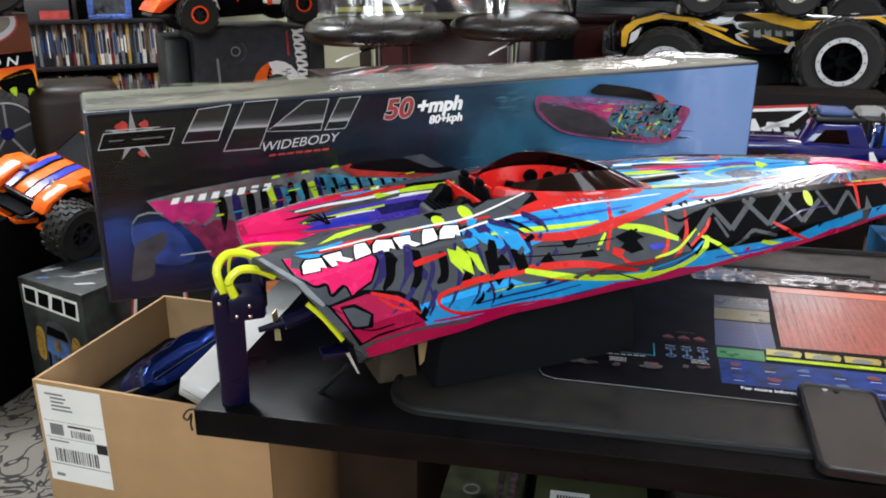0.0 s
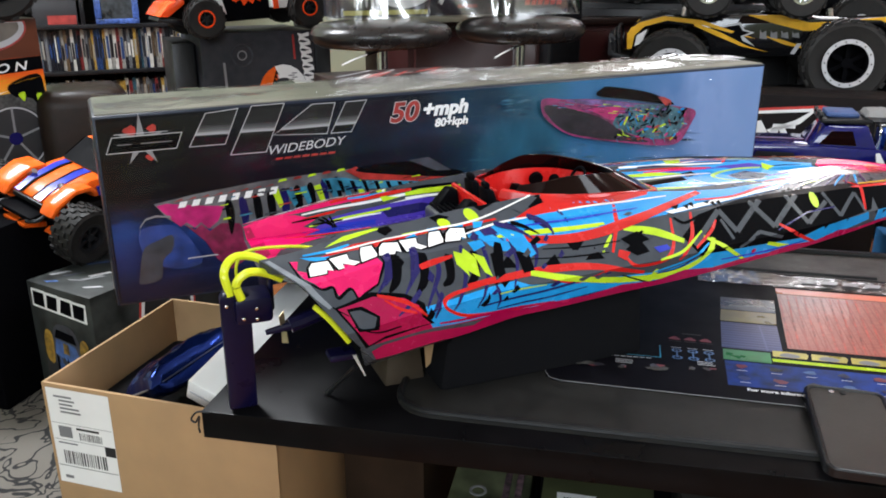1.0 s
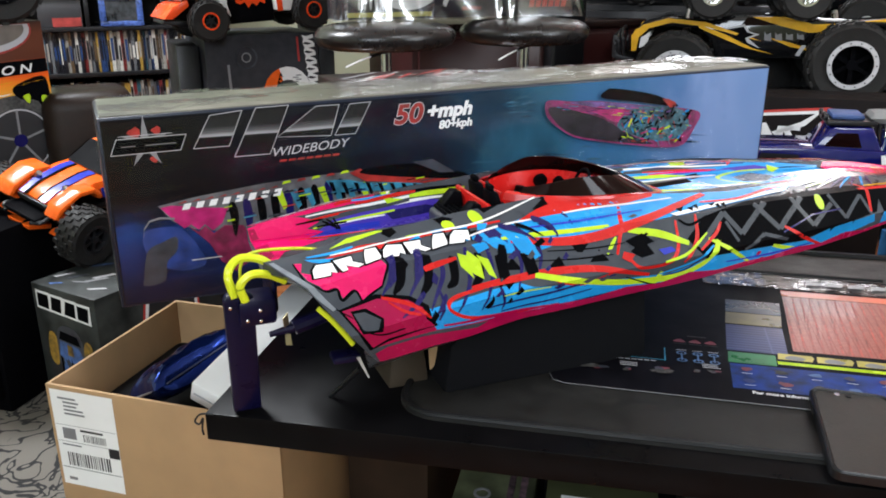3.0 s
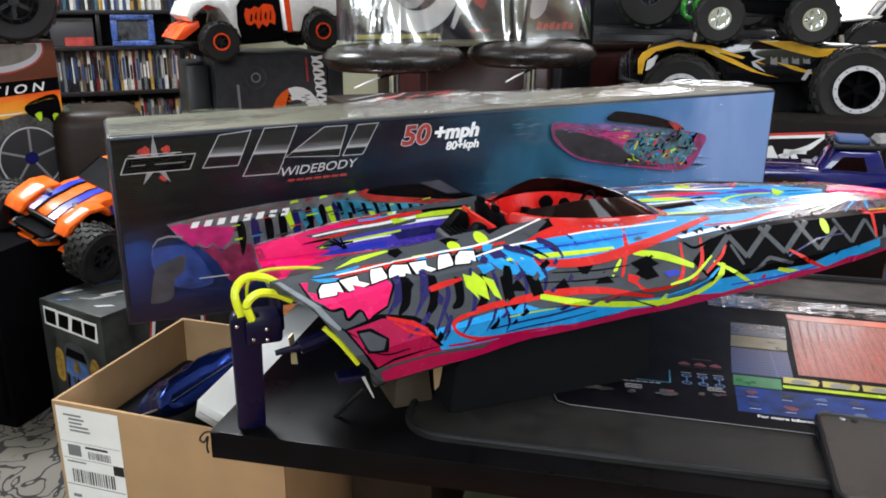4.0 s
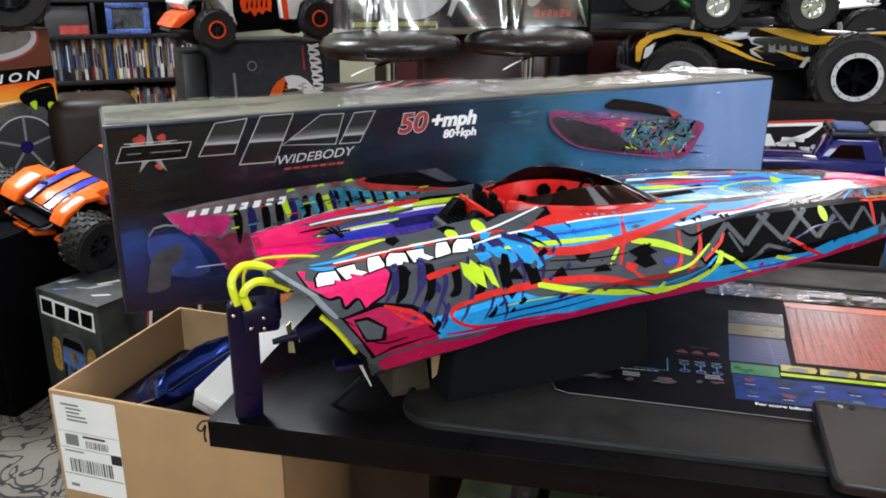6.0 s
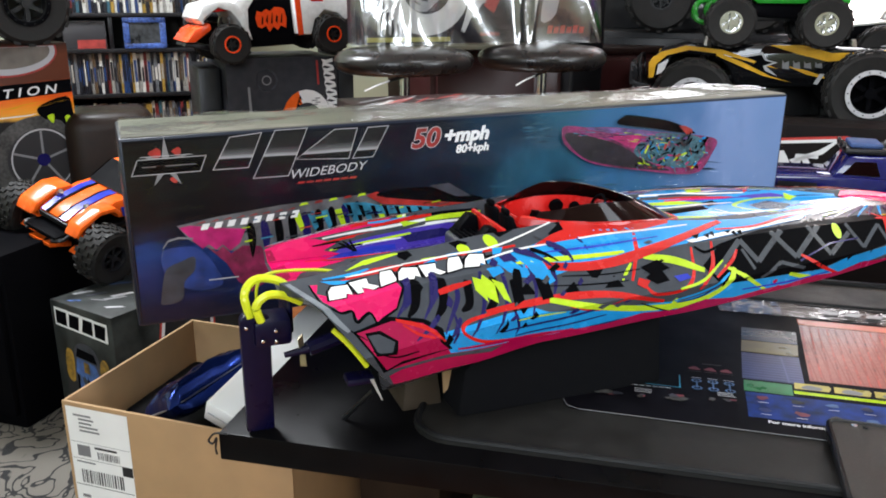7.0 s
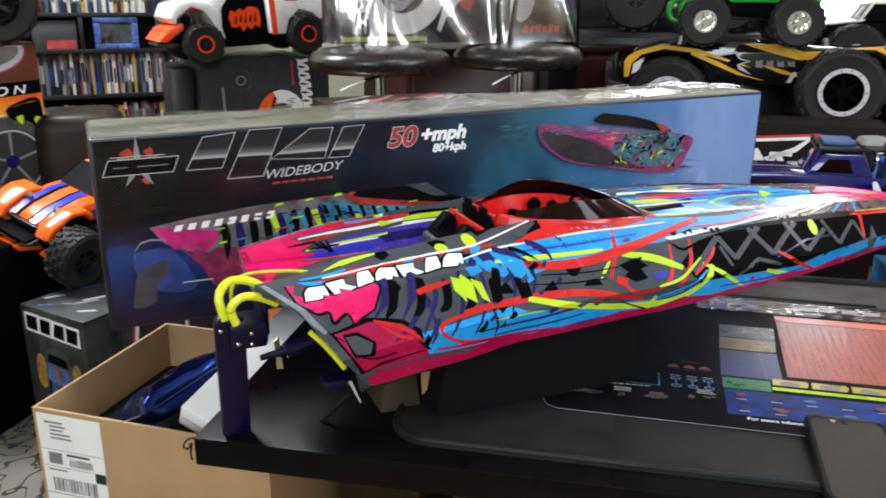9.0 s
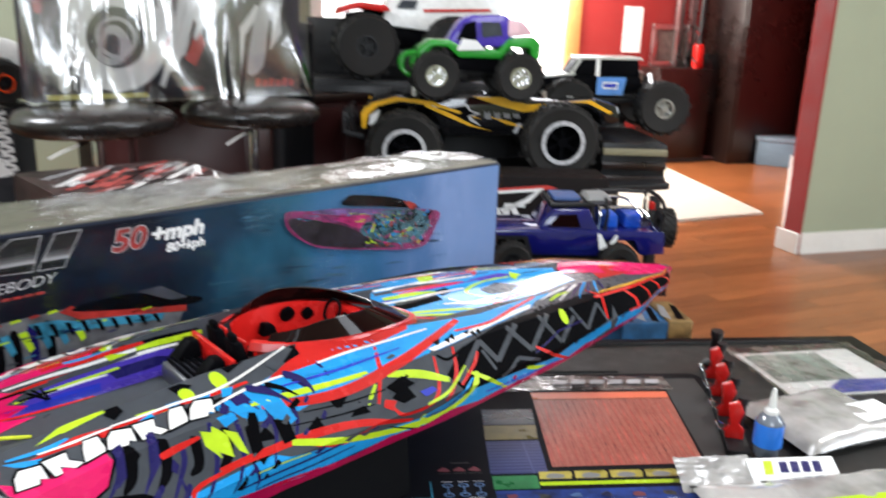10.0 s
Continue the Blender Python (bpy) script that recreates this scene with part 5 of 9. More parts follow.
def ramp_print(name, stops, axis, noise_scale, noise_amount, rough=0.32, stretch=(1.0, 1.0, 3.5)):
    """A printed picture ground: colours that run along one axis in metres, streaked by noise."""
    m = bpy.data.materials.new(name)
    m.use_nodes = True
    nt = m.node_tree
    b = nt.nodes["Principled BSDF"]
    tc = nt.nodes.new("ShaderNodeTexCoord")
    sp = nt.nodes.new("ShaderNodeSeparateXYZ")
    nt.links.new(tc.outputs["Object"], sp.inputs[0])
    mp = nt.nodes.new("ShaderNodeMapping")
    mp.inputs["Scale"].default_value = stretch
    nt.links.new(tc.outputs["Object"], mp.inputs[0])
    ns = nt.nodes.new("ShaderNodeTexNoise")
    ns.inputs["Scale"].default_value, ns.inputs["Detail"].default_value = noise_scale, 7
    nt.links.new(mp.outputs[0], ns.inputs["Vector"])
    mr = nt.nodes.new("ShaderNodeMapRange")
    mr.inputs["To Min"].default_value, mr.inputs["To Max"].default_value = -noise_amount, noise_amount
    nt.links.new(ns.outputs[0], mr.inputs[0])
    ad = nt.nodes.new("ShaderNodeMath")
    nt.links.new(sp.outputs[axis], ad.inputs[0])
    nt.links.new(mr.outputs[0], ad.inputs[1])
    hi = stops[-1][0]
    dv = nt.nodes.new("ShaderNodeMath")
    dv.operation = 'DIVIDE'
    dv.inputs[1].default_value = hi
    nt.links.new(ad.outputs[0], dv.inputs[0])
    rp = nt.nodes.new("ShaderNodeValToRGB")
    els = rp.color_ramp.elements
    while len(els) < len(stops):
        els.new(0.5)
    for e, (p, c) in zip(els, stops):
        e.position, e.color = p / hi, (*c, 1)
    nt.links.new(dv.outputs[0], rp.inputs[0])
    nt.links.new(rp.outputs[0], b.inputs["Base Color"])
    b.inputs["Roughness"].default_value = rough
    b.inputs["Coat Weight"].default_value = 0.04
    b.inputs["Specular IOR Level"].default_value = 0.16
    b.inputs["Coat Roughness"].default_value = 0.12
    return m


SEA = ramp_print("sea_print", [(0, (0.003, 0.0031, 0.0042)), (0.42, (0.0045, 0.006, 0.013)), (0.56, (0.008, 0.028, 0.055)), (0.68, (0.02, 0.09, 0.15)), (0.82, (0.03, 0.12, 0.26)), (0.94, (0.075, 0.16, 0.34)), (1.03, (0.17, 0.26, 0.48)), (1.14, (0.14, 0.235, 0.45))], 0, 7, 0.18, 0.32, (1.6, 1.0, 0.9))
SILVER = ramp_print("silver_print", [(0, (0.004, 0.004, 0.005)), (0.246, (0.005, 0.005, 0.006)), (0.2475, (0.36, 0.36, 0.37)), (0.252, (0.1, 0.1, 0.105)), (0.26, (0.016, 0.016, 0.018)), (0.3, (0.005, 0.005, 0.006))], 2, 5, 0.003)
PRINT_WHITE = mat("white_ink", (0.78, 0.78, 0.78), 0.4, vary=0.05)
PRINT_RED = mat("red_ink", (0.5, 0.04, 0.03), 0.4, vary=0.1)
PRINT_BLUE = mat("blue_ink", (0.012, 0.022, 0.1), 0.35, vary=0.9, scale=40)
LINE = mat("silver_line_ink", (0.45, 0.45, 0.47), 0.35, vary=0.05)
RED_PRINT = mat("scarlet_print_ink", (0.32, 0.02, 0.015), 0.4, vary=0.5, scale=60)
FADED_INK = mat("faded_grey_ink", (0.06, 0.058, 0.055), 0.5, vary=0.7, scale=120, spec=0.15)
layer = [0]


def on_box(material, poly, name="printed_shape", label=""):
    layer[0] += 1
    return part(name, flat(poly, 0.0004 + 0.00003 * layer[0]), material, box_body, label, False)


def outline(poly, w):
    """A closed line of width w round an outline."""
    bm = bmesh.new()
    n = len(poly)
    y = -(0.0004 + 0.00003 * layer[0] + 0.0002)
    inner, outer = [], []
    for i in range(n):
        a, b, c = (Vector(poly[(i + k) % n]) for k in (-1, 0, 1))
        d1, d2 = (b - a).normalized(), (c - b).normalized()
        m = Vector((-(d1.y + d2.y), d1.x + d2.x))
        k = min(2.5, 2 / max(0.3, m.length_squared)) * w / 2
        inner.append(bm.verts.new((b.x + m.x * k, y, b.y + m.y * k)))
        outer.append(bm.verts.new((b.x - m.x * k, y, b.y - m.y * k)))
    for i in range(n):
        f = bm.faces.new((inner[i], inner[(i + 1) % n], outer[(i + 1) % n], outer[i]))
        f.normal_update()
        if f.normal.y > 0:
            f.normal_flip()
    return bm


on_box(SEA, [(0.004, 0.0205), (BL - 0.004, 0.004), (BL - 0.004, BH + 0.004), (0.004, BH - 0.0115)], "picture_ground", "dark blue sea picture fading to pale spray")
WATER_PRINT = ramp_print("deep_blue_water_print", [(0, (0.006, 0.006, 0.012)), (0.045, (0.007, 0.01, 0.035)), (0.085, (0.01, 0.022, 0.1)), (0.118, (0.012, 0.04, 0.17)), (0.134, (0.008, 0.014, 0.045)), (0.15, (0.006, 0.0065, 0.012))], 2, 14, 0.035)
on_box(WATER_PRINT, [(0.006, 0.0215), (0.3, 0.016), (0.3, 0.165), (0.006, 0.165)], "printed_water")
# emblem: a star behind a slanted bar
for cx, cz, r in ((0.044, 0.2605, 0.0062), (0.072, 0.262, 0.0046), (0.066, 0.224, 0.0042)):
    on_box(RED_PRINT, [(cx + r * (1.2 + 0.3 * (i % 2)) * math.cos(i * 0.628), cz + r * (0.8 + 0.3 * (i % 3)) * math.sin(i * 0.628)) for i in range(10)])
on_box(GREY_INK, [(0.057 + (0.036 if i % 2 == 0 else 0.01) * math.sin(i * math.pi / 5) * 0.85, 0.246 + (0.037 if i % 2 == 0 else 0.01) * math.cos(i * math.pi / 5)) for i in range(10)], "star")
bar = [(0.012, 0.232), (0.021, 0.253), (0.11, 0.254), (0.101, 0.233)]
on_box(DARK, bar)
part("printed_line", outline(bar, 0.0009), LINE, box_body, "", False)
on_box(LINE, [(0.024, 0.2562), (0.092, 0.2568), (0.092, 0.2576), (0.024, 0.257)], "emblem_stroke")
on_box(GREY_INK, [(0.026, 0.2422), (0.044, 0.2424), (0.0444, 0.2434), (0.0264, 0.2432)], "emblem_stroke")
on_box(GREY_INK, [(0.056, 0.2424), (0.096, 0.2428), (0.0964, 0.2438), (0.0564, 0.2434)], "emblem_stroke")
# the large slanted title blocks
for blk in ([(0.118, 0.233), (0.143, 0.277), (0.187, 0.281), (0.166, 0.233)],
            [(0.172, 0.217), (0.206, 0.283), (0.252, 0.284), (0.222, 0.217)],
            [(0.234, 0.24), (0.292, 0.28), (0.326, 0.28), (0.312, 0.236)],
            [(0.318, 0.236), (0.342, 0.28), (0.374, 0.281), (0.349, 0.236)]):
    on_box(SILVER, blk, "title_block")
    part("printed_line", outline(blk, 0.0009), LINE, box_body, "", False)
lettering("WIDEBODY", 0.018, pose(0.222, -0.0028, 0.2125, 90, -3, 0) @ Matrix.Diagonal((1.2, 1, 1, 1)), LINE, pbox, shear=0.35)
for k in range(7):
    on_box(RED_PRINT, rect(0.234 + k * 0.013, 0.204 + k * 0.0003, 0.244 + k * 0.013, 0.207 + k * 0.0003, 0.002), "small_print")
lettering("50", 0.04, pose(0.4085, -0.003, 0.2455, 90, -1.5, 0) @ Matrix.Diagonal((1.12, 1, 1, 1)), RED_PRINT, pbox, shear=0.25, bold=0.0012)
lettering("50", 0.04, pose(0.4085, -0.0028, 0.2455, 90, -1.5, 0) @ Matrix.Diagonal((1.12, 1, 1, 1)), LINE, pbox, shear=0.25, bold=0.0023)
lettering("+mph", 0.029, pose(0.461, -0.003, 0.251, 90, -1.5, 0) @ Matrix.Diagonal((1.12, 1, 1, 1)), PRINT_WHITE, pbox, shear=0.25, bold=0.0013)
lettering("80+kph", 0.017, pose(0.482, -0.003, 0.2335, 90, -1.5, 0) @ Matrix.Diagonal((1.08, 1, 1, 1)), PRINT_WHITE, pbox, shear=0.2, bold=0.0007)


def soft(poly, n=4):
    """A rounded outline through the corners given."""
    out, c = [], len(poly)
    for i in range(c):
        p0, p1, p2, p3 = (Vector(poly[(i + k) % c]) for k in (-1, 0, 1, 2))
        for j in range(n):
            u = j / n
            q = 0.5 * (2 * p1 + (p2 - p0) * u + (2 * p0 - 5 * p1 + 4 * p2 - p3) * u * u + (3 * p1 - p0 - 3 * p2 + p3) * u ** 3)
            out.append((q.x, q.y))
    return out


# the large boat picture
PINK_PRINT = mat("pink_print_ink", (0.42, 0.01, 0.13), 0.4, vary=0.5, scale=50)
ROSE_PRINT = mat("rose_print_ink", (0.2, 0.012, 0.06), 0.4, vary=0.8, scale=60)
SHADE_PRINT = mat("slate_print_ink", (0.035, 0.038, 0.05), 0.4, vary=0.7, scale=50)
CYAN_PRINT = mat("cyan_print_ink", (0.03, 0.2, 0.32), 0.4, vary=0.6, scale=60)
rng = random.Random(5)
on_box(mat("grey_print_ink", (0.11, 0.11, 0.12), 0.4, vary=0.6, scale=50), [(0.063, 0.158), (0.117, 0.166), (0.209, 0.175), (0.351, 0.181), (0.362, 0.167), (0.507, 0.152), (0.482, 0.1), (0.271, 0.1), (0.174, 0.105), (0.106, 0.12), (0.08, 0.134)])
on_box(PINK_PRINT, [(0.066, 0.155), (0.08, 0.157), (0.131, 0.148), (0.157, 0.145), (0.147, 0.124), (0.133, 0.114), (0.123, 0.125), (0.114, 0.118), (0.104, 0.127), (0.095, 0.122), (0.083, 0.134)])
on_box(ROSE_PRINT, [(0.1, 0.125), (0.114, 0.115), (0.123, 0.122), (0.134, 0.11), (0.15, 0.12), (0.176, 0.117), (0.19, 0.09), (0.182, 0.061), (0.16, 0.049), (0.141, 0.067), (0.127, 0.096)])
for k in range(9):
    x = 0.158 + k * 0.02
    on_box((DARK, INDIGO, DARK)[k % 3], soft([(x, 0.149 + k * 0.002), (x + 0.009, 0.151 + k * 0.002), (x + 0.013, 0.128), (x + 0.006, 0.1), (x + 0.002, 0.124)], 3))
for k in range(7):
    x = 0.225 + k * 0.021
    on_box((LIME, CYAN_PRINT, CYAN_PRINT)[k % 3], [(x, 0.16), (x + 0.01, 0.162), (x + 0.017, 0.137), (x + 0.011, 0.132)])
on_box(CYAN_PRINT, [(0.3, 0.17), (0.335, 0.168), (0.362, 0.16), (0.475, 0.15), (0.472, 0.138), (0.385, 0.146), (0.315, 0.15)])
for k in range(9):
    x = 0.305 + k * 0.019
    on_box(DARK, [(x, 0.167 - k * 0.0022), (x + 0.007, 0.166 - k * 0.0022), (x + 0.012, 0.148 - k * 0.0015), (x + 0.008, 0.146 - k * 0.0015)])
on_box(RED_PRINT, [(0.337, 0.178), (0.354, 0.183), (0.368, 0.173), (0.507, 0.153), (0.507, 0.143), (0.362, 0.163)])
on_box(DARK, soft([(0.359, 0.181), (0.4, 0.184), (0.445, 0.182), (0.506, 0.166), (0.532, 0.157), (0.507, 0.152), (0.368, 0.172)], 3))
on_box(SHADE_PRINT, [(0.439, 0.185), (0.472, 0.187), (0.51, 0.163), (0.485, 0.164)])
for k in range(5):
    x = 0.235 + k * 0.022
    on_box(LIME if k % 2 == 0 else RED_PRINT, [(x, 0.171 + k * 0.0016), (x + 0.014, 0.173 + k * 0.0016), (x + 0.012, 0.176 + k * 0.0016), (x + 0.003, 0.175 + k * 0.0016)], "printed_stroke")
for k in range(8):
    x = 0.094 + k * 0.0182
    on_box(PRINT_WHITE, [(x, 0.149 + k * 0.0008), (x + 0.01, 0.1495 + k * 0.0008), (x + 0.014, 0.158 + k * 0.0011), (x + 0.004, 0.1575 + k * 0.0011)], "wordmark_block")
    on_box(RED_PRINT, [(x - 0.006, 0.158 + k * 0.0012), (x + 0.008, 0.16 + k * 0.0012), (x + 0.006, 0.162 + k * 0.0012)], "printed_stroke")
for k in range(45):
    x = 0.15 + rng.random() * 0.3
    z = 0.115 + rng.random() * 0.045
    l, w = rng.uniform(0.006, 0.022), rng.uniform(0.0008, 0.0025)
    on_box((DARK, GREY, DARK, CYAN_PRINT, LIME, INDIGO, RED_PRINT, GREY)[k % 8], [(x, z), (x + l, z + l * 0.1), (x + l, z + l * 0.1 + w), (x, z + w)], "printed_stroke")
# the jet drive of the pictured boat and its hose
on_box(mat("blue_jet_ink", (0.012, 0.035, 0.17), 0.4, vary=0.9, scale=35), soft([(0.04, 0.122), (0.068, 0.128), (0.092, 0.122), (0.112, 0.092), (0.118, 0.066), (0.08, 0.062), (0.045, 0.085)]))
on_box(SHADE_PRINT, soft([(0.034, 0.059), (0.043, 0.096), (0.064, 0.107), (0.083, 0.112), (0.081, 0.091), (0.067, 0.077), (0.061, 0.05), (0.034, 0.046)]))
on_box(LINE, rect(0.1, 0.074, 0.142, 0.0758))
hose = [(0.04, 0.117), (0.042, 0.13), (0.05, 0.14), (0.064, 0.143), (0.083, 0.14)]
on_box(GREY_INK, hose + [(x, z - 0.0028) for x, z in reversed(hose)])
# streaks of water round the small boat picture
WAVES = [mat("wave_print_ink", c, 0.35, vary=0.6, scale=40, spec=0.16) for c in ((0.012, 0.04, 0.07), (0.022, 0.075, 0.115), (0.035, 0.1, 0.15))]
r_wave = random.Random(44)
for k in range(54):
    x, z = r_wave.uniform(0.5, 0.98), r_wave.choice((r_wave.uniform(0.1, 0.19), r_wave.uniform(0.1, 0.19), r_wave.uniform(0.24, 0.275)))
    if z > 0.2:
        x = r_wave.uniform(0.585, 0.63)
    l, w, d = r_wave.uniform(0.02, 0.035 if z > 0.2 else 0.07), r_wave.uniform(0.0008, 0.003), r_wave.uniform(-0.12, 0.06)
    on_box(WAVES[k % 3], [(x, z), (x + l * 0.5, z + l * d * 0.5 - w * 0.5), (x + l, z + l * d), (x + l * 0.5, z + l * d * 0.5 + w)], "printed_wave")
# the small boat picture
HULL_PRINT = mat("dark_magenta_ink", (0.16, 0.012, 0.075), 0.4, vary=0.9, scale=70)
TEAL_PRINT = mat("teal_ink", (0.03, 0.1, 0.13), 0.4, vary=0.9, scale=120)
VIOLET_PRINT = mat("violet_ink", (0.1, 0.05, 0.17), 0.4, vary=0.9, scale=80)
on_box(HULL_PRINT, soft([(0.668, 0.26), (0.68, 0.265), (0.714, 0.261), (0.769, 0.258), (0.856, 0.246), (0.944, 0.235), (0.986, 0.224), (0.978, 0.2), (0.955, 0.17), (0.91, 0.168), (0.845, 0.178), (0.774, 0.19), (0.727, 0.201), (0.697, 0.217), (0.673, 0.237)]))
on_box(mat("plum_ink", (0.014, 0.008, 0.016), 0.4, vary=0.9, scale=60), soft([(0.674, 0.248), (0.692, 0.253), (0.77, 0.232), (0.811, 0.212), (0.853, 0.19), (0.89, 0.176), (0.836, 0.182), (0.774, 0.193), (0.727, 0.204), (0.697, 0.221)]))
on_box(VIOLET_PRINT, soft([(0.714, 0.259), (0.769, 0.257), (0.856, 0.245), (0.9, 0.24), (0.848, 0.234), (0.77, 0.247)]))
on_box(PINK_PRINT, soft([(0.76, 0.243), (0.835, 0.24), (0.84, 0.222), (0.806, 0.221), (0.779, 0.233)]))
on_box(TEAL_PRINT, soft([(0.81, 0.214), (0.842, 0.241), (0.898, 0.241), (0.945, 0.232), (0.962, 0.214), (0.958, 0.196), (0.935, 0.182), (0.905, 0.18), (0.853, 0.192)], 3))
on_box(DARK, soft([(0.776, 0.263), (0.784, 0.275), (0.801, 0.277), (0.872, 0.265), (0.914, 0.251), (0.937, 0.239), (0.911, 0.241), (0.847, 0.252)]))
on_box(RED_PRINT, [(0.9, 0.254), (0.914, 0.253), (0.93, 0.246), (0.93, 0.238), (0.918, 0.238)])
for k in range(190):
    u = rng.random()
    x, z = 0.815 + u * 0.145, 0.184 + rng.random() * 0.054 - 0.01 * u
    d, l, w = rng.uniform(-1.3, 1.3), rng.uniform(0.005, 0.015), rng.uniform(0.0014, 0.0034)
    dx, dz = l * math.cos(d), l * math.sin(d)
    on_box((DARK, SHADE_PRINT, LIME, DARK, CYAN_PRINT, DARK, RED_PRINT, TEAL_PRINT, DARK, PINK_PRINT, VIOLET_PRINT, DARK, CYAN)[k % 13], [(x, z), (x + dx, z + dz), (x + dx - w, z + dz + w), (x - w, z + w)], "printed_stroke")
for k in range(60):
    x = 0.685 + rng.random() * 0.2
    z = 0.259 - (x - 0.69) * 0.11 - rng.random() * 0.014
    l, w = rng.uniform(0.005, 0.018), rng.uniform(0.0006, 0.0016)
    on_box((HULL_PRINT, INDIGO, LIME, VIOLET_PRINT, CYAN_PRINT, PINK_PRINT, SHADE_PRINT)[k % 7], [(x, z), (x + l, z - l * 0.12), (x + l, z - l * 0.12 + w), (x, z + w)], "printed_stroke")

# ---- carton: label and contents ----
LZ, LX = CH - 0.006, 0.006
front = [c for c in carton.children if c.name.startswith("carton_wall")][0]


def on_carton(material, poly, k, name="printed_bar"):
    return part(name, flat(poly, 0.0006 + 0.0002 * k), material, label_ob if k else front, "", False)


label_ob = on_carton(PAPER, rect(LX, LZ - 0.155, LX + 0.104, LZ), 0, "shipping_label")
tagged(label_ob, "white shipping label with barcodes")
for i, (x, w) in enumerate(((0.012, 0.03), (0.02, 0.026), (0.02, 0.022), (0.02, 0.032), (0.02, 0.034))):
    on_carton(GREY_INK, rect(LX + x, LZ - 0.014 - i * 0.006, LX + x + w, LZ - 0.011 - i * 0.006), 1)
on_carton(GREY_INK, rect(LX + 0.002, LZ - 0.056, LX + 0.102, LZ - 0.0553), 1)
on_carton(GREY_INK, rect(LX + 0.012, LZ - 0.078, LX + 0.034, LZ - 0.06), 1)
on_carton(INK, rect(LX + 0.042, LZ - 0.063, LX + 0.08, LZ - 0.0595), 1)
x = LX + 0.046
while x < LX + 0.082:
    w = rng.uniform(0.0006, 0.0022)
    on_carton(INK, rect(x, LZ - 0.079, x + w, LZ - 0.067), 1, "barcode_bar")
    x += w + rng.uniform(0.0008, 0.002)
on_carton(GREY_INK, rect(LX + 0.002, LZ - 0.083, LX + 0.102, LZ - 0.0822), 1)
on_carton(GREY_INK, rect(LX + 0.008, LZ - 0.089, LX + 0.04, LZ - 0.0865), 1)
on_carton(INK, rect(LX + 0.086, LZ - 0.098, LX + 0.1035, LZ - 0.0825), 1)
x = LX + 0.014
while x < LX + 0.084:
    w = rng.uniform(0.0008, 0.003)
    on_carton(INK, rect(x, LZ - 0.122, x + w, LZ - 0.1), 1, "barcode_bar")
    x += w + rng.uniform(0.001, 0.0025)
on_carton(INK, rect(LX + 0.002, LZ - 0.1265, LX + 0.102, LZ - 0.1255), 1)
on_carton(GREY_INK, rect(LX + 0.01, LZ - 0.147, LX + 0.024, LZ - 0.142), 1)

FOIL = mat("blue_foil", (0.014, 0.035, 0.2), 0.15, 0.85, vary=0.5, scale=20, bump=0.5, bump_scale=30)


def pillow(w, h, t, n=18, seed=3):
    r = random.Random(seed)
    bm = bmesh.new()
    top, bot = {}, {}
    for i in range(n + 1):
        for j in range(n + 1):
            u, v = i / n * 2 - 1, j / n * 2 - 1
            k = max(0, (1 - u ** 4) * (1 - v ** 4)) ** 0.5
            x, y = u * w / 2 * (1 - 0.06 * (1 - v * v)), v * h / 2 * (1 - 0.08 * (1 - u * u))
            wr = 0.12 * t * noise.noise(Vector((u * 3, v * 3, seed)))
            top[i, j] = bm.verts.new((x, y, t * k / 2 + wr * k))
            bot[i, j] = bm.verts.new((x, y, -t * k / 2 + wr * k))
    for i in range(n):
        for j in range(n):
            bm.faces.new((top[i, j], top[i + 1, j], top[i + 1, j + 1], top[i, j + 1]))
            bm.faces.new((bot[i, j], bot[i, j + 1], bot[i + 1, j + 1], bot[i + 1, j]))
    bmesh.ops.remove_doubles(bm, verts=list(bm.verts), dist=1e-5)
    return bm


long_ax = Vector((math.cos(radians(34)), math.sin(radians(34)), 0.13)).normalized()
side_ax = Vector((0.08, 1.14, -0.42))
side_ax = (side_ax - long_ax * side_ax.dot(long_ax)).normalized()
up_ax = long_ax.cross(side_ax)
POUCH = Matrix.Translation((0.08, 0.0, 0.362)) @ Matrix((long_ax, side_ax, up_ax)).transposed().to_4x4()
bag = thing("foil_pouch", POUCH, "shiny dark blue foil pouch with silver seam inside the carton", "pouch")
part("pouch", pillow(0.175, 0.085, 0.052, 22), FOIL, bag)
part("seal_edge", bm_plate(rounded_rect(-0.088, -0.043, 0.088, 0.04, 0.03), -0.0006, 0.0006), STEEL, bag, "thin crimped silver seam")
wbox = thing("white_box", pose(0.075, -0.076, 0.372, 0, 0, 43) @ pose(0, 0, 0, 0, -12, 0) @ pose(0, 0, 0, 22, 0, 0), "long bright white cardboard box lying inside the carton", "box")
part("box_body", bm_box(0, -0.11, -0.036, 0.3, 0, 0, 0.002), CARD_WHITE, wbox)
part("box_flap", bm_box(0.002, -0.106, 0.0003, 0.296, -0.03, 0.0014, 0.0005), CARD_WHITE, wbox)
part("end_crease", bm_box(-0.0012, -0.1, -0.02, -0.0002, -0.006, -0.018), LINE, wbox)
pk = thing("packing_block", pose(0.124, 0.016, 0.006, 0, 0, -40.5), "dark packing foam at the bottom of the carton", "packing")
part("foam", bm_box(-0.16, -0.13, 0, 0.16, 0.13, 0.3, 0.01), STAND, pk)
cord = thing("cord", pose(0.066, -0.306, TOP_Z, 0, 0, -35), "thin black cord loop hanging at the table corner", "cord")
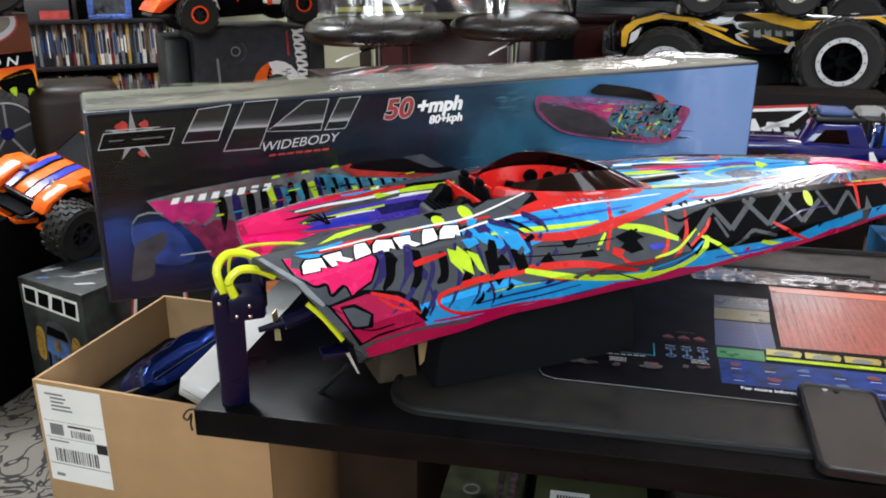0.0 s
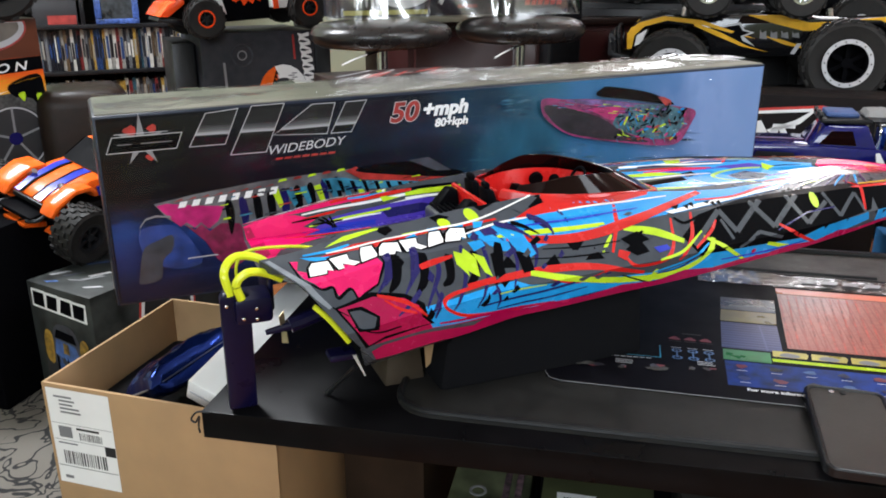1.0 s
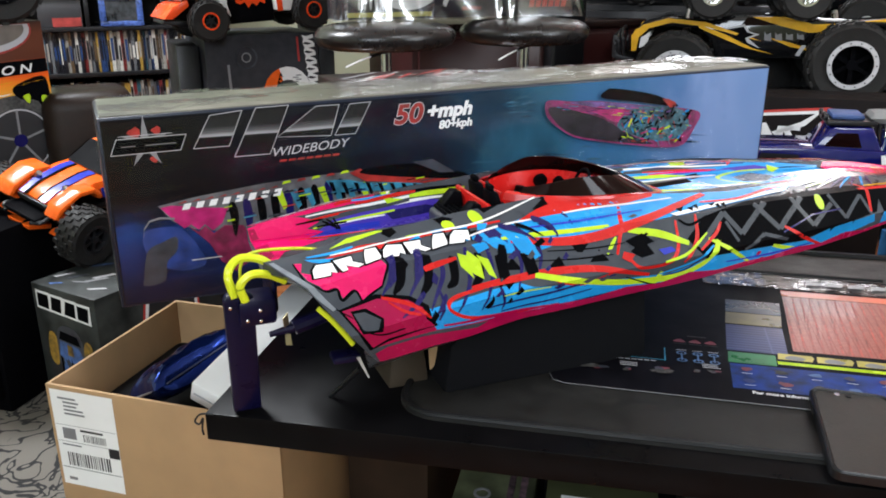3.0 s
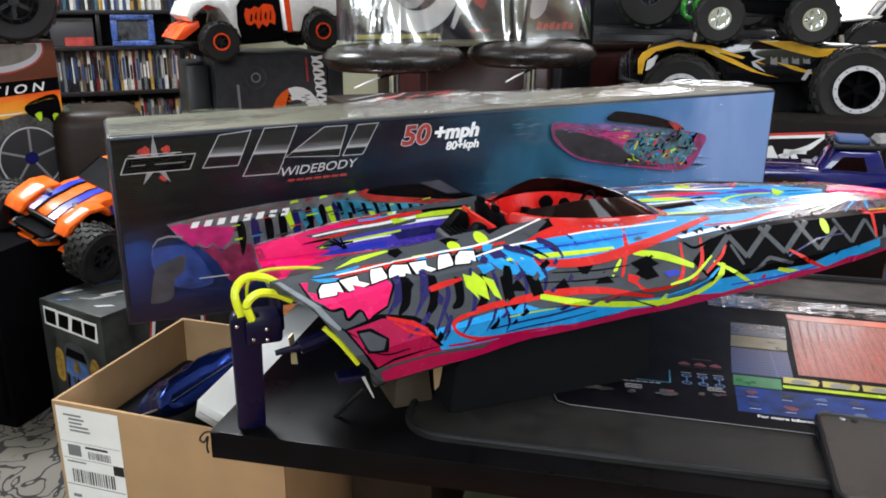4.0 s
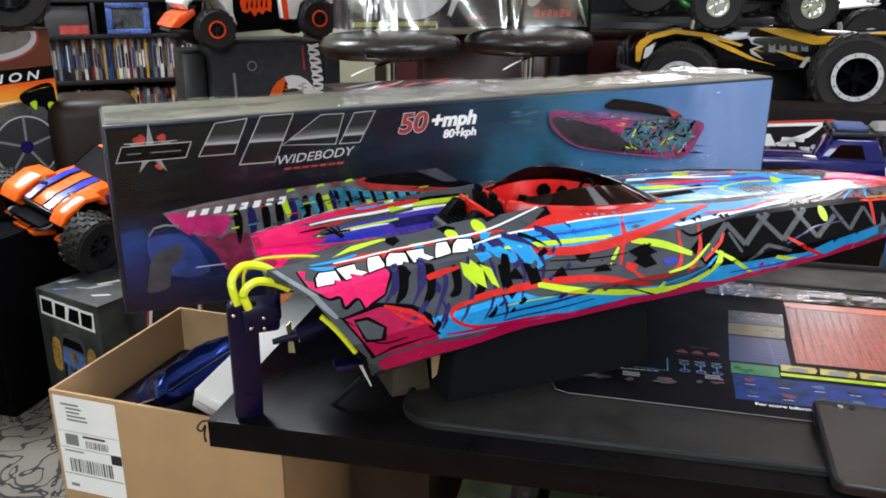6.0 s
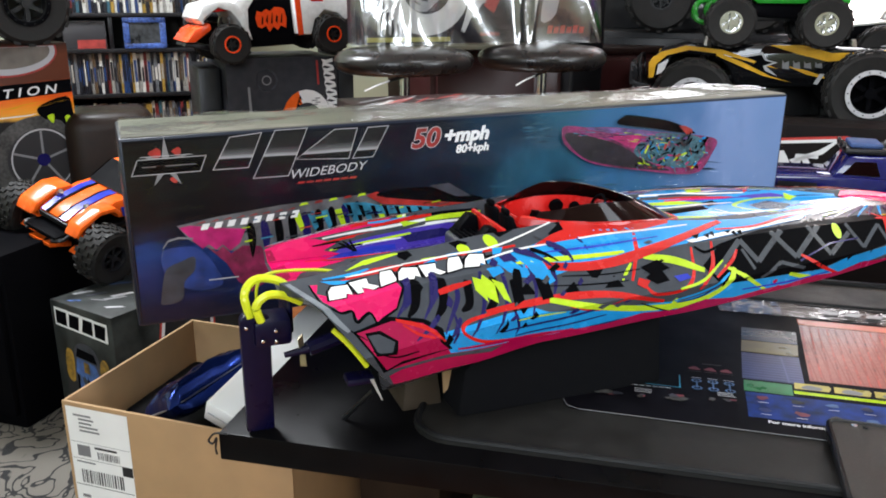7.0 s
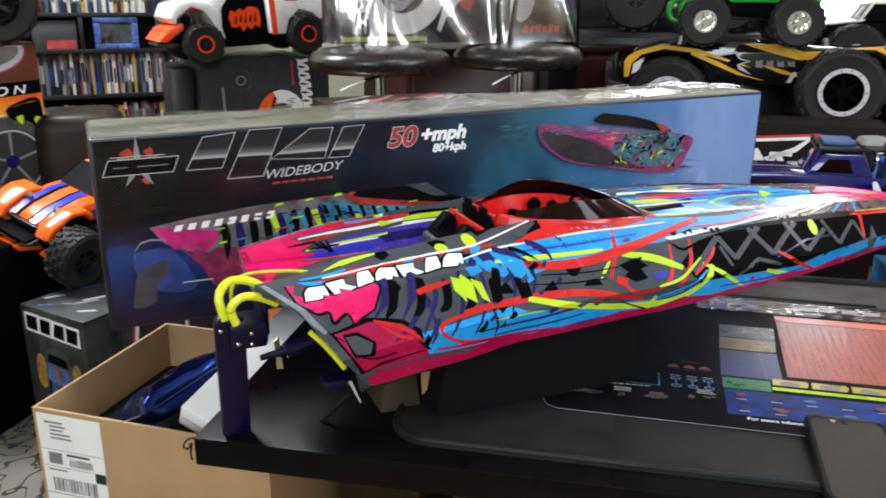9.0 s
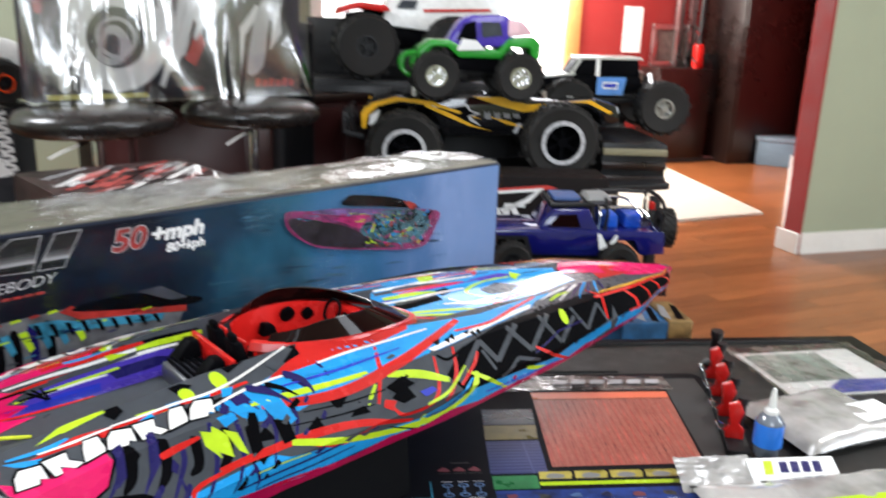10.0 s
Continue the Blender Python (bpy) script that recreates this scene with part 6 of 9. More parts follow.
part("cord_loop", bm_tube([(0.012, -0.002, 0.001), (0.0, -0.003, 0.001), (-0.006, -0.003, -0.002), (-0.011, -0.003, -0.01), (-0.006, -0.003, -0.013), (-0.001, -0.003, -0.005), (-0.003, -0.003, -0.018), (-0.002, -0.003, -0.026)], 0.0012, 6), BLACK, cord)

# ---- printed sheet, phone and small things on the mat ----
sheet = thing("printed_chart", pose(0.447, -0.405, TOP_Z + 0.0045, 0, 0, -36.9), "laminated printed chart sheet with an orange table lying on the mat", "chart")
NAVY_PRINT = mat("navy_print", (0.0065, 0.006, 0.0085), 0.5, vary=0.5, scale=20, spec=0.06)
sheet_body = part("sheet", bm_plate(rounded_rect(0, 0, 0.605, 0.43, 0.02), 0, 0.0012), NAVY_PRINT, sheet)


def grid_print(name, a, b, sx, sy):
    m = bpy.data.materials.new(name)
    m.use_nodes = True
    nt = m.node_tree
    p = nt.nodes["Principled BSDF"]
    tc = nt.nodes.new("ShaderNodeTexCoord")
    br = nt.nodes.new("ShaderNodeTexBrick")
    br.offset = 0
    br.inputs["Color1"].default_value, br.inputs["Color2"].default_value, br.inputs["Mortar"].default_value = (*a, 1), (a[0] * 0.8, a[1] * 0.75, a[2] * 0.8, 1), (*b, 1)
    br.inputs["Scale"].default_value = 1
    br.inputs["Mortar Size"].default_value = min(sx, sy) * 0.16
    br.inputs["Brick Width"].default_value, br.inputs["Row Height"].default_value = sx, sy
    nt.links.new(tc.outputs["Object"], br.inputs["Vector"])
    nt.links.new(br.outputs[0], p.inputs["Base Color"])
    p.inputs["Roughness"].default_value = 0.35
    p.inputs["Coat Weight"].default_value = 0.1
    return m


ORANGE_GRID = grid_print("orange_table_print", (0.46, 0.15, 0.1), (0.3, 0.05, 0.035), 0.009, 0.0045)
RED_COLUMN = mat("red_column_ink", (0.38, 0.075, 0.055), 0.4, vary=0.6, scale=160)
YELLOW_BAND = mat("yellow_ink", (0.42, 0.34, 0.06), 0.3, vary=0.4)
BLUE_GRID = grid_print("blue_table_print", (0.012, 0.02, 0.11), (0.05, 0.06, 0.18), 0.09, 0.0075)
sl = [0]


def on_sheet(material, poly, name="printed_shape", label=""):
    sl[0] += 1
    return part(name, flat(poly, 0.0013 + 0.00002 * sl[0], "xy"), material, sheet_body, label, False)


on_sheet(mat("blue_band_ink", (0.012, 0.034, 0.17), 0.45, vary=0.8, scale=60, spec=0.2), [(0.212, 0.034), (0.575, 0.034), (0.58, 0.1), (0.214, 0.098)], "printed_band")
on_sheet(mat("silver_grey_ink", (0.05, 0.05, 0.05), 0.45, vary=0.3, scale=30, spec=0.2), [(0.503, 0.135), (0.575, 0.135), (0.592, 0.41), (0.315, 0.41), (0.312, 0.37), (0.53, 0.37)], "printed_border", "silver grey printed border")
on_sheet(ORANGE_GRID, [(0.296, 0.15), (0.5, 0.152), (0.524, 0.34), (0.311, 0.34)], "printed_table", "orange-red printed table of figures")
on_sheet(mat("bright_orange_ink", (0.75, 0.15, 0.07), 0.3), [(0.311, 0.342), (0.524, 0.342), (0.527, 0.364), (0.312, 0.364)], "printed_heading")
on_sheet(BLUE_GRID, [(0.214, 0.136), (0.288, 0.136), (0.293, 0.218), (0.22, 0.218)], "printed_table")
on_sheet(mat("ochre_ink", (0.17, 0.13, 0.03), 0.3, vary=0.5), [(0.22, 0.222), (0.293, 0.222), (0.298, 0.262), (0.224, 0.262)], "printed_band")
on_sheet(mat("dark_heading_ink", (0.02, 0.03, 0.05), 0.3, vary=0.5), [(0.224, 0.264), (0.298, 0.264), (0.303, 0.31), (0.228, 0.31)], "printed_band")
on_sheet(mat("green_ink", (0.02, 0.16, 0.05), 0.3, vary=0.5), [(0.213, 0.101), (0.27, 0.101), (0.272, 0.131), (0.215, 0.131)], "printed_band")
for k in range(5):
    x = 0.274 + k * 0.046
    on_sheet(YELLOW_BAND, [(x, 0.122), (x + 0.04, 0.122), (x + 0.044, 0.133), (x + 0.042, 0.139), (x + 0.002, 0.139)], "printed_band")
    on_sheet(GREY_INK, soft([(x + 0.01, 0.124), (x + 0.028, 0.123), (x + 0.033, 0.13), (x + 0.02, 0.135), (x + 0.011, 0.131)], 3), "printed_picture")
on_sheet(LIME, rect(0.272, 0.107, 0.53, 0.115), "printed_band")
for k in range(18):
    on_sheet(RED_COLUMN, [(0.2985 + k * 0.0112, 0.152), (0.3012 + k * 0.0112, 0.152), (0.3142 + k * 0.0116, 0.336), (0.3118 + k * 0.0116, 0.336)], "printed_column")
MUTED_RED = mat("muted_red_ink", (0.16, 0.03, 0.04), 0.4, vary=0.5, scale=80)
MUTED_BLUE = mat("muted_blue_ink", (0.06, 0.12, 0.25), 0.4, vary=0.5, scale=80)
for k in range(9):
    for row in range(2):
        x, y = 0.232 + k * 0.039, 0.054 + row * 0.03
        on_sheet((PRINT_BLUE, MUTED_RED, FADED_INK, MUTED_BLUE)[(k + row) % 4], [(x + rng.uniform(0.005, 0.011) * math.cos(i * 0.785), y + rng.uniform(0.003, 0.008) * math.sin(i * 0.785)) for i in range(8)], "printed_picture")
        on_sheet(PRINT_WHITE, rect(x - 0.006, y - 0.0118, x + 0.006, y - 0.0108), "small_print")
for k in range(3):
    x = 0.157 + k * 0.0195
    for y in (0.11, 0.09):
        on_sheet(MUTED_BLUE, [(x + 0.0068 * math.cos(i * 0.785), y + 0.005 * math.sin(i * 0.785)) for i in range(8)], "printed_picture")
        on_sheet(NAVY_PRINT, [(x + 0.0042 * math.cos(i * 0.785), y + 0.003 * math.sin(i * 0.785)) for i in range(8)], "printed_picture")
    on_sheet(MUTED_BLUE, rect(x - 0.001, 0.09, x + 0.001, 0.11), "printed_picture")
    on_sheet(LINE, rect(x - 0.0065, 0.1175, x + 0.006, 0.1187), "small_print")
    on_sheet(MUTED_RED, soft([(x - 0.009, 0.143), (x + 0.006, 0.142), (x + 0.001, 0.151), (x - 0.004, 0.15)], 3), "printed_picture")
    on_sheet(FADED_INK, rect(x - 0.009, 0.1365, x + 0.007, 0.1378), "small_print")
on_sheet(FADED_INK, rect(0.166, 0.16, 0.19, 0.1625), "small_print")
for x, y, w, h, n in ((0.05, 0.05, 0.02, 0.011, 0), (0.094, 0.05, 0.01, 0.006, 3), (0.134, 0.056, 0.018, 0.01, 0), (0.176, 0.062, 0.009, 0.005, 0), (0.192, 0.064, 0.01, 0.006, 3)):
    for j in range(5):
        dx, dy = rng.uniform(-0.6, 0.6) * w, rng.uniform(-0.5, 0.5) * h
        on_sheet((FADED_INK, MUTED_RED, FADED_INK, SHADE_PRINT, FADED_INK)[j], [(x + dx + rng.uniform(0.2, 0.55) * w * math.cos(i * 0.785), y + dy + rng.uniform(0.2, 0.6) * h * math.sin(i * 0.785)) for i in range(8)], "printed_picture")
    for j in range(n):
        on_sheet(LINE, rect(x - 0.012, y + h + 0.003 + j * 0.004, x - 0.012 + rng.uniform(0.016, 0.024), y + h + 0.0045 + j * 0.004), "small_print")
for k in range(7):
    on_sheet(LINE, rect(0.072 + k * 0.0078, 0.0745 + k * 0.0004, 0.0782 + k * 0.0078, 0.0762 + k * 0.0004), "small_print")
on_sheet(CYAN_PRINT, rect(0.095, 0.082, 0.137, 0.0832), "printed_line")
on_sheet(CYAN_PRINT, rect(0.1355, 0.082, 0.137, 0.118), "printed_line")
part("edge_line", bm_tube([(0.0003, 0.2, 0.0012), (0.0003, 0.02, 0.0012), (0.006, 0.006, 0.0012), (0.02, 0.0003, 0.0012), (0.585, 0.0003, 0.0012)], 0.0005, 6, 1), GREY_INK, sheet, "pale trimmed edge")
lettering("For more information", 0.0088, pose(0.232, 0.0225, 0.0021, 0, 0, 0), PRINT_WHITE, sheet, bold=0.0003)

strip = thing("plastic_sleeve", pose(0.447, -0.405, TOP_Z + 0.0065, 0, 0, -36.9) @ Matrix.Translation((0.2, 0.368, 0)), "crinkled clear plastic sleeve with silver print on the chart", "sleeve")
part("film", crumpled(0.34, 0.05, 0.0016, 24, 4), LID_WRAP, strip)
part("film_end", bm_move(crumpled(0.07, 0.06, 0.003, 14, 14), Matrix.Translation((0.02, -0.008, 0.001))), CLEAR, strip, "bunched film end")
for k in range(6):
    part("printed_bar", flat(rect(0.15 + k * 0.03, 0.016, 0.172 + k * 0.03, 0.03, 0.006), 0.0042, "xy"), LINE, strip, smooth=False)
part("rod", bm_cyl((-0.03, 0.062, 0.003), (0.27, 0.062, 0.003), 0.0025, seg=8), BLACK, strip)

ph = thing("smartphone", TABLE_POSE @ Matrix.Translation((0.648, -0.002, TOP_Z + 0.006)) @ pose(0, 0, 0, 1.6, 0, -4), "black smartphone in a dark case lying over the mat rim", "phone")
part("case", bm_plate(rounded_rect(0, 0, 0.083, 0.163, 0.012), 0, 0.0085), BLACK, ph)
part("back_cover", bm_plate(rounded_rect(0.005, 0.005, 0.078, 0.158, 0.009), 0.0085, 0.009), mat("matte_dark_cover", (0.024, 0.022, 0.02), 0.42, vary=0.2, bump=0.15, bump_scale=500), ph, "matte dark back cover")
crim = [(x, y, 0.0085) for x, y in rounded_rect(0.002, 0.002, 0.081, 0.161, 0.0105)]
part("case_rim", bm_tube(crim + [crim[0]], 0.0024, 8, 1), BLACK, ph)
part("camera_bump", bm_cyl((0.028, 0.152, 0.009), (0.028, 0.152, 0.0102), 0.0032, seg=14), CHROME, ph)
part("camera_bump", bm_cyl((0.04, 0.152, 0.009), (0.04, 0.152, 0.0102), 0.0032, seg=14), BLACK, ph)
part("side_button", bm_box(-0.0022, 0.11, 0.003, -0.0002, 0.128, 0.006, 0.0006), BLACK, ph)
# tool rack with red brackets
rack_t = thing("parts_rack", pose(0.995, -0.6, TOP_Z + 0.0045, 0, 0, 37) @ Matrix.Diagonal((0.97, 0.85, 0.85, 1)), "row of red metal brackets with black rods on the mat", "rack")
part("rack_base", bm_box(-0.01, -0.018, 0, 0.3, 0.018, 0.012, 0.002), BLACK, rack_t)
for k in range(4):
    x = 0.03 + k * 0.068
    for j, (dx, w) in enumerate(((0.0, 0.7), (0.026, 0.5))):
        b = bm_prism([(-0.02 * w, 0.012), (0.02 * w, 0.012), (0.024 * w, 0.026), (0.012 * w, 0.034), (0.02 * w, 0.068 - 0.012 * j), (-0.002, 0.076 - 0.014 * j), (-0.016 * w, 0.058), (-0.006 * w, 0.038), (-0.02 * w, 0.028)], -0.005, 0.005, 0, 0.0015)
        part("bracket", bm_move(b, pose(x + dx, 0.002 - 0.006 * j, 0, 0, 0, 84 + 9 * (k % 2) - 20 * j)), RED, rack_t, "red anodised bracket")
    part("rod", bm_cyl((x + 0.012, -0.008, 0.012), (x + 0.012, -0.008, 0.07), 0.006, seg=10), BLACK, rack_t)
    part("spring_cup", bm_cyl((x + 0.012, -0.008, 0.066), (x + 0.012, -0.008, 0.078), 0.009, seg=12), BLACK, rack_t)
    part("clip", bm_tube([(x - 0.01, 0.02, 0.03), (x - 0.02, 0.03, 0.036), (x - 0.006, 0.034, 0.04), (x, 0.02, 0.034)], 0.0012, 6), CHROME, rack_t)
part("end_spool", bm_lathe([(0, 0.012), (0.02, 0.012), (0.02, 0.02), (0.009, 0.026), (0.009, 0.07), (0.012, 0.076), (0.012, 0.086), (0, 0.087)], 20, 'z'), BLACK, rack_t).matrix_local = Matrix.Translation((0.285, -0.004, 0))
bot = thing("glue_bottle", pose(1.02, -0.626, TOP_Z + 0.0045) @ Matrix.Diagonal((0.75, 0.75, 0.95, 1)), "small clear bottle with blue label and white nozzle", "bottle")
part("bottle_body", bm_lathe([(0, 0), (0.019, 0), (0.021, 0.004), (0.022, 0.016), (0.0245, 0.022), (0.0245, 0.052), (0.021, 0.06), (0.012, 0.067), (0, 0.067)], 28, 'z'), mat("smoky_clear_plastic", (0.16, 0.18, 0.22), 0.12, vary=0.3, coat=0.6), bot)
part("label", bm_lathe([(0.0249, 0.02), (0.0249, 0.054)], 28, 'z'), mat("sky_blue_label", (0.03, 0.2, 0.75), 0.35), bot, "bright blue wrapped label")
part("nozzle", bm_lathe([(0.0125, 0.062), (0.012, 0.072), (0.007, 0.076), (0.006, 0.09), (0.003, 0.104), (0, 0.105)], 16, 'z'), WHITE, bot)
card = thing("booklet", pose(1.225, -0.572, TOP_Z + 0.0045, 0, 0, 0), "glossy picture booklet in a clear plastic bag", "booklet")
card.matrix_world = Matrix.Translation((1.225, -0.572, TOP_Z + 0.0045)) @ pose(0, 0, 0, 0, 0, -31)
part("page", bm_box(0, 0, 0, 0.22, 0.17, 0.003, 0.0005), PAPER, card)
part("printed_picture", flat(rect(0.01, 0.05, 0.15, 0.16), 0.0033, "xy"), mat("landscape_print", (0.3, 0.36, 0.33), 0.3, vary=0.8, scale=30), card, smooth=False)
part("printed_band", flat([(0.05, 0.004), (0.21, 0.004), (0.21, 0.045), (0.12, 0.05)], 0.0035, "xy"), BLUE, card, smooth=False)
part("film", bm_move(crumpled(0.25, 0.2, 0.006, 22, 8), Matrix.Translation((-0.015, -0.015, 0.002))), CLEAR, card)
GREY_BAG = mat("milky_bag", (0.33, 0.32, 0.31), 0.18, vary=0.35, scale=30, bump=1.0, bump_scale=32, coat=0.6)
pb = thing("parts_bag", pose(0.874, -0.596, TOP_Z + 0.0045, 0, 0, -36), "clear plastic parts bag with a white header card", "bag")
TILT = pose(0, 0, 0, 28, 0, 0)
part("header_card", bm_move(bm_box(0.082, -0.01, 0.012, 0.2, 0.026, 0.0135, 0.0004), TILT), PAPER, pb, "white header card")
part("bag_mouth", bm_move(crumpled(0.1, 0.05, 0.004, 14, 6), TILT @ pose(-0.012, -0.018, 0.008)), GREY_BAG, pb, "crumpled milky bag mouth")
part("printed_mark", bm_move(flat(rect(0.1, 0.002, 0.112, 0.022, 0.004), 0.0139, "xy"), TILT), LIME, pb, smooth=False)
for k in range(4):
    part("printed_bar", bm_move(flat(rect(0.122 + k * 0.015, 0.004, 0.133 + k * 0.015, 0.02, 0.002), 0.0139, "xy"), TILT), INDIGO, pb, smooth=False)
part("bag", bm_move(pillow(0.24, 0.14, 0.03, 18, 5), pose(0.115, -0.085, 0.008)), GREY_BAG, pb, "milky crumpled plastic bag")
pb2 = thing("parts_bag", pose(1.16, -0.64, TOP_Z + 0.0045, 0, 0, -20), "crumpled grey translucent plastic bag of parts", "bag")
part("bag", bm_move(pillow(0.2, 0.15, 0.035, 18, 7), pose(0.0, 0.0, 0.014)), GREY_BAG, pb2)
part("paper_slip", bm_box(0.03, -0.05, 0.03, 0.1, 0.0, 0.031), PAPER, pb2)
pb3 = thing("parts_bag", pose(0.98, -0.78, TOP_Z + 0.0045, 0, 0, -30), "clear bag with a yellow printed header", "bag")
part("bag", bm_move(pillow(0.2, 0.16, 0.03, 18, 11), pose(0.0, 0.0, 0.013)), GREY_BAG, pb3)
part("header_card", bm_box(-0.09, -0.02, 0.028, 0.07, 0.01, 0.029), LIME, pb3, "fluorescent yellow card strip")
low = thing("blue_box", pose(1.475, -0.135, 0.0, 0, 0, -35), "blue and tan printed box beyond the table", "box")
part("box_body", bm_box(-0.06, -0.04, 0, 0.09, 0.08, 0.405, 0.003), mat("blue_tan_print", (0.015, 0.1, 0.24), 0.5, vary=0.8, scale=22), low)
part("box_lid", bm_box(0.04, -0.044, 0.36, 0.094, 0.084, 0.409, 0.003), mat("tan_print", (0.2, 0.12, 0.04), 0.5, vary=0.9, scale=30), low)
for k in range(5):
    part("printed_stroke", flat([(-0.05 + k * 0.028, -0.03 + 0.02 * (k % 2)), (-0.035 + k * 0.028, -0.035), (-0.02 + k * 0.028, 0.05), (-0.03 + k * 0.028, 0.06)], 0.4058 + (0.004 if k > 2 else 0), "xy"), (DARK, GREY_INK)[k % 2], low, smooth=False)

lid_film = crumpled(BL - 0.01, BD - 0.008, 0.001, 30, 12)
for v in lid_film.verts:
    v.co.z += 0.0022 * (1 + math.sin(v.co.x * 31 + 3 * math.sin(v.co.x * 9 + v.co.y * 20)))
part("shrink_wrap", sag(bm_move(lid_film, Matrix.Translation((0.005, 0.004, BH + 0.0018)))), LID_WRAP, pbox, "wrinkled clear shrink wrap over the lid")

face_film = crumpled(1, 1, 0.001, 70, 21)
for v in face_film.verts:
    t, u = v.co.x, v.co.y
    z0, z1 = 0.0215 - 0.0165 * t, BH - 0.013 + 0.0155 * t
    pucker = math.exp(-t * 9)
    lift = v.co.z * (0.5 + 2.2 * pucker) + 0.0016 * pucker * math.sin(u * 16 + 5 * math.sin(t * 30))
    v.co = Vector((0.002 + (BL - 0.004) * t, -0.0095 - lift, z0 + (z1 - z0) * u))
part("shrink_wrap", face_film, END_WRAP, pbox, "tight clear shrink wrap over the printed face")
corner = bm_tube([(-0.001, -0.0015, 0.024), (-0.0015, -0.002, 0.12), (-0.001, -0.0015, 0.2), (-0.002, -0.002, 0.283)], 0.0022, 6, 10)
for v in corner.verts:
    v.co += 0.0016 * Vector((noise.noise(v.co * 60), noise.noise(v.co * 70 + Vector((5, 0, 0))), 0))
part("wrap_seam", corner, END_WRAP, pbox, "puckered seam of the shrink wrap")

# ---- stools and the wrapped package on them ----
for x in (0.745, 1.165):
    st = thing("bar_stool", pose(x, 0.95, 0), "black leather stool seat on a chrome gas-lift post", "stool", "stools behind the box")
    cu = bm_lathe([(0.0, 0.712), (0.13, 0.712), (0.155, 0.715), (0.172, 0.723), (0.181, 0.736), (0.183, 0.747), (0.178, 0.758), (0.168, 0.767), (0.15, 0.774), (0.1, 0.78), (0.0, 0.782)], 72, 'z')
    bm_move(cu, Matrix.Diagonal((1.04, 0.9, 1, 1)))
    part("seat", cu, LEATHER, st)
    part("post", bm_cyl((0, 0, 0.03), (0, 0, 0.712), 0.014), CHROME, st)
    part("base", bm_lathe([(0.2, 0), (0.2, 0.012), (0.05, 0.035), (0.02, 0.06), (0, 0.06)], 32, 'z'), CHROME, st)
    part("lever", bm_tube([(0, -0.012, 0.704), (-0.04, -0.06, 0.705), (-0.075, -0.09, 0.702)], 0.004), BLACK, st)
    part("lever_grip", bm_tube([(-0.07, -0.087, 0.703), (-0.115, -0.119, 0.696), (-0.158, -0.147, 0.686)], 0.0023), PAPER, st, "white lever grip")

pkg = thing("wrapped_package", pose(0.62, 0.98, 0.785), "large flat printed box wrapped in shiny clear plastic on the stools", "package")
PK = mat("dark_package_print", (0.02, 0.018, 0.026), 0.35, vary=0.5, scale=9)
pk_body = part("box_body", bm_box(0, 0, 0, 0.72, 0.08, 0.36, 0.004), PK, pkg)


def pk_print(material, poly, k, name="printed_shape"):
    part(name, flat(poly, 0.0006 + 0.0002 * k), material, pk_body, "", False)


def ring(cx, cz, r0, r1, n=24):
    bm = bmesh.new()
    a = [bm.verts.new((cx + r0 * math.cos(2 * math.pi * i / n), -0.001, cz + r0 * math.sin(2 * math.pi * i / n))) for i in range(n)]
    b = [bm.verts.new((cx + r1 * math.cos(2 * math.pi * i / n), -0.001, cz + r1 * math.sin(2 * math.pi * i / n))) for i in range(n)]
    for i in range(n):
        f = bm.faces.new((a[i], a[(i + 1) % n], b[(i + 1) % n], b[i]))
        f.normal_update()
        if f.normal.y > 0:
            f.normal_flip()
    return bm


part("printed_ring", ring(0.2, 0.15, 0.072, 0.128, 40), PRINT_WHITE, pk_body, "white printed ring", False)
part("printed_ring", ring(0.2, 0.15, 0.04, 0.05, 32), LINE, pk_body, smooth=False)
pk_print(LINE, soft([(0.15, 0.1), (0.17, 0.17), (0.21, 0.175), (0.235, 0.13), (0.2, 0.085)], 3), 0)
pk_print(SHADE_PRINT, soft([(0.165, 0.11), (0.18, 0.155), (0.205, 0.15), (0.2, 0.105)], 3), 1)
pk_print(mat("pale_blue_print_ink", (0.42, 0.55, 0.62), 0.4, vary=0.6, scale=30), soft([(0.3, 0.35), (0.36, 0.27), (0.43, 0.2), (0.52, 0.27), (0.58, 0.35)], 3), 0)
pk_print(RED_PRINT, soft([(0.02, 0.2), (0.07, 0.24), (0.11, 0.33), (0.05, 0.35), (0.02, 0.3)], 3), 0)
for k in range(5):
    pk_print(PRINT_WHITE, soft([(0.31 + k * 0.03, 0.06 + k * 0.035), (0.325 + k * 0.03, 0.055 + k * 0.035), (0.4 + k * 0.025, 0.3), (0.385 + k * 0.025, 0.31)], 3), 5 + k)
    pk_print(PRINT_WHITE, soft([(0.06 + k * 0.016, 0.03), (0.066 + k * 0.016, 0.03), (0.07 + k * 0.014, 0.08 + 0.02 * (k % 2)), (0.062 + k * 0.014, 0.07)], 3), 3)
pk_print(LINE, soft([(0.55, 0.06), (0.6, 0.08), (0.62, 0.2), (0.66, 0.24), (0.6, 0.25), (0.57, 0.18)], 3), 3)
# Broad white area: print and the film's white glare painted in together.
pk_print(PRINT_WHITE, [(0.29, 0.36), (0.31, 0.2), (0.35, 0.16), (0.38, 0.24), (0.42, 0.17), (0.47, 0.22), (0.5, 0.36)], 1)
pk_print(GREY_INK, [(0.33, 0.34), (0.35, 0.2), (0.37, 0.28), (0.36, 0.34)], 6)
pk_print(PRINT_RED, [(0.37, 0.1), (0.4, 0.2), (0.43, 0.14), (0.4, 0.08)], 7)
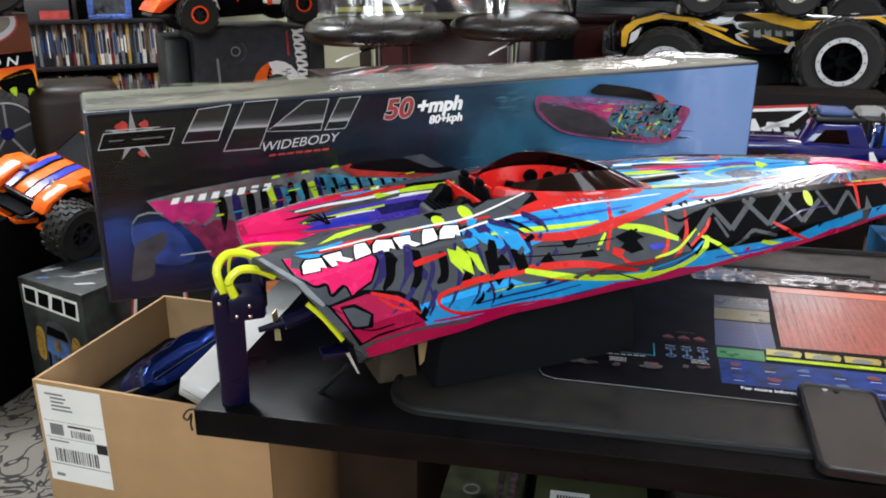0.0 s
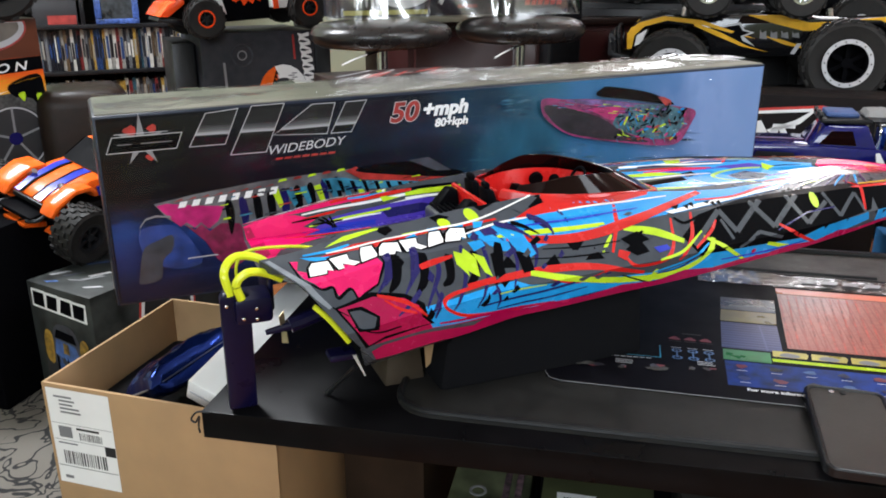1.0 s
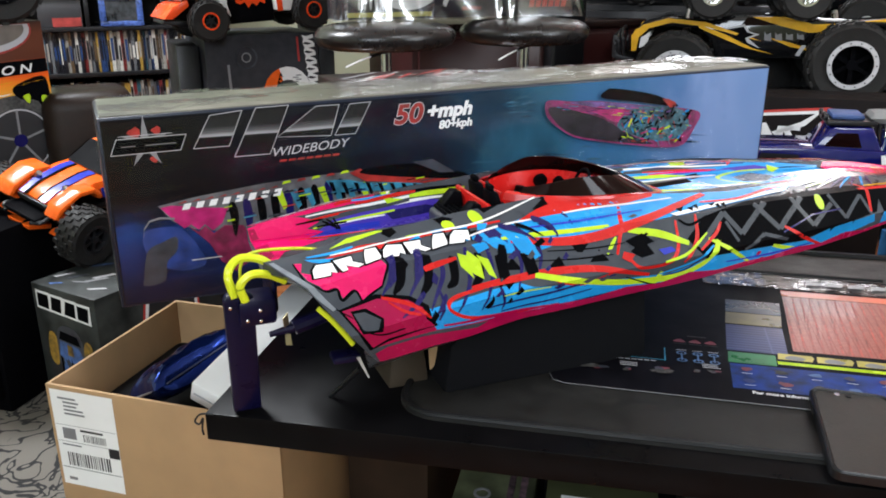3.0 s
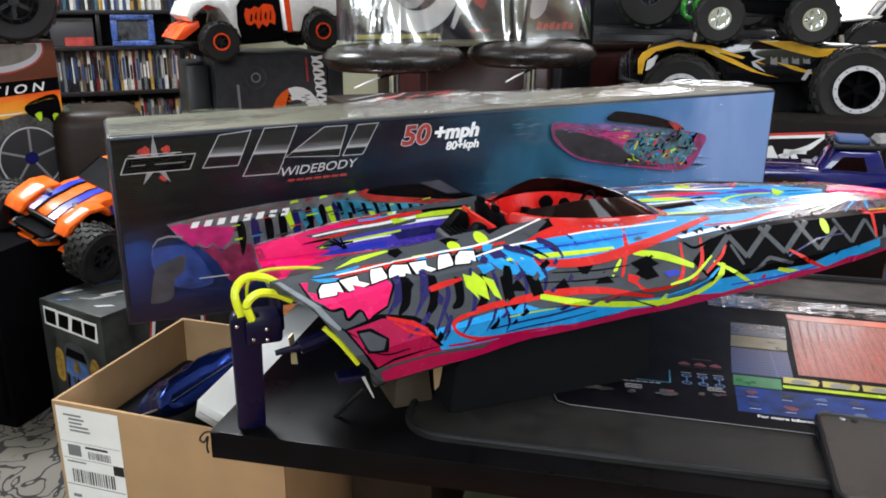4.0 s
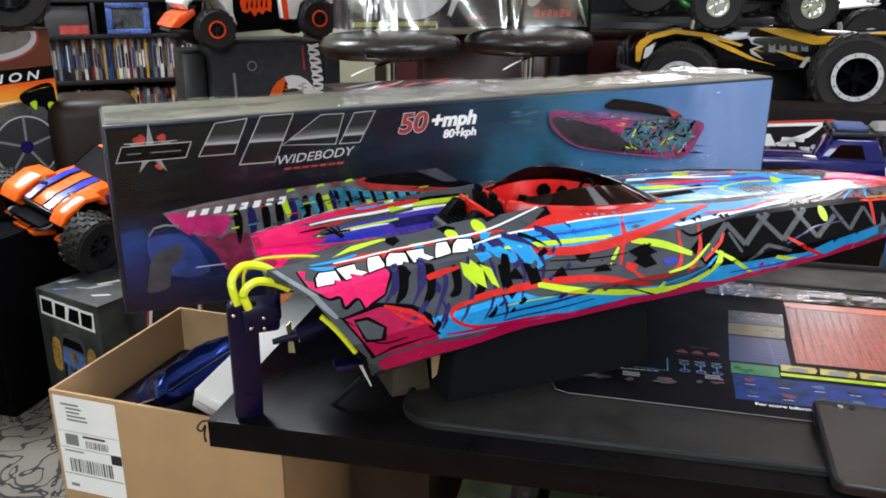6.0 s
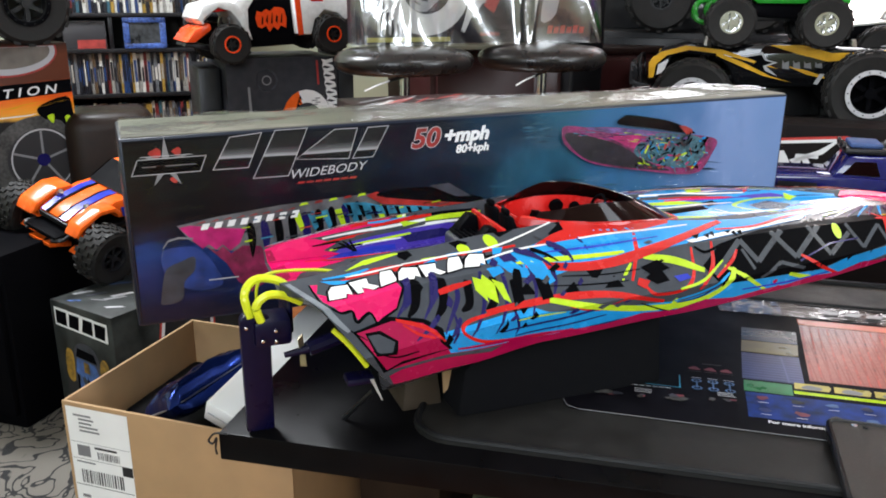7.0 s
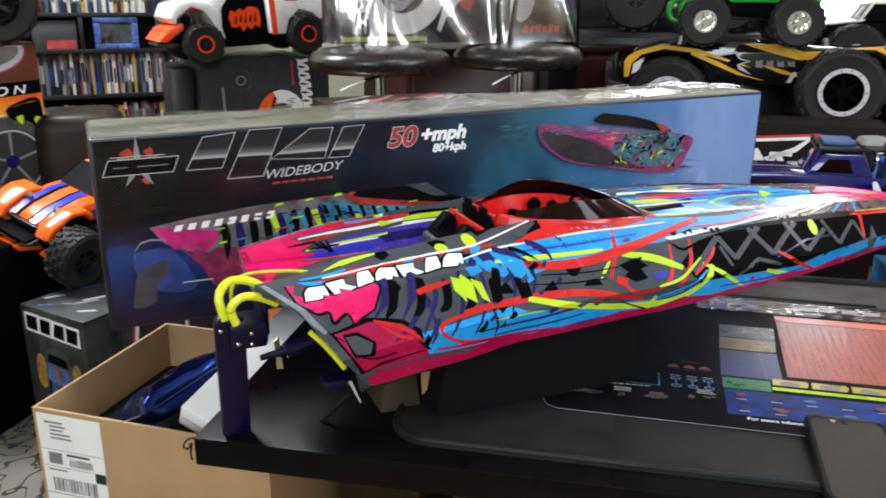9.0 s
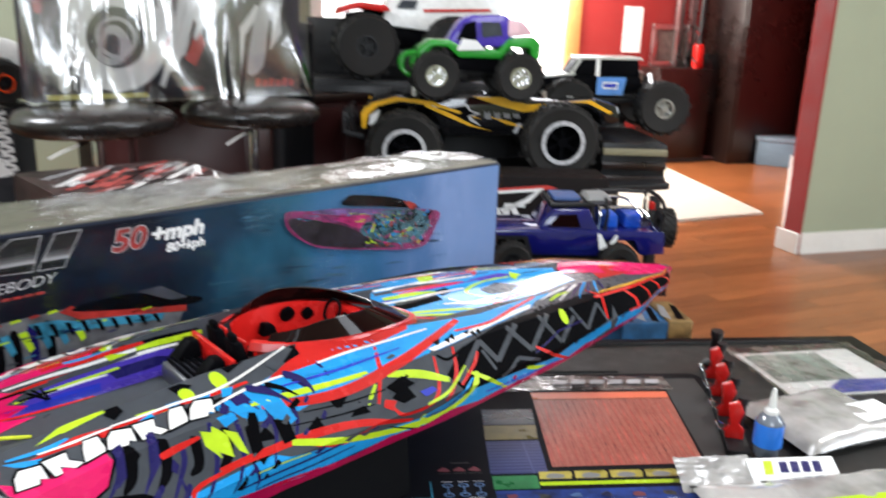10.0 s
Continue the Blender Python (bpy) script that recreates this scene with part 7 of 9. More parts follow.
pk_print(LINE, [(0.08, 0.2), (0.1, 0.33), (0.14, 0.35), (0.12, 0.24)], 1)
pk_print(MAROON, [(0.02, 0.12), (0.07, 0.2), (0.09, 0.3), (0.05, 0.3)], 1)
pk_print(PRINT_WHITE, [(0.3, 0.03), (0.36, 0.1), (0.5, 0.28), (0.46, 0.3), (0.33, 0.12)], 2)
pk_print(PRINT_WHITE, [(0.3, 0.2), (0.36, 0.3), (0.42, 0.3), (0.33, 0.16)], 3)
pk_print(PRINT_RED, [(0.33, 0.1), (0.38, 0.19), (0.36, 0.2), (0.31, 0.12)], 4)
pk_print(mat("pale_yellow_ink", (0.5, 0.46, 0.1), 0.4), rect(0.03, 0.006, 0.27, 0.018), 1)
for k in range(6):
    pk_print(PRINT_RED, rect(0.572 + k * 0.021, 0.024, 0.588 + k * 0.021, 0.046 - 0.004 * (k % 2), 0.004), 1, "wordmark_block")
pk_print(RED_PRINT, rect(0.36, 0.02, 0.42, 0.029), 5)
pk_print(PRINT_WHITE, [(0.53, 0.05), (0.545, 0.16), (0.6, 0.23), (0.58, 0.24), (0.53, 0.18)], 2)
pk_print(PRINT_WHITE, [(0.62, 0.12), (0.66, 0.17), (0.655, 0.24), (0.64, 0.24)], 2)
WRAP = CLEAR.copy()
WRAP.name = "shiny_shrink_wrap"
for nd in WRAP.node_tree.nodes:
    if nd.type == 'MIX_SHADER':
        nd.inputs[0].default_value = 0.38
    if nd.type == 'BSDF_GLOSSY':
        nd.inputs["Roughness"].default_value = 0.2
    if nd.type == 'BUMP':
        nd.inputs["Strength"].default_value = 0.3
    if nd.type == 'TEX_NOISE':
        nd.inputs["Scale"].default_value = 6
film = crumpled(0.76, 0.39, 0.0002, 110, 2)
for v in film.verts:
    v.co.z += 0.016 * (1 + math.sin(v.co.x * 19 + 2.2 * math.sin(v.co.y * 7))) * (0.35 + 0.65 * abs(math.sin(v.co.x * 5 + v.co.y * 4)))
r_fold = random.Random(31)
for k in range(16):
    x0, y0, lean, wide, high = r_fold.uniform(0.02, 0.74), r_fold.uniform(0, 0.39), r_fold.uniform(-0.35, 0.35), r_fold.uniform(0.006, 0.014), r_fold.uniform(0.004, 0.012)
    for v in film.verts:
        v.co.z += high * math.exp(-((v.co.x - x0 - lean * (v.co.y - y0)) / wide) ** 2 - ((v.co.y - y0) / 0.12) ** 2)
bm_move(film, pose(-0.02, -0.004, -0.003, 90, 0, 0))
part("plastic_wrap", film, WRAP, pkg, "wrinkled clear plastic wrap")

# ---- low printed box behind the long box ----
rb = thing("red_printed_box", pose(0.47, 0.3, 0.0), "red, black and white printed cardboard box behind the long box", "box")
RWB = mat("red_black_print", (0.03, 0.012, 0.012), 0.5, vary=0.7, scale=14, spec=0.2)
part("box_body", bm_box(0, 0, 0, 0.34, 0.34, 0.692, 0.003), RWB, rb)
r6 = random.Random(6)
for k in range(64):
    x, y, l = 0.01 + r6.random() * 0.27, 0.01 + r6.random() * 0.24, r6.uniform(0.04, 0.18)
    a, w = r6.choice((0.6, 0.75, 0.9, 0.3, 0.5)), r6.uniform(0.003, 0.014)
    dx, dy = min(l * math.cos(a), 0.32 - x), min(l * math.sin(a), 0.32 - y)
    part("printed_stroke", flat([(x, y), (x + w, y), (x + dx + w, y + dy), (x + dx, y + dy)], 0.6924 + 0.00003 * k, "xy"), (PRINT_WHITE, PRINT_RED, DARK, PRINT_WHITE, PRINT_RED, DARK, LINE)[k % 7], rb, smooth=False)
part("printed_block", flat(rect(0.02, 0.01, 0.3, 0.035), 0.6922, "xy"), PRINT_RED, rb, smooth=False)
for k in range(11):
    part("printed_block", flat(rect(0.12 + k * 0.018, 0.655 + 0.004 * (k % 2), 0.13 + k * 0.018, 0.685), 0.0008), (PRINT_WHITE, DARK)[k % 2], rb, smooth=False)

# ---- dark sideboard behind the stools ----
sb = thing("sideboard", pose(0.965, 1.32, 0), "dark maroon wooden sideboard behind the stools", "sideboard")
part("carcass", bm_box(0, 0, 0, 1.145, 0.42, 0.72, 0.004), MAROON, sb)
part("top_board", bm_box(-0.02, -0.02, 0.72, 1.165, 0.44, 0.745, 0.004), DARKWOOD, sb)
for k in range(3):
    part("door_panel", bm_box(0.02 + k * 0.374, -0.016, 0.05, 0.374 + k * 0.374, 0, 0.7, 0.004), MAROON, sb)
    part("knob", bm_lathe([(0, -0.034), (0.01, -0.032), (0.012, -0.024), (0.005, -0.016)], 14), STEEL, sb).matrix_local = Matrix.Translation((0.06 + k * 0.374, 0, 0.4))

# ---- shelf of disc cases ----
shelf = thing("disc_shelf", pose(-0.2, 2.48, 0), "black wooden shelf unit packed with disc cases", "shelf")
SHELF_Z = (0.05, 0.305, 0.511, 0.69, 0.83, 1.03, 1.24)
for x in (0, 0.74):
    part("side_panel", bm_box(x, 0, 0, x + 0.016, 0.22, 1.3, 0.001), BLACK, shelf)
for x in (0.24, 0.53):
    part("divider", bm_box(x, 0.004, 0.69, x + 0.016, 0.22, 0.814, 0.001), BLACK, shelf)
for z in SHELF_Z:
    part("shelf_board", bm_box(0.016, 0, z - 0.016, 0.74, 0.22, z, 0.001), BLACK, shelf)
part("back_panel", bm_box(0, 0.22, 0, 0.756, 0.226, 1.3), BLACK, shelf)
CASES = [mat("case_" + n, c, 0.3, vary=0.25, scale=60) for n, c in (("blue", (0.02, 0.045, 0.13)), ("black", (0.012, 0.012, 0.016)), ("grey", (0.11, 0.115, 0.125)), ("white", (0.5, 0.49, 0.46)), ("yellow", (0.3, 0.19, 0.04)), ("red", (0.14, 0.02, 0.02)), ("teal", (0.03, 0.08, 0.11)), ("brown", (0.09, 0.06, 0.035)), ("stone", (0.26, 0.25, 0.23)))]
case_mesh = {}
r8 = random.Random(8)
for z, bays, names in ((0.305, ((0.07, 0.735),), "disc_case"), (0.511, ((0.07, 0.735),), "disc_case"), (0.83, ((0.07, 0.735),), "disc_case")):
    for x0, x1 in bays:
        x = x0
        while x < x1 - 0.016:
            w = r8.choice((0.0095, 0.0125, 0.0125, 0.0145))
            ci = r8.choice((0, 1, 1, 1, 1, 2, 2, 2, 3, 3, 4, 5, 6, 7, 8, 8))
            h = r8.choice((0.163, 0.168, 0.168, 0.158))
            key = (w, h, ci)
            if key not in case_mesh:
                bm = bm_box(0, 0, 0, w - 0.001, 0.13, h, 0.0008, 1)
                me = bpy.data.meshes.new("disc_case")
                bm.to_mesh(me)
                bm.free()
                me.materials.append(CASES[ci])
                case_mesh[key] = me
            ob = tagged(new("disc_case", case_mesh[key]), "thin plastic disc case standing upright on the shelf", "disc case", "disc cases on the shelf")
            ob.matrix_world = pose(-0.2 + x, 2.48 + 0.012 + r8.uniform(0, 0.012), z, 0, 0, 0)
            sp = link_mesh("spine_title", bm_box(0.002, -0.0006, h * r8.uniform(0.2, 0.35), w - 0.003, 0.0, h * r8.uniform(0.6, 0.88)), CASES[r8.choice((0, 0, 1, 1, 2, 3, 7, 8))], False)
            sp.parent = ob
            x += w
pic = thing("framed_picture", pose(0.094, 2.476, 0.69), "small dark picture in a speckled blue frame on the shelf", "picture")
BLUE_FRAME = mat("speckled_blue_frame", (0.04, 0.08, 0.26), 0.35, vary=1.0, scale=90)
for a in ((0, 0, 0.165, 0.02), (0, 0.102, 0.165, 0.122), (0, 0.02, 0.024, 0.102), (0.141, 0.02, 0.165, 0.102)):
    part("frame_rail", bm_box(a[0], 0, a[1], a[2], 0.012, a[3], 0.003), BLUE_FRAME, pic)
part("picture", bm_box(0.024, 0.006, 0.02, 0.141, 0.01, 0.102), mat("dark_picture", (0.04, 0.045, 0.05), 0.3, vary=1.0, scale=45), pic)
bx2 = thing("small_box", pose(-0.13, 2.5, 0.69), "dark grey box with a red label on the shelf", "box")
part("box_body", bm_box(0, 0, 0, 0.16, 0.12, 0.11, 0.002), mat("dark_grey_card", (0.03, 0.03, 0.034), 0.5), bx2)
part("label", flat(rect(0.05, 0.002, 0.155, 0.036), 0.001), mat("faded_red_label", (0.3, 0.035, 0.03), 0.5, vary=0.5), bx2, smooth=False)

# ---- upright product box under the white truck ----
ub = thing("upright_box", pose(0.36, 1.56, 0.0, 0, 0, 4), "dark grey product box with white side lettering blocks", "box")
part("box_body", bm_box(0, 0, 0, 0.375, 0.3, 0.712, 0.003), mat("charcoal_card", (0.026, 0.026, 0.031), 0.5, vary=0.4, spec=0.15), ub)
for k in range(7):
    z, x = 0.704 - k * 0.028, 0.318 + k * 0.003
    part("wordmark_block", flat([(x, z), (x + 0.016, z - 0.004), (x + 0.04, z + 0.002), (x + 0.041, z - 0.01), (x + 0.02, z - 0.014), (x + 0.04, z - 0.022), (x + 0.04, z - 0.029), (x + 0.012, z - 0.022), (x + 0.002, z - 0.027), (x + 0.006, z - 0.012)], 0.001), PRINT_WHITE, ub, smooth=False)
part("small_print", flat([(0.302, 0.62), (0.309, 0.62), (0.306, 0.7), (0.299, 0.7)], 0.001), RED_PRINT, ub, smooth=False)
arch = [(0.262 + 0.085 * math.cos(a * 0.3142), 0.51 + 0.095 * math.sin(a * 0.3142)) for a in range(11)] + [(0.262 + 0.05 * math.cos(a * 0.3142), 0.51 + 0.052 * math.sin(a * 0.3142)) for a in range(10, -1, -1)]
part("printed_arch", flat(arch[6:16], 0.001), ORANGE, ub, smooth=False)
part("printed_arch", flat(arch[:7] + arch[15:], 0.0012), PRINT_WHITE, ub, smooth=False)
for k in range(4):
    part("printed_mark", flat([(0.222 + k * 0.004, 0.54 + k * 0.012), (0.236 + k * 0.004, 0.535 + k * 0.012), (0.228 + k * 0.004, 0.552 + k * 0.012)], 0.0016), DARK, ub, smooth=False)
    part("printed_mark", flat(rect(0.28 + 0.012 * (k % 2), 0.552 + k * 0.007, 0.3 + 0.01 * (k % 2), 0.556 + k * 0.007), 0.0018), GREY_INK, ub, smooth=False)
part("printed_ring", ring(0.13, 0.64, 0.03, 0.037), SHADE_PRINT, ub, smooth=False)
part("printed_ring", ring(0.13, 0.64, 0.012, 0.016), GREY_INK, ub, smooth=False)
part("printed_bar", flat(rect(0.07, 0.5, 0.078, 0.62, -0.004), 0.001), GREY_INK, ub, smooth=False)
stack = thing("plain_black_box", pose(0.3, 1.6, 0.0), "black storage box beside the product box", "box")
part("box_body", bm_box(-0.02, 0.02, 0, 0.05, 0.3, 0.68, 0.004), BLACK, stack)
# Black filler added over the wall where the gap has to look dark.
stack2 = thing("plain_black_box", pose(0.745, 1.6, 0.0), "tall plain black box added to fill the dark gap", "box")
part("box_body", bm_box(0, 0.02, 0, 0.055, 0.3, 0.72, 0.004), BLACK, stack2)

# ---- tall picture box at the side ----
tb = thing("tall_printed_box", pose(-0.085, 1.3, 0.0, 0, 0, 25), "tall printed box with orange picture and white letters", "box")
TBP = ramp_print("fiery_print", [(0, (0.01, 0.01, 0.011)), (0.588, (0.014, 0.014, 0.014)), (0.598, (0.75, 0.4, 0.06)), (0.622, (0.85, 0.28, 0.02)), (0.65, (0.75, 0.1, 0.012)), (0.69, (0.1, 0.03, 0.016)), (0.76, (0.13, 0.04, 0.02)), (0.785, (0.03, 0.015, 0.012)), (0.87, (0.012, 0.012, 0.012))], 2, 10, 0.02)
tb_body = part("box_body", bm_box(-0.5, 0, 0, 0.0, 0.22, 0.785, 0.003), TBP, tb)


def tb_print(material, poly, k=0, name="printed_shape"):
    part(name, flat(poly, 0.0006 + 0.0003 * k), material, tb_body, smooth=False)


def oval(cx, cz, rx, rz, n=32):
    return [(cx + rx * math.cos(2 * math.pi * i / n), cz + rz * math.sin(2 * math.pi * i / n)) for i in range(n)]


tb_print(DARK, [(-0.49, 0.63), (-0.002, 0.655), (-0.002, 0.689), (-0.49, 0.672)], 0, "dark_band")
lettering("T I O N", 0.031, pose(-0.182, -0.0012, 0.6505, 90, -2.5, 0) @ Matrix.Diagonal((1.36, 1, 1, 1)), PRINT_WHITE, tb, bold=0.0004, shear=0.25)
half = [p for p in oval(-0.16, 0.766, 0.132, 0.064) if p[1] <= 0.7825]
tb_print(RED_PRINT, half, 0, "printed_rim")
tb_print(LINE, [(-0.16 + (x + 0.16) * 0.96, 0.768 + (z - 0.768) * 0.92) for x, z in half], 1, "printed_rim")
tb_print(mat("warm_grey_print", (0.2, 0.17, 0.14), 0.4, vary=0.6, scale=12), [(-0.16 + (x + 0.16) * 0.86, 0.772 + (z - 0.772) * 0.7) for x, z in half], 2, "printed_rim")
TREAD = mat("tread_print", (0.05, 0.049, 0.047), 0.6, vary=0.9, scale=120)
WX, WZ = -0.1, 0.482
tb_print(TREAD, [(min(x, -0.002), z) for x, z in oval(WX, WZ, 0.135, 0.118)], 0, "printed_tyre")
tb_print(INK, oval(WX, WZ, 0.092, 0.084), 1, "printed_tyre")
part("printed_ring", ring(WX, WZ, 0.079, 0.083, 40), LINE, tb_body, smooth=False)
for a in range(5):
    ca, sa = math.cos(a * 1.257 + 0.3), math.sin(a * 1.257 + 0.3)
    tb_print(GREY_INK, [(WX - 0.003 * sa, WZ + 0.003 * ca), (WX + 0.08 * ca - 0.003 * sa, WZ + 0.08 * sa + 0.003 * ca), (WX + 0.08 * ca + 0.003 * sa, WZ + 0.08 * sa - 0.003 * ca), (WX + 0.003 * sa, WZ - 0.003 * ca)], 2, "printed_spoke")
tb_print(INDIGO, oval(WX, WZ, 0.018, 0.017, 18), 3, "printed_hub")
tb_print(DARK, soft([(-0.1, 0.61), (-0.085, 0.628), (-0.02, 0.645), (-0.006, 0.61), (-0.01, 0.53), (-0.04, 0.58), (-0.08, 0.588)], 3), 1)
tb_print(LIME, soft([(-0.03, 0.59), (-0.01, 0.584), (-0.003, 0.505), (-0.016, 0.5), (-0.022, 0.55)], 3), 2, "printed_patch")
tb_print(LIME, soft([(-0.076, 0.595), (-0.058, 0.6), (-0.062, 0.576)], 3), 2, "printed_patch")
tb_print(PRINT_WHITE, [(-0.49, 0.594), (-0.12, 0.601), (-0.1, 0.606), (-0.12, 0.604), (-0.49, 0.598)], 2, "printed_line")
for k in range(4):
    tb_print(GOLD, [(-0.2 + k * 0.04, 0.62 + 0.008 * (k % 2)), (-0.13 + k * 0.04, 0.63 + 0.006 * (k % 2)), (-0.15 + k * 0.04, 0.624 + 0.008 * (k % 2))], 1, "printed_flare")

# ---- trucks ----
truck("black_truck", pose(-0.36, 1.3, 0.785, 0, 0, 190), "black off-road model truck with big tyres on the tall box", 0.34, 0.34, 0.1, 0.1, 0.05, BLACK, DARK,
      [("body", BLACK, [(0.24, 0.1), (0.23, 0.15), (0.1, 0.17), (0.03, 0.23), (-0.12, 0.23), (-0.16, 0.17), (-0.25, 0.17), (-0.25, 0.11)], 0.1, 0.2, 0.008)], [], 0.12)

ORANGE_RED = paint("orange_red_paint", (0.85, 0.075, 0.012))
wt = truck("white_truck", pose(0.531, 1.65, 0.712, 0, 0, 187) @ pose(0, 0, 0, 0, 4.5, 0) @ Matrix.Diagonal((0.935, 0.935, 0.935, 1)), "white and orange desert racing model truck with black tyres", 0.36, 0.25, 0.066, 0.058, 0.027, BLACK, ORANGE_RED,
      [("front_fender", WHITE, [(0.273, 0.155), (0.250, 0.196), (0.190, 0.207), (0.140, 0.193), (0.116, 0.154), (0.100, 0.071), (0.116, 0.070), (0.136, 0.132), (0.160, 0.169), (0.200, 0.184), (0.250, 0.155), (0.255, 0.133)], 0.118, 0.04, 0.004),
       ("nose", ORANGE_RED, [(0.317, 0.084), (0.282, 0.121), (0.232, 0.137), (0.229, 0.116), (0.290, 0.080)], 0.105, 0.0, 0.004),
       ("hood", WHITE, [(0.264, 0.149), (0.200, 0.196), (0.100, 0.209), (0.100, 0.184), (0.200, 0.174), (0.255, 0.134)], 0.07, 0.0, 0.003),
       ("pillar", WHITE, [(0.150, 0.189), (0.080, 0.246), (0.040, 0.242), (0.100, 0.171), (0.106, 0.112), (0.125, 0.112)], 0.112, 0.08, 0.004),
       ("cab", DARK, [(0.100, 0.112), (0.100, 0.184), (0.030, 0.254), (-0.060, 0.254), (-0.060, 0.040), (0.100, 0.044)], 0.09, 0.1, 0.006),
       ("roof", WHITE, [(0.050, 0.252), (0.040, 0.262), (-0.100, 0.259), (-0.100, 0.250)], 0.085, 0.0, 0.003),
       ("rear_quarter", WHITE, [(-0.060, 0.210), (-0.220, 0.196), (-0.300, 0.162), (-0.286, 0.112), (-0.240, 0.109), (-0.220, 0.132), (-0.170, 0.149), (-0.130, 0.119), (-0.110, 0.069), (-0.060, 0.076)], 0.118, 0.04, 0.004),
       ("rear_bumper", mat("grey_green_plastic", (0.08, 0.09, 0.06), 0.5), [(-0.290, 0.154), (-0.320, 0.104), (-0.310, 0.054), (-0.280, 0.084)], 0.06, 0, 0.003),
       ("skid_plate", BLACK, [(0.229, 0.044), (0.317, 0.069), (0.312, 0.080), (0.229, 0.064)], 0.07, 0, 0.003)],
      [("door_panel", ORANGE_RED, [(0.07, 0.111), (0.074, 0.14), (0.066, 0.162), (0.05, 0.156), (0.034, 0.166), (0.02, 0.158), (0.004, 0.17), (-0.016, 0.168), (-0.03, 0.162), (-0.036, 0.13), (-0.03, 0.099), (-0.012, 0.108), (0.0, 0.094), (0.014, 0.106), (0.03, 0.09), (0.04, 0.112), (0.056, 0.104)], 0.0915)]
      + [("stripe", DARK, [(0.056 - k * 0.017, 0.118 + 0.008 * (k % 2)), (0.05 - k * 0.017, 0.116), (0.046 - k * 0.017, 0.138 + 0.01 * (k % 3)), (0.05 - k * 0.017, 0.144)], 0.092) for k in range(5)]
      + [("stripe", ORANGE_RED, [(-0.062, 0.072), (-0.062, 0.210), (-0.082, 0.208), (-0.082, 0.072)], 0.1186),
       ("stripe", RED, [(-0.120, 0.180), (-0.120, 0.192), (-0.165, 0.188), (-0.165, 0.176)], 0.1186)], 0.12)
for s in (-1, 1):
    part("cage_bar", bm_tube([(0.1, s * 0.08, 0.2), (0.03, s * 0.08, 0.27), (-0.07, s * 0.08, 0.27), (-0.1, s * 0.085, 0.2)], 0.005, 6), BLACK, wt)
    part("fender_liner", bm_box(0.14, s * 0.08 - 0.02, 0.17, 0.24, s * 0.08 + 0.02, 0.19, 0.003), RED, wt)

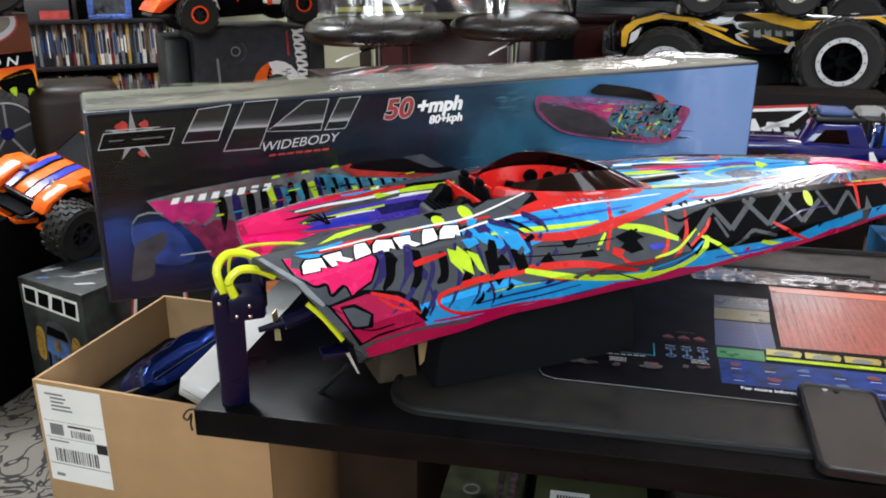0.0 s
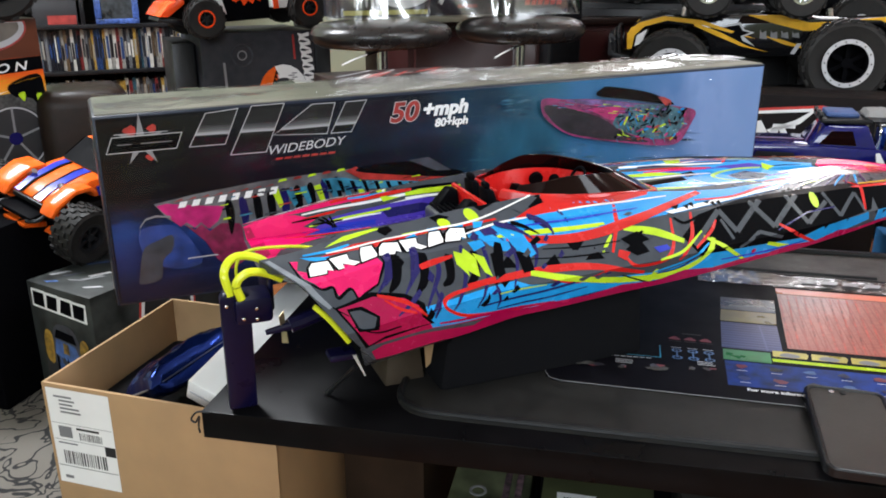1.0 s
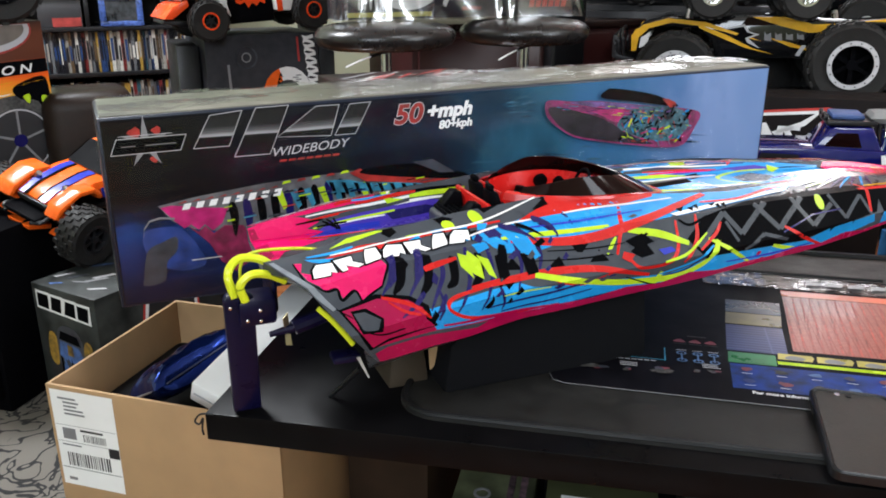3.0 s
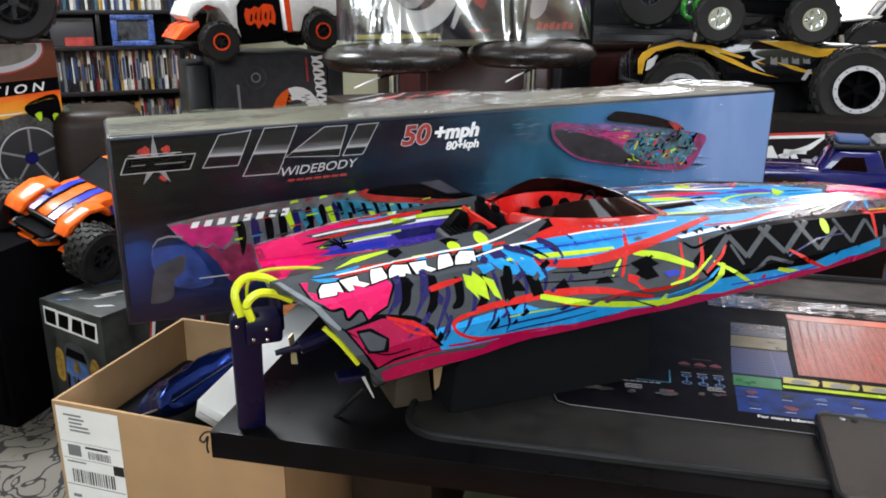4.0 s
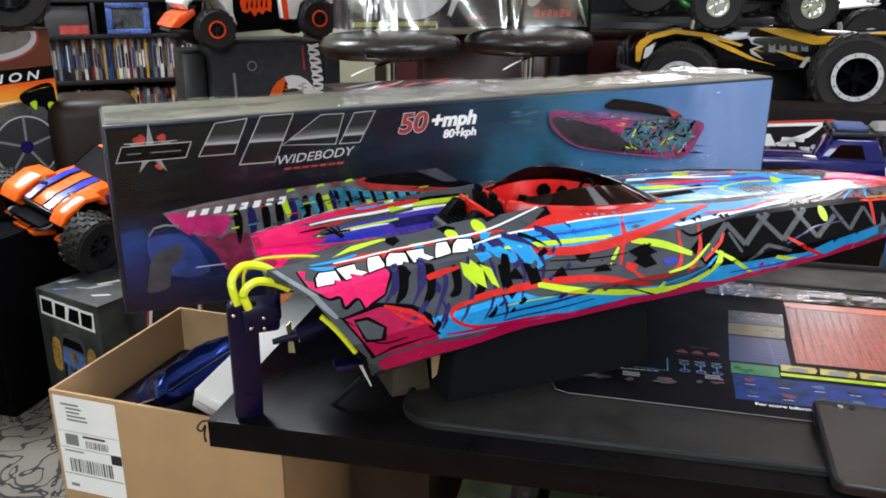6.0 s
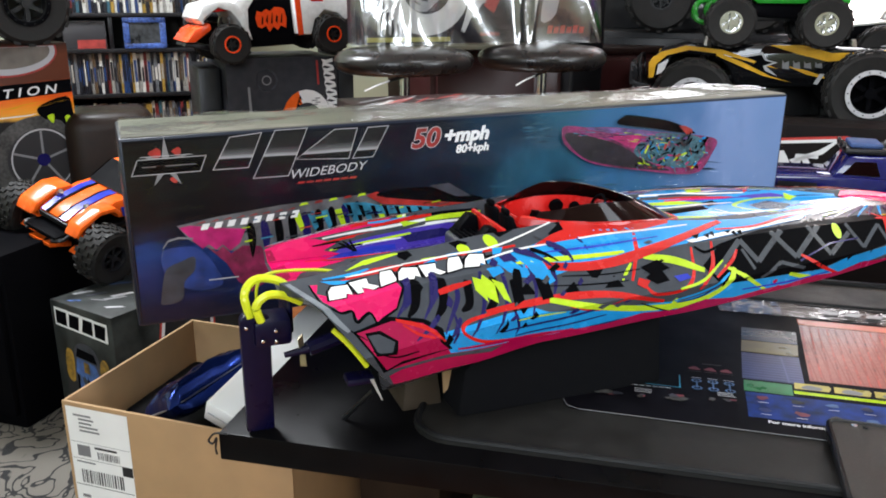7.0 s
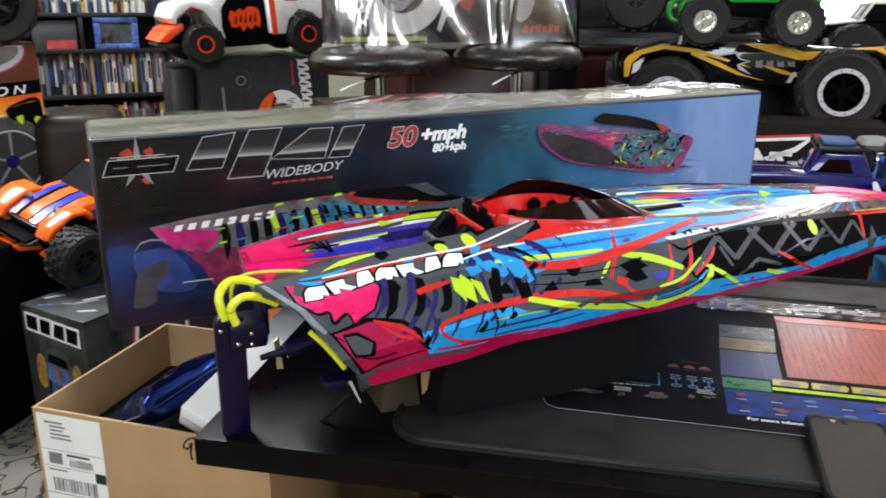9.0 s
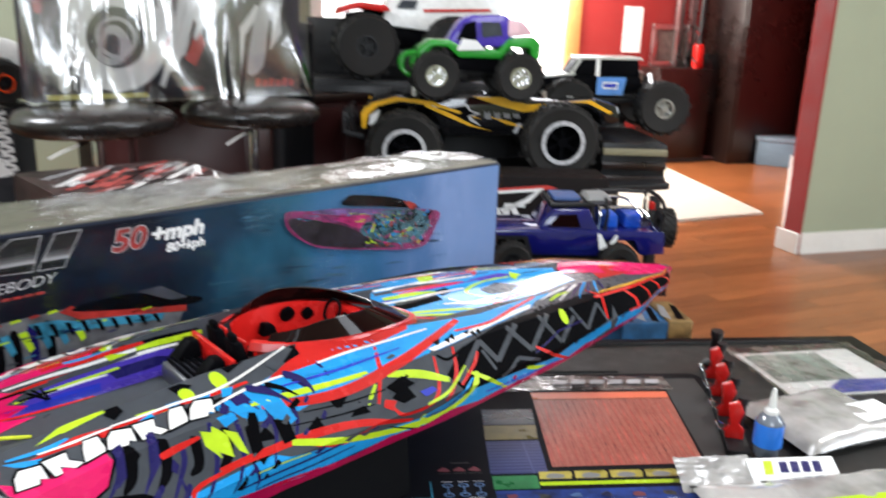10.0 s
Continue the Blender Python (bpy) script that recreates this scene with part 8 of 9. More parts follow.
# gold and black truck on the rack
GLOSS_BLACK = mat("gloss_black_lexan", (0.006, 0.006, 0.007), 0.08, vary=0.1, coat=0.5)
xm = truck("black_gold_truck", pose(1.98, 0.9, 0.53, 0, 0, 140), "large black monster truck model with gold flame stripes", 0.48, 0.5, 0.118, 0.11, 0.064, DARK, LINE,
      [("body", GLOSS_BLACK, [(0.35, 0.133), (0.375, 0.138), (0.378, 0.188), (0.345, 0.223), (0.27, 0.244), (0.16, 0.234), (0.08, 0.25), (-0.1, 0.255), (-0.17, 0.244), (-0.26, 0.244), (-0.36, 0.252), (-0.43, 0.233), (-0.44, 0.178), (-0.38, 0.168), (-0.37, 0.203), (-0.33, 0.226), (-0.2, 0.226), (-0.15, 0.198), (-0.14, 0.133), (0.12, 0.123), (0.14, 0.178), (0.18, 0.21), (0.28, 0.216), (0.33, 0.198), (0.345, 0.168)], 0.19, 0.0, 0.008),
       ("bumper", BLACK, [(0.37, 0.09), (0.44, 0.11), (0.44, 0.18), (0.425, 0.18), (0.42, 0.12), (0.37, 0.11)], 0.1, 0, 0.004)],
      [("stripe", GOLD, [(0.374, 0.14), (0.377, 0.188), (0.344, 0.22), (0.27, 0.241), (0.16, 0.231), (0.05, 0.196), (0.0, 0.18), (0.06, 0.192), (0.16, 0.218), (0.26, 0.228), (0.325, 0.21), (0.354, 0.182), (0.36, 0.142)], 0.1906),
       ("stripe", GOLD, [(0.18, 0.224), (0.1, 0.196), (0.02, 0.158), (-0.04, 0.142), (0.04, 0.158), (0.11, 0.185), (0.18, 0.214)], 0.191),
       ("headlight", PRINT_WHITE, [(0.352, 0.15), (0.348, 0.182), (0.318, 0.2), (0.33, 0.16)], 0.1912),
       ("headlight", GOLD, [(0.372, 0.194), (0.365, 0.206), (0.345, 0.214), (0.35, 0.198)], 0.1912),
       ("stripe", GOLD, [(0.03, 0.248), (-0.05, 0.224), (-0.13, 0.206), (-0.2, 0.21), (-0.23, 0.235), (-0.14, 0.23), (-0.06, 0.25)], 0.1908),
       ("stripe", GOLD, [(-0.02, 0.19), (-0.08, 0.166), (-0.13, 0.156), (-0.13, 0.162), (-0.08, 0.178)], 0.1909),
       ("stripe", GOLD, [(-0.26, 0.24), (-0.33, 0.24), (-0.4, 0.208), (-0.415, 0.212), (-0.34, 0.249)], 0.1908),
       ("stripe", LINE, [(0.11, 0.214), (0.05, 0.2), (0.07, 0.188), (0.0, 0.158), (0.035, 0.186), (0.005, 0.198), (0.035, 0.206), (0.05, 0.228)], 0.1914),
       ("stripe", DARK, [(0.098, 0.211), (0.062, 0.201), (0.078, 0.189), (0.035, 0.17), (0.044, 0.187), (0.018, 0.198), (0.04, 0.204), (0.052, 0.22)], 0.1918),
       ("side_window", SMOKE, [(0.06, 0.222), (0.045, 0.246), (-0.02, 0.248), (-0.035, 0.226)], 0.1902),
       ("stripe", LINE, [(-0.1, 0.14), (-0.115, 0.17), (-0.128, 0.17), (-0.112, 0.138)], 0.191)]
      + [("wordmark_block", GREY_INK, [(-0.01 - k * 0.03, 0.182 + 0.002 * k), (-0.03 - k * 0.03, 0.18 + 0.002 * k), (-0.026 - k * 0.03, 0.204 - 0.001 * k), (-0.014 - k * 0.03, 0.198), (-0.008 - k * 0.03, 0.207 - 0.001 * k)], 0.1916) for k in range(4)], 0.2)
for ch in xm.children:
    if ch.name.startswith(("wheel", "axle")):
        front_end = ch.location.x > 0 if ch.name.startswith("wheel") else sum(v.co.x for v in ch.data.vertices) > 0
        ch.location.z += -0.028 if front_end else 0.01
for k in range(3):
    part("bumper_bar", bm_tube([(0.4 + 0.012 * k, -0.09, 0.1), (0.41 + 0.012 * k, -0.09, 0.19 - 0.01 * k), (0.41 + 0.012 * k, 0.09, 0.19 - 0.01 * k), (0.4 + 0.012 * k, 0.09, 0.1)], 0.005, 6, 6), BLACK, xm)

gt = truck("green_truck", pose(1.87, 0.82, 0.772, 0, 0, 144) @ Matrix.Diagonal((0.88, 0.88, 0.88, 1)), "green and purple monster truck model with silver rims", 0.29, 0.26, 0.082, 0.085, 0.036, CHROME, None,
      [("body", GREEN, [(0.2, 0.13), (0.205, 0.165), (0.16, 0.2), (0.09, 0.2), (0.05, 0.18), (-0.08, 0.17), (-0.11, 0.21), (-0.2, 0.22), (-0.23, 0.19), (-0.225, 0.14), (-0.2, 0.14), (-0.19, 0.18), (-0.12, 0.18), (-0.09, 0.14), (0.06, 0.14), (0.1, 0.175), (0.15, 0.175), (0.18, 0.14)], 0.085, 0.08, 0.008),
       ("cab", PURPLE, [(0.1, 0.19), (0.055, 0.265), (0.02, 0.285), (-0.1, 0.29), (-0.14, 0.255), (-0.12, 0.2), (-0.08, 0.18), (0.05, 0.18)], 0.08, 0.2, 0.008),
       ("tail", mat("pink_white_paint", (0.7, 0.45, 0.5), 0.3), [(-0.11, 0.215), (-0.11, 0.275), (-0.16, 0.27), (-0.2, 0.225)], 0.081, 0.12, 0.006),
       ("skirt", DARK, [(0.12, 0.1), (0.11, 0.14), (-0.13, 0.14), (-0.13, 0.09)], 0.07, 0, 0.004)],
      [("side_window", DARK, [(0.07, 0.2), (0.045, 0.255), (0.005, 0.265), (0.0, 0.2)], 0.0785),
       ("side_window", GREY, [(-0.02, 0.21), (-0.015, 0.262), (-0.08, 0.262), (-0.09, 0.22)], 0.0785),
       ("stripe", PRINT_WHITE, [(0.07, 0.165), (0.05, 0.205), (0.0, 0.2), (-0.03, 0.17)], 0.0866)], 0.1)
for s in (-1, 1):
    part("bumper_tube", bm_tube([(0.12, s * 0.05, 0.1), (0.2, s * 0.055, 0.075), (0.25, s * 0.05, 0.09), (0.245, s * 0.045, 0.14), (0.19, s * 0.05, 0.155)], 0.008, 6), GREEN, gt)
    part("bumper_tube", bm_tube([(0.2, s * 0.055, 0.075), (0.215, s * 0.05, 0.12), (0.2, s * 0.05, 0.15)], 0.007, 6), GREEN, gt)
part("bumper_tube", bm_tube([(0.25, -0.05, 0.1), (0.255, 0, 0.1), (0.25, 0.05, 0.1)], 0.008, 6), GREEN, gt)
for x in (-0.145, 0.145):
    part("shock_spring", bm_cyl((x * 0.9, -0.07, 0.1), (x * 0.75, -0.06, 0.17), 0.012, seg=10), DARK, gt)

rw = truck("red_white_truck", pose(2.07, 1.39, 0.79, 0, 0, 148), "white monster truck model with red fender and huge black tyres", 0.32, 0.3, 0.115, 0.12, 0.04, BLACK, None,
      [("body", WHITE, [(0.1, 0.19), (0.08, 0.27), (0.06, 0.3), (-0.05, 0.31), (-0.1, 0.38), (-0.3, 0.38), (-0.34, 0.3), (-0.34, 0.2), (-0.1, 0.17)], 0.12, 0.12, 0.008),
       ("fender", RED, [(0.26, 0.22), (0.25, 0.25), (0.19, 0.268), (0.09, 0.262), (0.07, 0.24), (0.1, 0.235), (0.18, 0.245), (0.24, 0.228)], 0.14, 0, 0.006),
       ("hood", DARK, [(0.22, 0.18), (0.22, 0.23), (0.08, 0.25), (0.08, 0.18)], 0.09, 0.1, 0.006),
       ("skirt", DARK, [(0.12, 0.12), (0.1, 0.19), (-0.3, 0.2), (-0.3, 0.12)], 0.1, 0, 0.004)],
      [("side_window", DARK, [(-0.09, 0.31), (-0.11, 0.36), (-0.18, 0.36), (-0.18, 0.31)], 0.1165), ("side_window", GREY, [(-0.2, 0.31), (-0.2, 0.36), (-0.28, 0.36), (-0.29, 0.31)], 0.1165),
       ("stripe", GREY, [(0.05, 0.25), (0.03, 0.28), (-0.03, 0.28), (-0.02, 0.25)], 0.121), ("stripe", RED, [(-0.05, 0.24), (-0.05, 0.25), (-0.3, 0.26), (-0.3, 0.25)], 0.121)], 0.16)

DEEPBLUE = paint("deep_blue_gloss", (0.005, 0.006, 0.1), 0.14, 0.8)
bt = truck("blue_truck", pose(1.579, 0.193, 0.412, 0, 0, 140) @ Matrix.Diagonal((0.8, 0.8, 0.8, 1)), "dark blue pickup model with black roof rack and spare wheel", 0.32, 0.24, 0.058, 0.05, 0.03, BLACK, None,
      [("body", DEEPBLUE, [(0.3, 0.08), (0.305, 0.13), (0.26, 0.145), (0.11, 0.15), (0.05, 0.15), (-0.3, 0.15), (-0.305, 0.08), (-0.23, 0.075), (-0.21, 0.12), (-0.12, 0.12), (-0.1, 0.07), (0.1, 0.07), (0.12, 0.12), (0.21, 0.12), (0.23, 0.08)], 0.1, 0.05, 0.006),
       ("cab", DEEPBLUE, [(0.08, 0.148), (0.035, 0.208), (-0.07, 0.212), (-0.1, 0.148)], 0.092, 0.16, 0.006),
       ("roof_rack", BLACK, [(0.05, 0.212), (0.05, 0.225), (-0.08, 0.228), (-0.08, 0.214)], 0.075, 0, 0.003),
       ("load", mat("bright_blue_box", (0.01, 0.1, 0.6), 0.35), [(-0.12, 0.15), (-0.12, 0.19), (-0.165, 0.19), (-0.165, 0.15)], 0.06, 0, 0.006),
       ("load", mat("bright_blue_can", (0.008, 0.07, 0.5), 0.3), [(-0.185, 0.15), (-0.185, 0.195), (-0.235, 0.195), (-0.235, 0.15)], 0.06, 0, 0.006),
       ("bumper", BLACK, [(0.3, 0.06), (0.34, 0.07), (0.34, 0.1), (0.3, 0.1)], 0.09, 0, 0.004)],
      [("side_window", SMOKE, [(0.052, 0.157), (0.024, 0.195), (-0.03, 0.197), (-0.045, 0.157)], 0.0925),
       ("wheel_arch", BLACK, [(0.235, 0.078), (0.215, 0.13), (0.115, 0.13), (0.095, 0.068), (0.11, 0.068), (0.125, 0.118), (0.205, 0.118), (0.22, 0.078)], 0.102),
       ("printed_mark", PRINT_WHITE, [(-0.105, 0.09), (-0.095, 0.14), (-0.105, 0.142), (-0.13, 0.1)], 0.1015), ("printed_mark", PRINT_WHITE, [(-0.12, 0.088), (-0.15, 0.138), (-0.16, 0.136), (-0.135, 0.086)], 0.1015)], 0.14)
for y in (-0.05, 0.0, 0.05):
    part("light", bm_cyl((0.056, y, 0.232), (0.046, y, 0.232), 0.009, seg=12), BLACK, bt)
part("roof_load", bm_box(-0.05, -0.06, 0.226, 0.035, 0.05, 0.24, 0.006), mat("dull_blue_cloth", (0.04, 0.08, 0.22), 0.6, vary=0.4), bt, "folded dull blue cloth")
carcass, tread = wheel_meshes(0.062, 0.045, 0.03)
sw = part("spare_wheel", bm_move(carcass, pose(-0.33, 0, 0.14, 0, 0, 90)), RUBBER, bt)
tagged(part("tread", bm_move(tread, pose(-0.33, 0, 0.14, 0, 0, 90)), RUBBER, sw), kind="stuff")
part("roll_bar", bm_tube([(-0.1, -0.085, 0.15), (-0.1, -0.08, 0.21), (-0.1, 0.08, 0.21), (-0.1, 0.085, 0.15)], 0.005, 6, 5), CHROME, bt)
part("roll_bar", bm_tube([(-0.28, -0.08, 0.15), (-0.22, -0.08, 0.215), (-0.1, -0.08, 0.215)], 0.005, 6, 5), CHROME, bt)
part("roll_bar", bm_tube([(-0.28, 0.08, 0.15), (-0.22, 0.08, 0.215), (-0.1, 0.08, 0.215)], 0.005, 6, 5), CHROME, bt)

part("roof_bag", bm_move(pillow(0.08, 0.11, 0.035, 10, 31), pose(-0.1, 0.02, 0.236)), mat("grey_bundle_cloth", (0.2, 0.2, 0.2), 0.8), bt, "pale grey bundle on the roof rack")
for x in (-0.12, -0.29):
    part("cage_bar", bm_tube([(x, -0.09, 0.15), (x, -0.085, 0.235), (x, 0.085, 0.235), (x, 0.09, 0.15)], 0.006, 6, 5), BLACK, bt)
part("cage_bar", bm_tube([(-0.12, -0.085, 0.235), (-0.2, -0.085, 0.237), (-0.29, -0.085, 0.235)], 0.006, 6, 4), BLACK, bt)
part("tail_lamp", bm_box(-0.3, -0.05, 0.19, -0.285, -0.02, 0.215, 0.003), RED, bt)
part("side_step", bm_tube([(0.1, -0.11, 0.062), (0.0, -0.116, 0.06), (-0.1, -0.11, 0.062)], 0.005, 6), CHROME, bt)
for x in (0.02, -0.25):
    part("door_handle", bm_box(x - 0.012, -0.104, 0.128, x + 0.012, -0.099, 0.134, 0.001), CHROME, bt)

truck("blue_white_crawler", pose(2.4, 0.69, 0.66, 0, 0, 140), "white-roofed rock crawler model with pale blue doors", 0.315, 0.29, 0.088, 0.095, 0.032, STEEL, None,
      [("body", DARK, [(0.262, 0.13), (0.267, 0.165), (0.142, 0.18), (-0.098, 0.18), (-0.108, 0.14), (-0.038, 0.12), (0.162, 0.12)], 0.085, 0.05, 0.005),
       ("hood", mat("cream_roof_paint", (0.6, 0.6, 0.55), 0.3), [(0.262, 0.166), (0.132, 0.182), (0.122, 0.19), (0.262, 0.172)], 0.08, 0, 0.002),
       ("roof", mat("cream_roof_paint", (0.6, 0.6, 0.55), 0.3), [(0.117, 0.234), (0.112, 0.243), (-0.098, 0.247), (-0.103, 0.238)], 0.075, 0, 0.003),
       ("cab", DARK, [(0.147, 0.18), (0.112, 0.236), (-0.088, 0.24), (-0.098, 0.18)], 0.074, 0.06, 0.004),
       ("step", CHROME, [(0.122, 0.07), (0.122, 0.085), (-0.018, 0.085), (-0.018, 0.07)], 0.11, 0, 0.002),
       ("bumper", BLACK, [(0.262, 0.1), (0.322, 0.11), (0.322, 0.13), (0.262, 0.14)], 0.07, 0, 0.003)],
      [("pillar", mat("cream_pillar", (0.6, 0.6, 0.55), 0.3), [(0.150, 0.18), (0.114, 0.238), (0.104, 0.238), (0.138, 0.18)], 0.0765), ("pillar", TRIM, [(0.057, 0.18), (0.057, 0.238), (0.044, 0.238), (0.042, 0.18)], 0.0765),
       ("door_panel", mat("pale_blue_paint", (0.1, 0.26, 0.62), 0.3), [(0.052, 0.12), (0.052, 0.178), (-0.048, 0.18), (-0.038, 0.12)], 0.0868),
       ("printed_mark", TRIM, [(0.032, 0.14), (0.032, 0.162), (-0.023, 0.163), (-0.018, 0.14)], 0.0872), ("printed_mark", BLUE, [(0.027, 0.145), (0.027, 0.157), (-0.018, 0.158), (-0.013, 0.145)], 0.0876)], 0.14)

# ---- rack under the trucks ----
RACK = pose(1.52, 0.93, 0, 0, 0, -40)
rk = thing("display_rack", RACK, "black display rack holding model trucks", "rack")
board = bm_box(-0.1, -0.1, 0.51, 0.93, 0.52, 0.53, 0.002)
for v in board.verts:
    v.co.z += 0.079 * (v.co.x - 0.6)
part("upper_board", board, BLACK, rk, "black board that slopes down to one end")
for x, y in ((-0.07, -0.07), (0.9, -0.07), (-0.07, 0.49), (0.9, 0.49)):
    part("post", bm_box(x - 0.015, y - 0.015, 0, x + 0.015, y + 0.015, 0.51, 0.002), BLACK, rk)
crate = thing("slatted_crate", RACK @ Matrix.Translation((0.74, -0.02, 0.53)), "low slatted crate under the crawler model", "crate")
part("carcass", bm_box(0, 0.012, 0, 0.2, 0.42, 0.13, 0.002), BLACK, crate)
for k in range(3):
    part("slat", bm_box(0, 0, 0.01 + k * 0.042, 0.2, 0.012, 0.03 + k * 0.042, 0.001), mat("pale_slat", (0.2, 0.18, 0.11), 0.5) if k == 2 else DARKWOOD, crate)
# Dark backing added to block the bright floor and window behind the trucks.
bk = thing("dark_backing", RACK @ Matrix.Translation((-0.25, 0.56, 0)), "tall black cabinet-shaped backing added behind the display rack", "cabinet")
part("carcass", bm_box(0, -0.04, 0, 1.2, 0.42, 0.79, 0.004), BLACK, bk)
for k in range(3):
    part("door", bm_box(0.02 + k * 0.393, -0.056, 0.05, 0.385 + k * 0.393, -0.04, 0.77, 0.003), BLACK, bk)
# Black boxes added on top to close the bright gaps between the trucks.
for x0, x1, z1 in ((-0.2, 0.06, 0.21), (0.06, 0.34, 0.13), (0.34, 0.62, 0.11)):
    eb = thing("backing_case", RACK @ Matrix.Translation((x0 - 0.05, 0.78, 0.79)), "plain black case added as dark backing", "case", "cases on the cabinet")
    part("case_body", bm_box(0, 0, 0, x1 - x0 - 0.006, 0.16, z1, 0.006), BLACK, eb)
    part("latch", bm_box(0.1, -0.006, z1 * 0.6, 0.13, 0, z1 * 0.75, 0.002), STEEL, eb)
# Dark panel added to block the bright background, given a speaker's form.
spk = thing("dark_panel_block", pose(1.5, 1.25, 0), "tall dark panel added beside the wrapped package, loudspeaker-shaped", "speaker")
part("cabinet", bm_box(-0.06, 0, 0, 0.07, 0.16, 0.98, 0.008), BLACK, spk)
part("grille", bm_box(-0.05, -0.008, 0.1, 0.06, 0, 0.95, 0.004), STAND, spk)
bench = thing("low_bench", pose(1.557, 0.204, 0, 0, 0, -40), "narrow black bench under the blue truck", "bench")
part("seat_board", bm_box(-0.36, -0.14, 0.392, 0.26, 0.16, 0.412, 0.002), BLACK, bench)
for x in (-0.33, 0.2):
    for y in (-0.11, 0.13):
        part("leg", bm_box(x - 0.015, y - 0.015, 0, x + 0.015, y + 0.015, 0.392, 0.002), BLACK, bench)
lb = thing("red_white_box", pose(1.557, 0.204, 0, 0, 0, -40) @ Matrix.Translation((-0.4, 0.24, 0.0)), "black box with red and white slanted print behind the blue truck", "box")
part("box_body", bm_box(0, 0, 0, 0.6, 0.16, 0.6, 0.003), mat("matte_black_card", (0.008, 0.006, 0.006), 0.6, spec=0.1), lb)
part("printed_stroke", flat([(0.24, 0.55), (0.25, 0.562), (0.43, 0.578), (0.46, 0.57), (0.3, 0.552)], 0.0008), PRINT_RED, lb, smooth=False)
part("printed_stroke", flat([(0.255, 0.548), (0.26, 0.556), (0.42, 0.57), (0.38, 0.528), (0.31, 0.5), (0.3, 0.508), (0.37, 0.538), (0.4, 0.56)], 0.001), PRINT_WHITE, lb, smooth=False)
part("printed_stroke", flat([(0.28, 0.455), (0.27, 0.53), (0.285, 0.532), (0.31, 0.49), (0.315, 0.525), (0.37, 0.525), (0.37, 0.515), (0.345, 0.515), (0.37, 0.47), (0.355, 0.468), (0.33, 0.512), (0.325, 0.455), (0.295, 0.49), (0.293, 0.455)], 0.001), PRINT_WHITE, lb, smooth=False)

# ---- grey picture box with the orange truck on it ----
mb = thing("grey_printed_box", pose(-0.16, 0.626, 0.0, 0, 0, -54), "grey printed product box with a truck picture", "box")
GPR = mat("grey_smoke_print", (0.024, 0.027, 0.026), 0.45, vary=1.0, scale=22, spec=0.2)
mb_body = part("box_body", bm_box(0, 0, 0, 0.196, 0.5, 0.3, 0.003), GPR, mb)
for k in range(4):
    x, z = 0.016 + k * 0.0415, 0.251 - k * 0.0015
    part("wordmark_block", flat([(x - 0.004, z - 0.004), (x + 0.04, z - 0.006), (x + 0.041, z + 0.036), (x - 0.003, z + 0.036)], 0.0006 + 0.0001 * k), PRINT_WHITE, mb_body, smooth=False)
    part("wordmark_block", flat([(x + 0.001, z + 0.001), (x + 0.035 - 0.003 * (k % 2), z - 0.001), (x + 0.037, z + 0.03), (x + 0.002 + 0.003 * (k % 3), z + 0.031)], 0.0012 + 0.0001 * k), DARK, mb_body, smooth=False)
AMBER_PRINT = mat("amber_print_ink", (0.3, 0.17, 0.02), 0.45, vary=0.9, scale=70)
TRUCK_BLUE = mat("blue_truck_print", (0.045, 0.1, 0.27), 0.4, vary=0.9, scale=60)
part("printed_truck", flat(soft([(0.055, 0.1), (0.056, 0.17), (0.07, 0.212), (0.1, 0.222), (0.13, 0.214), (0.146, 0.178), (0.15, 0.1), (0.1, 0.085)], 3), 0.001), SHADE_PRINT, mb_body, smooth=False)
part("printed_truck", flat([(0.062, 0.15), (0.07, 0.185), (0.13, 0.18), (0.142, 0.146), (0.1, 0.138)], 0.0012), TRUCK_BLUE, mb_body, smooth=False)
part("printed_truck", flat([(0.09, 0.156), (0.092, 0.18), (0.108, 0.179), (0.109, 0.155)], 0.0014), AMBER_PRINT, mb_body, smooth=False)
part("printed_truck", flat([(0.068, 0.108), (0.07, 0.132), (0.137, 0.128), (0.138, 0.106)], 0.0013), TRUCK_BLUE, mb_body, smooth=False)
for x in (0.034, 0.146):
    part("printed_truck", flat(soft([(x, 0.134), (x + 0.022, 0.128), (x + 0.026, 0.19), (x + 0.008, 0.2), (x - 0.002, 0.175)], 3), 0.0016), AMBER_PRINT, mb_body, smooth=False)
    part("printed_tyre", flat(soft([(x - 0.004, 0.075), (x + 0.026, 0.072), (x + 0.03, 0.126), (x, 0.13)], 3), 0.0015), INK, mb_body, smooth=False)
part("printed_truck", flat([(0.068, 0.188), (0.076, 0.208), (0.128, 0.204), (0.136, 0.184)], 0.0018), DARK, mb_body, smooth=False)
for k in range(7):
    part("printed_truck", flat([(0.064 + k * 0.011, 0.1 + 0.006 * (k % 3)), (0.071 + k * 0.011, 0.098), (0.072 + k * 0.011, 0.144 - 0.008 * (k % 2)), (0.066 + k * 0.011, 0.15)], 0.0019), (DARK, TRUCK_BLUE, SHADE_PRINT)[k % 3], mb_body, smooth=False)


def end_print(poly, lift, material):
    bm = bmesh.new()
    bm.faces.new([bm.verts.new((0.196 + lift, y, z)) for y, z in poly])
    part("wordmark_block", bm, material, mb_body, smooth=False)


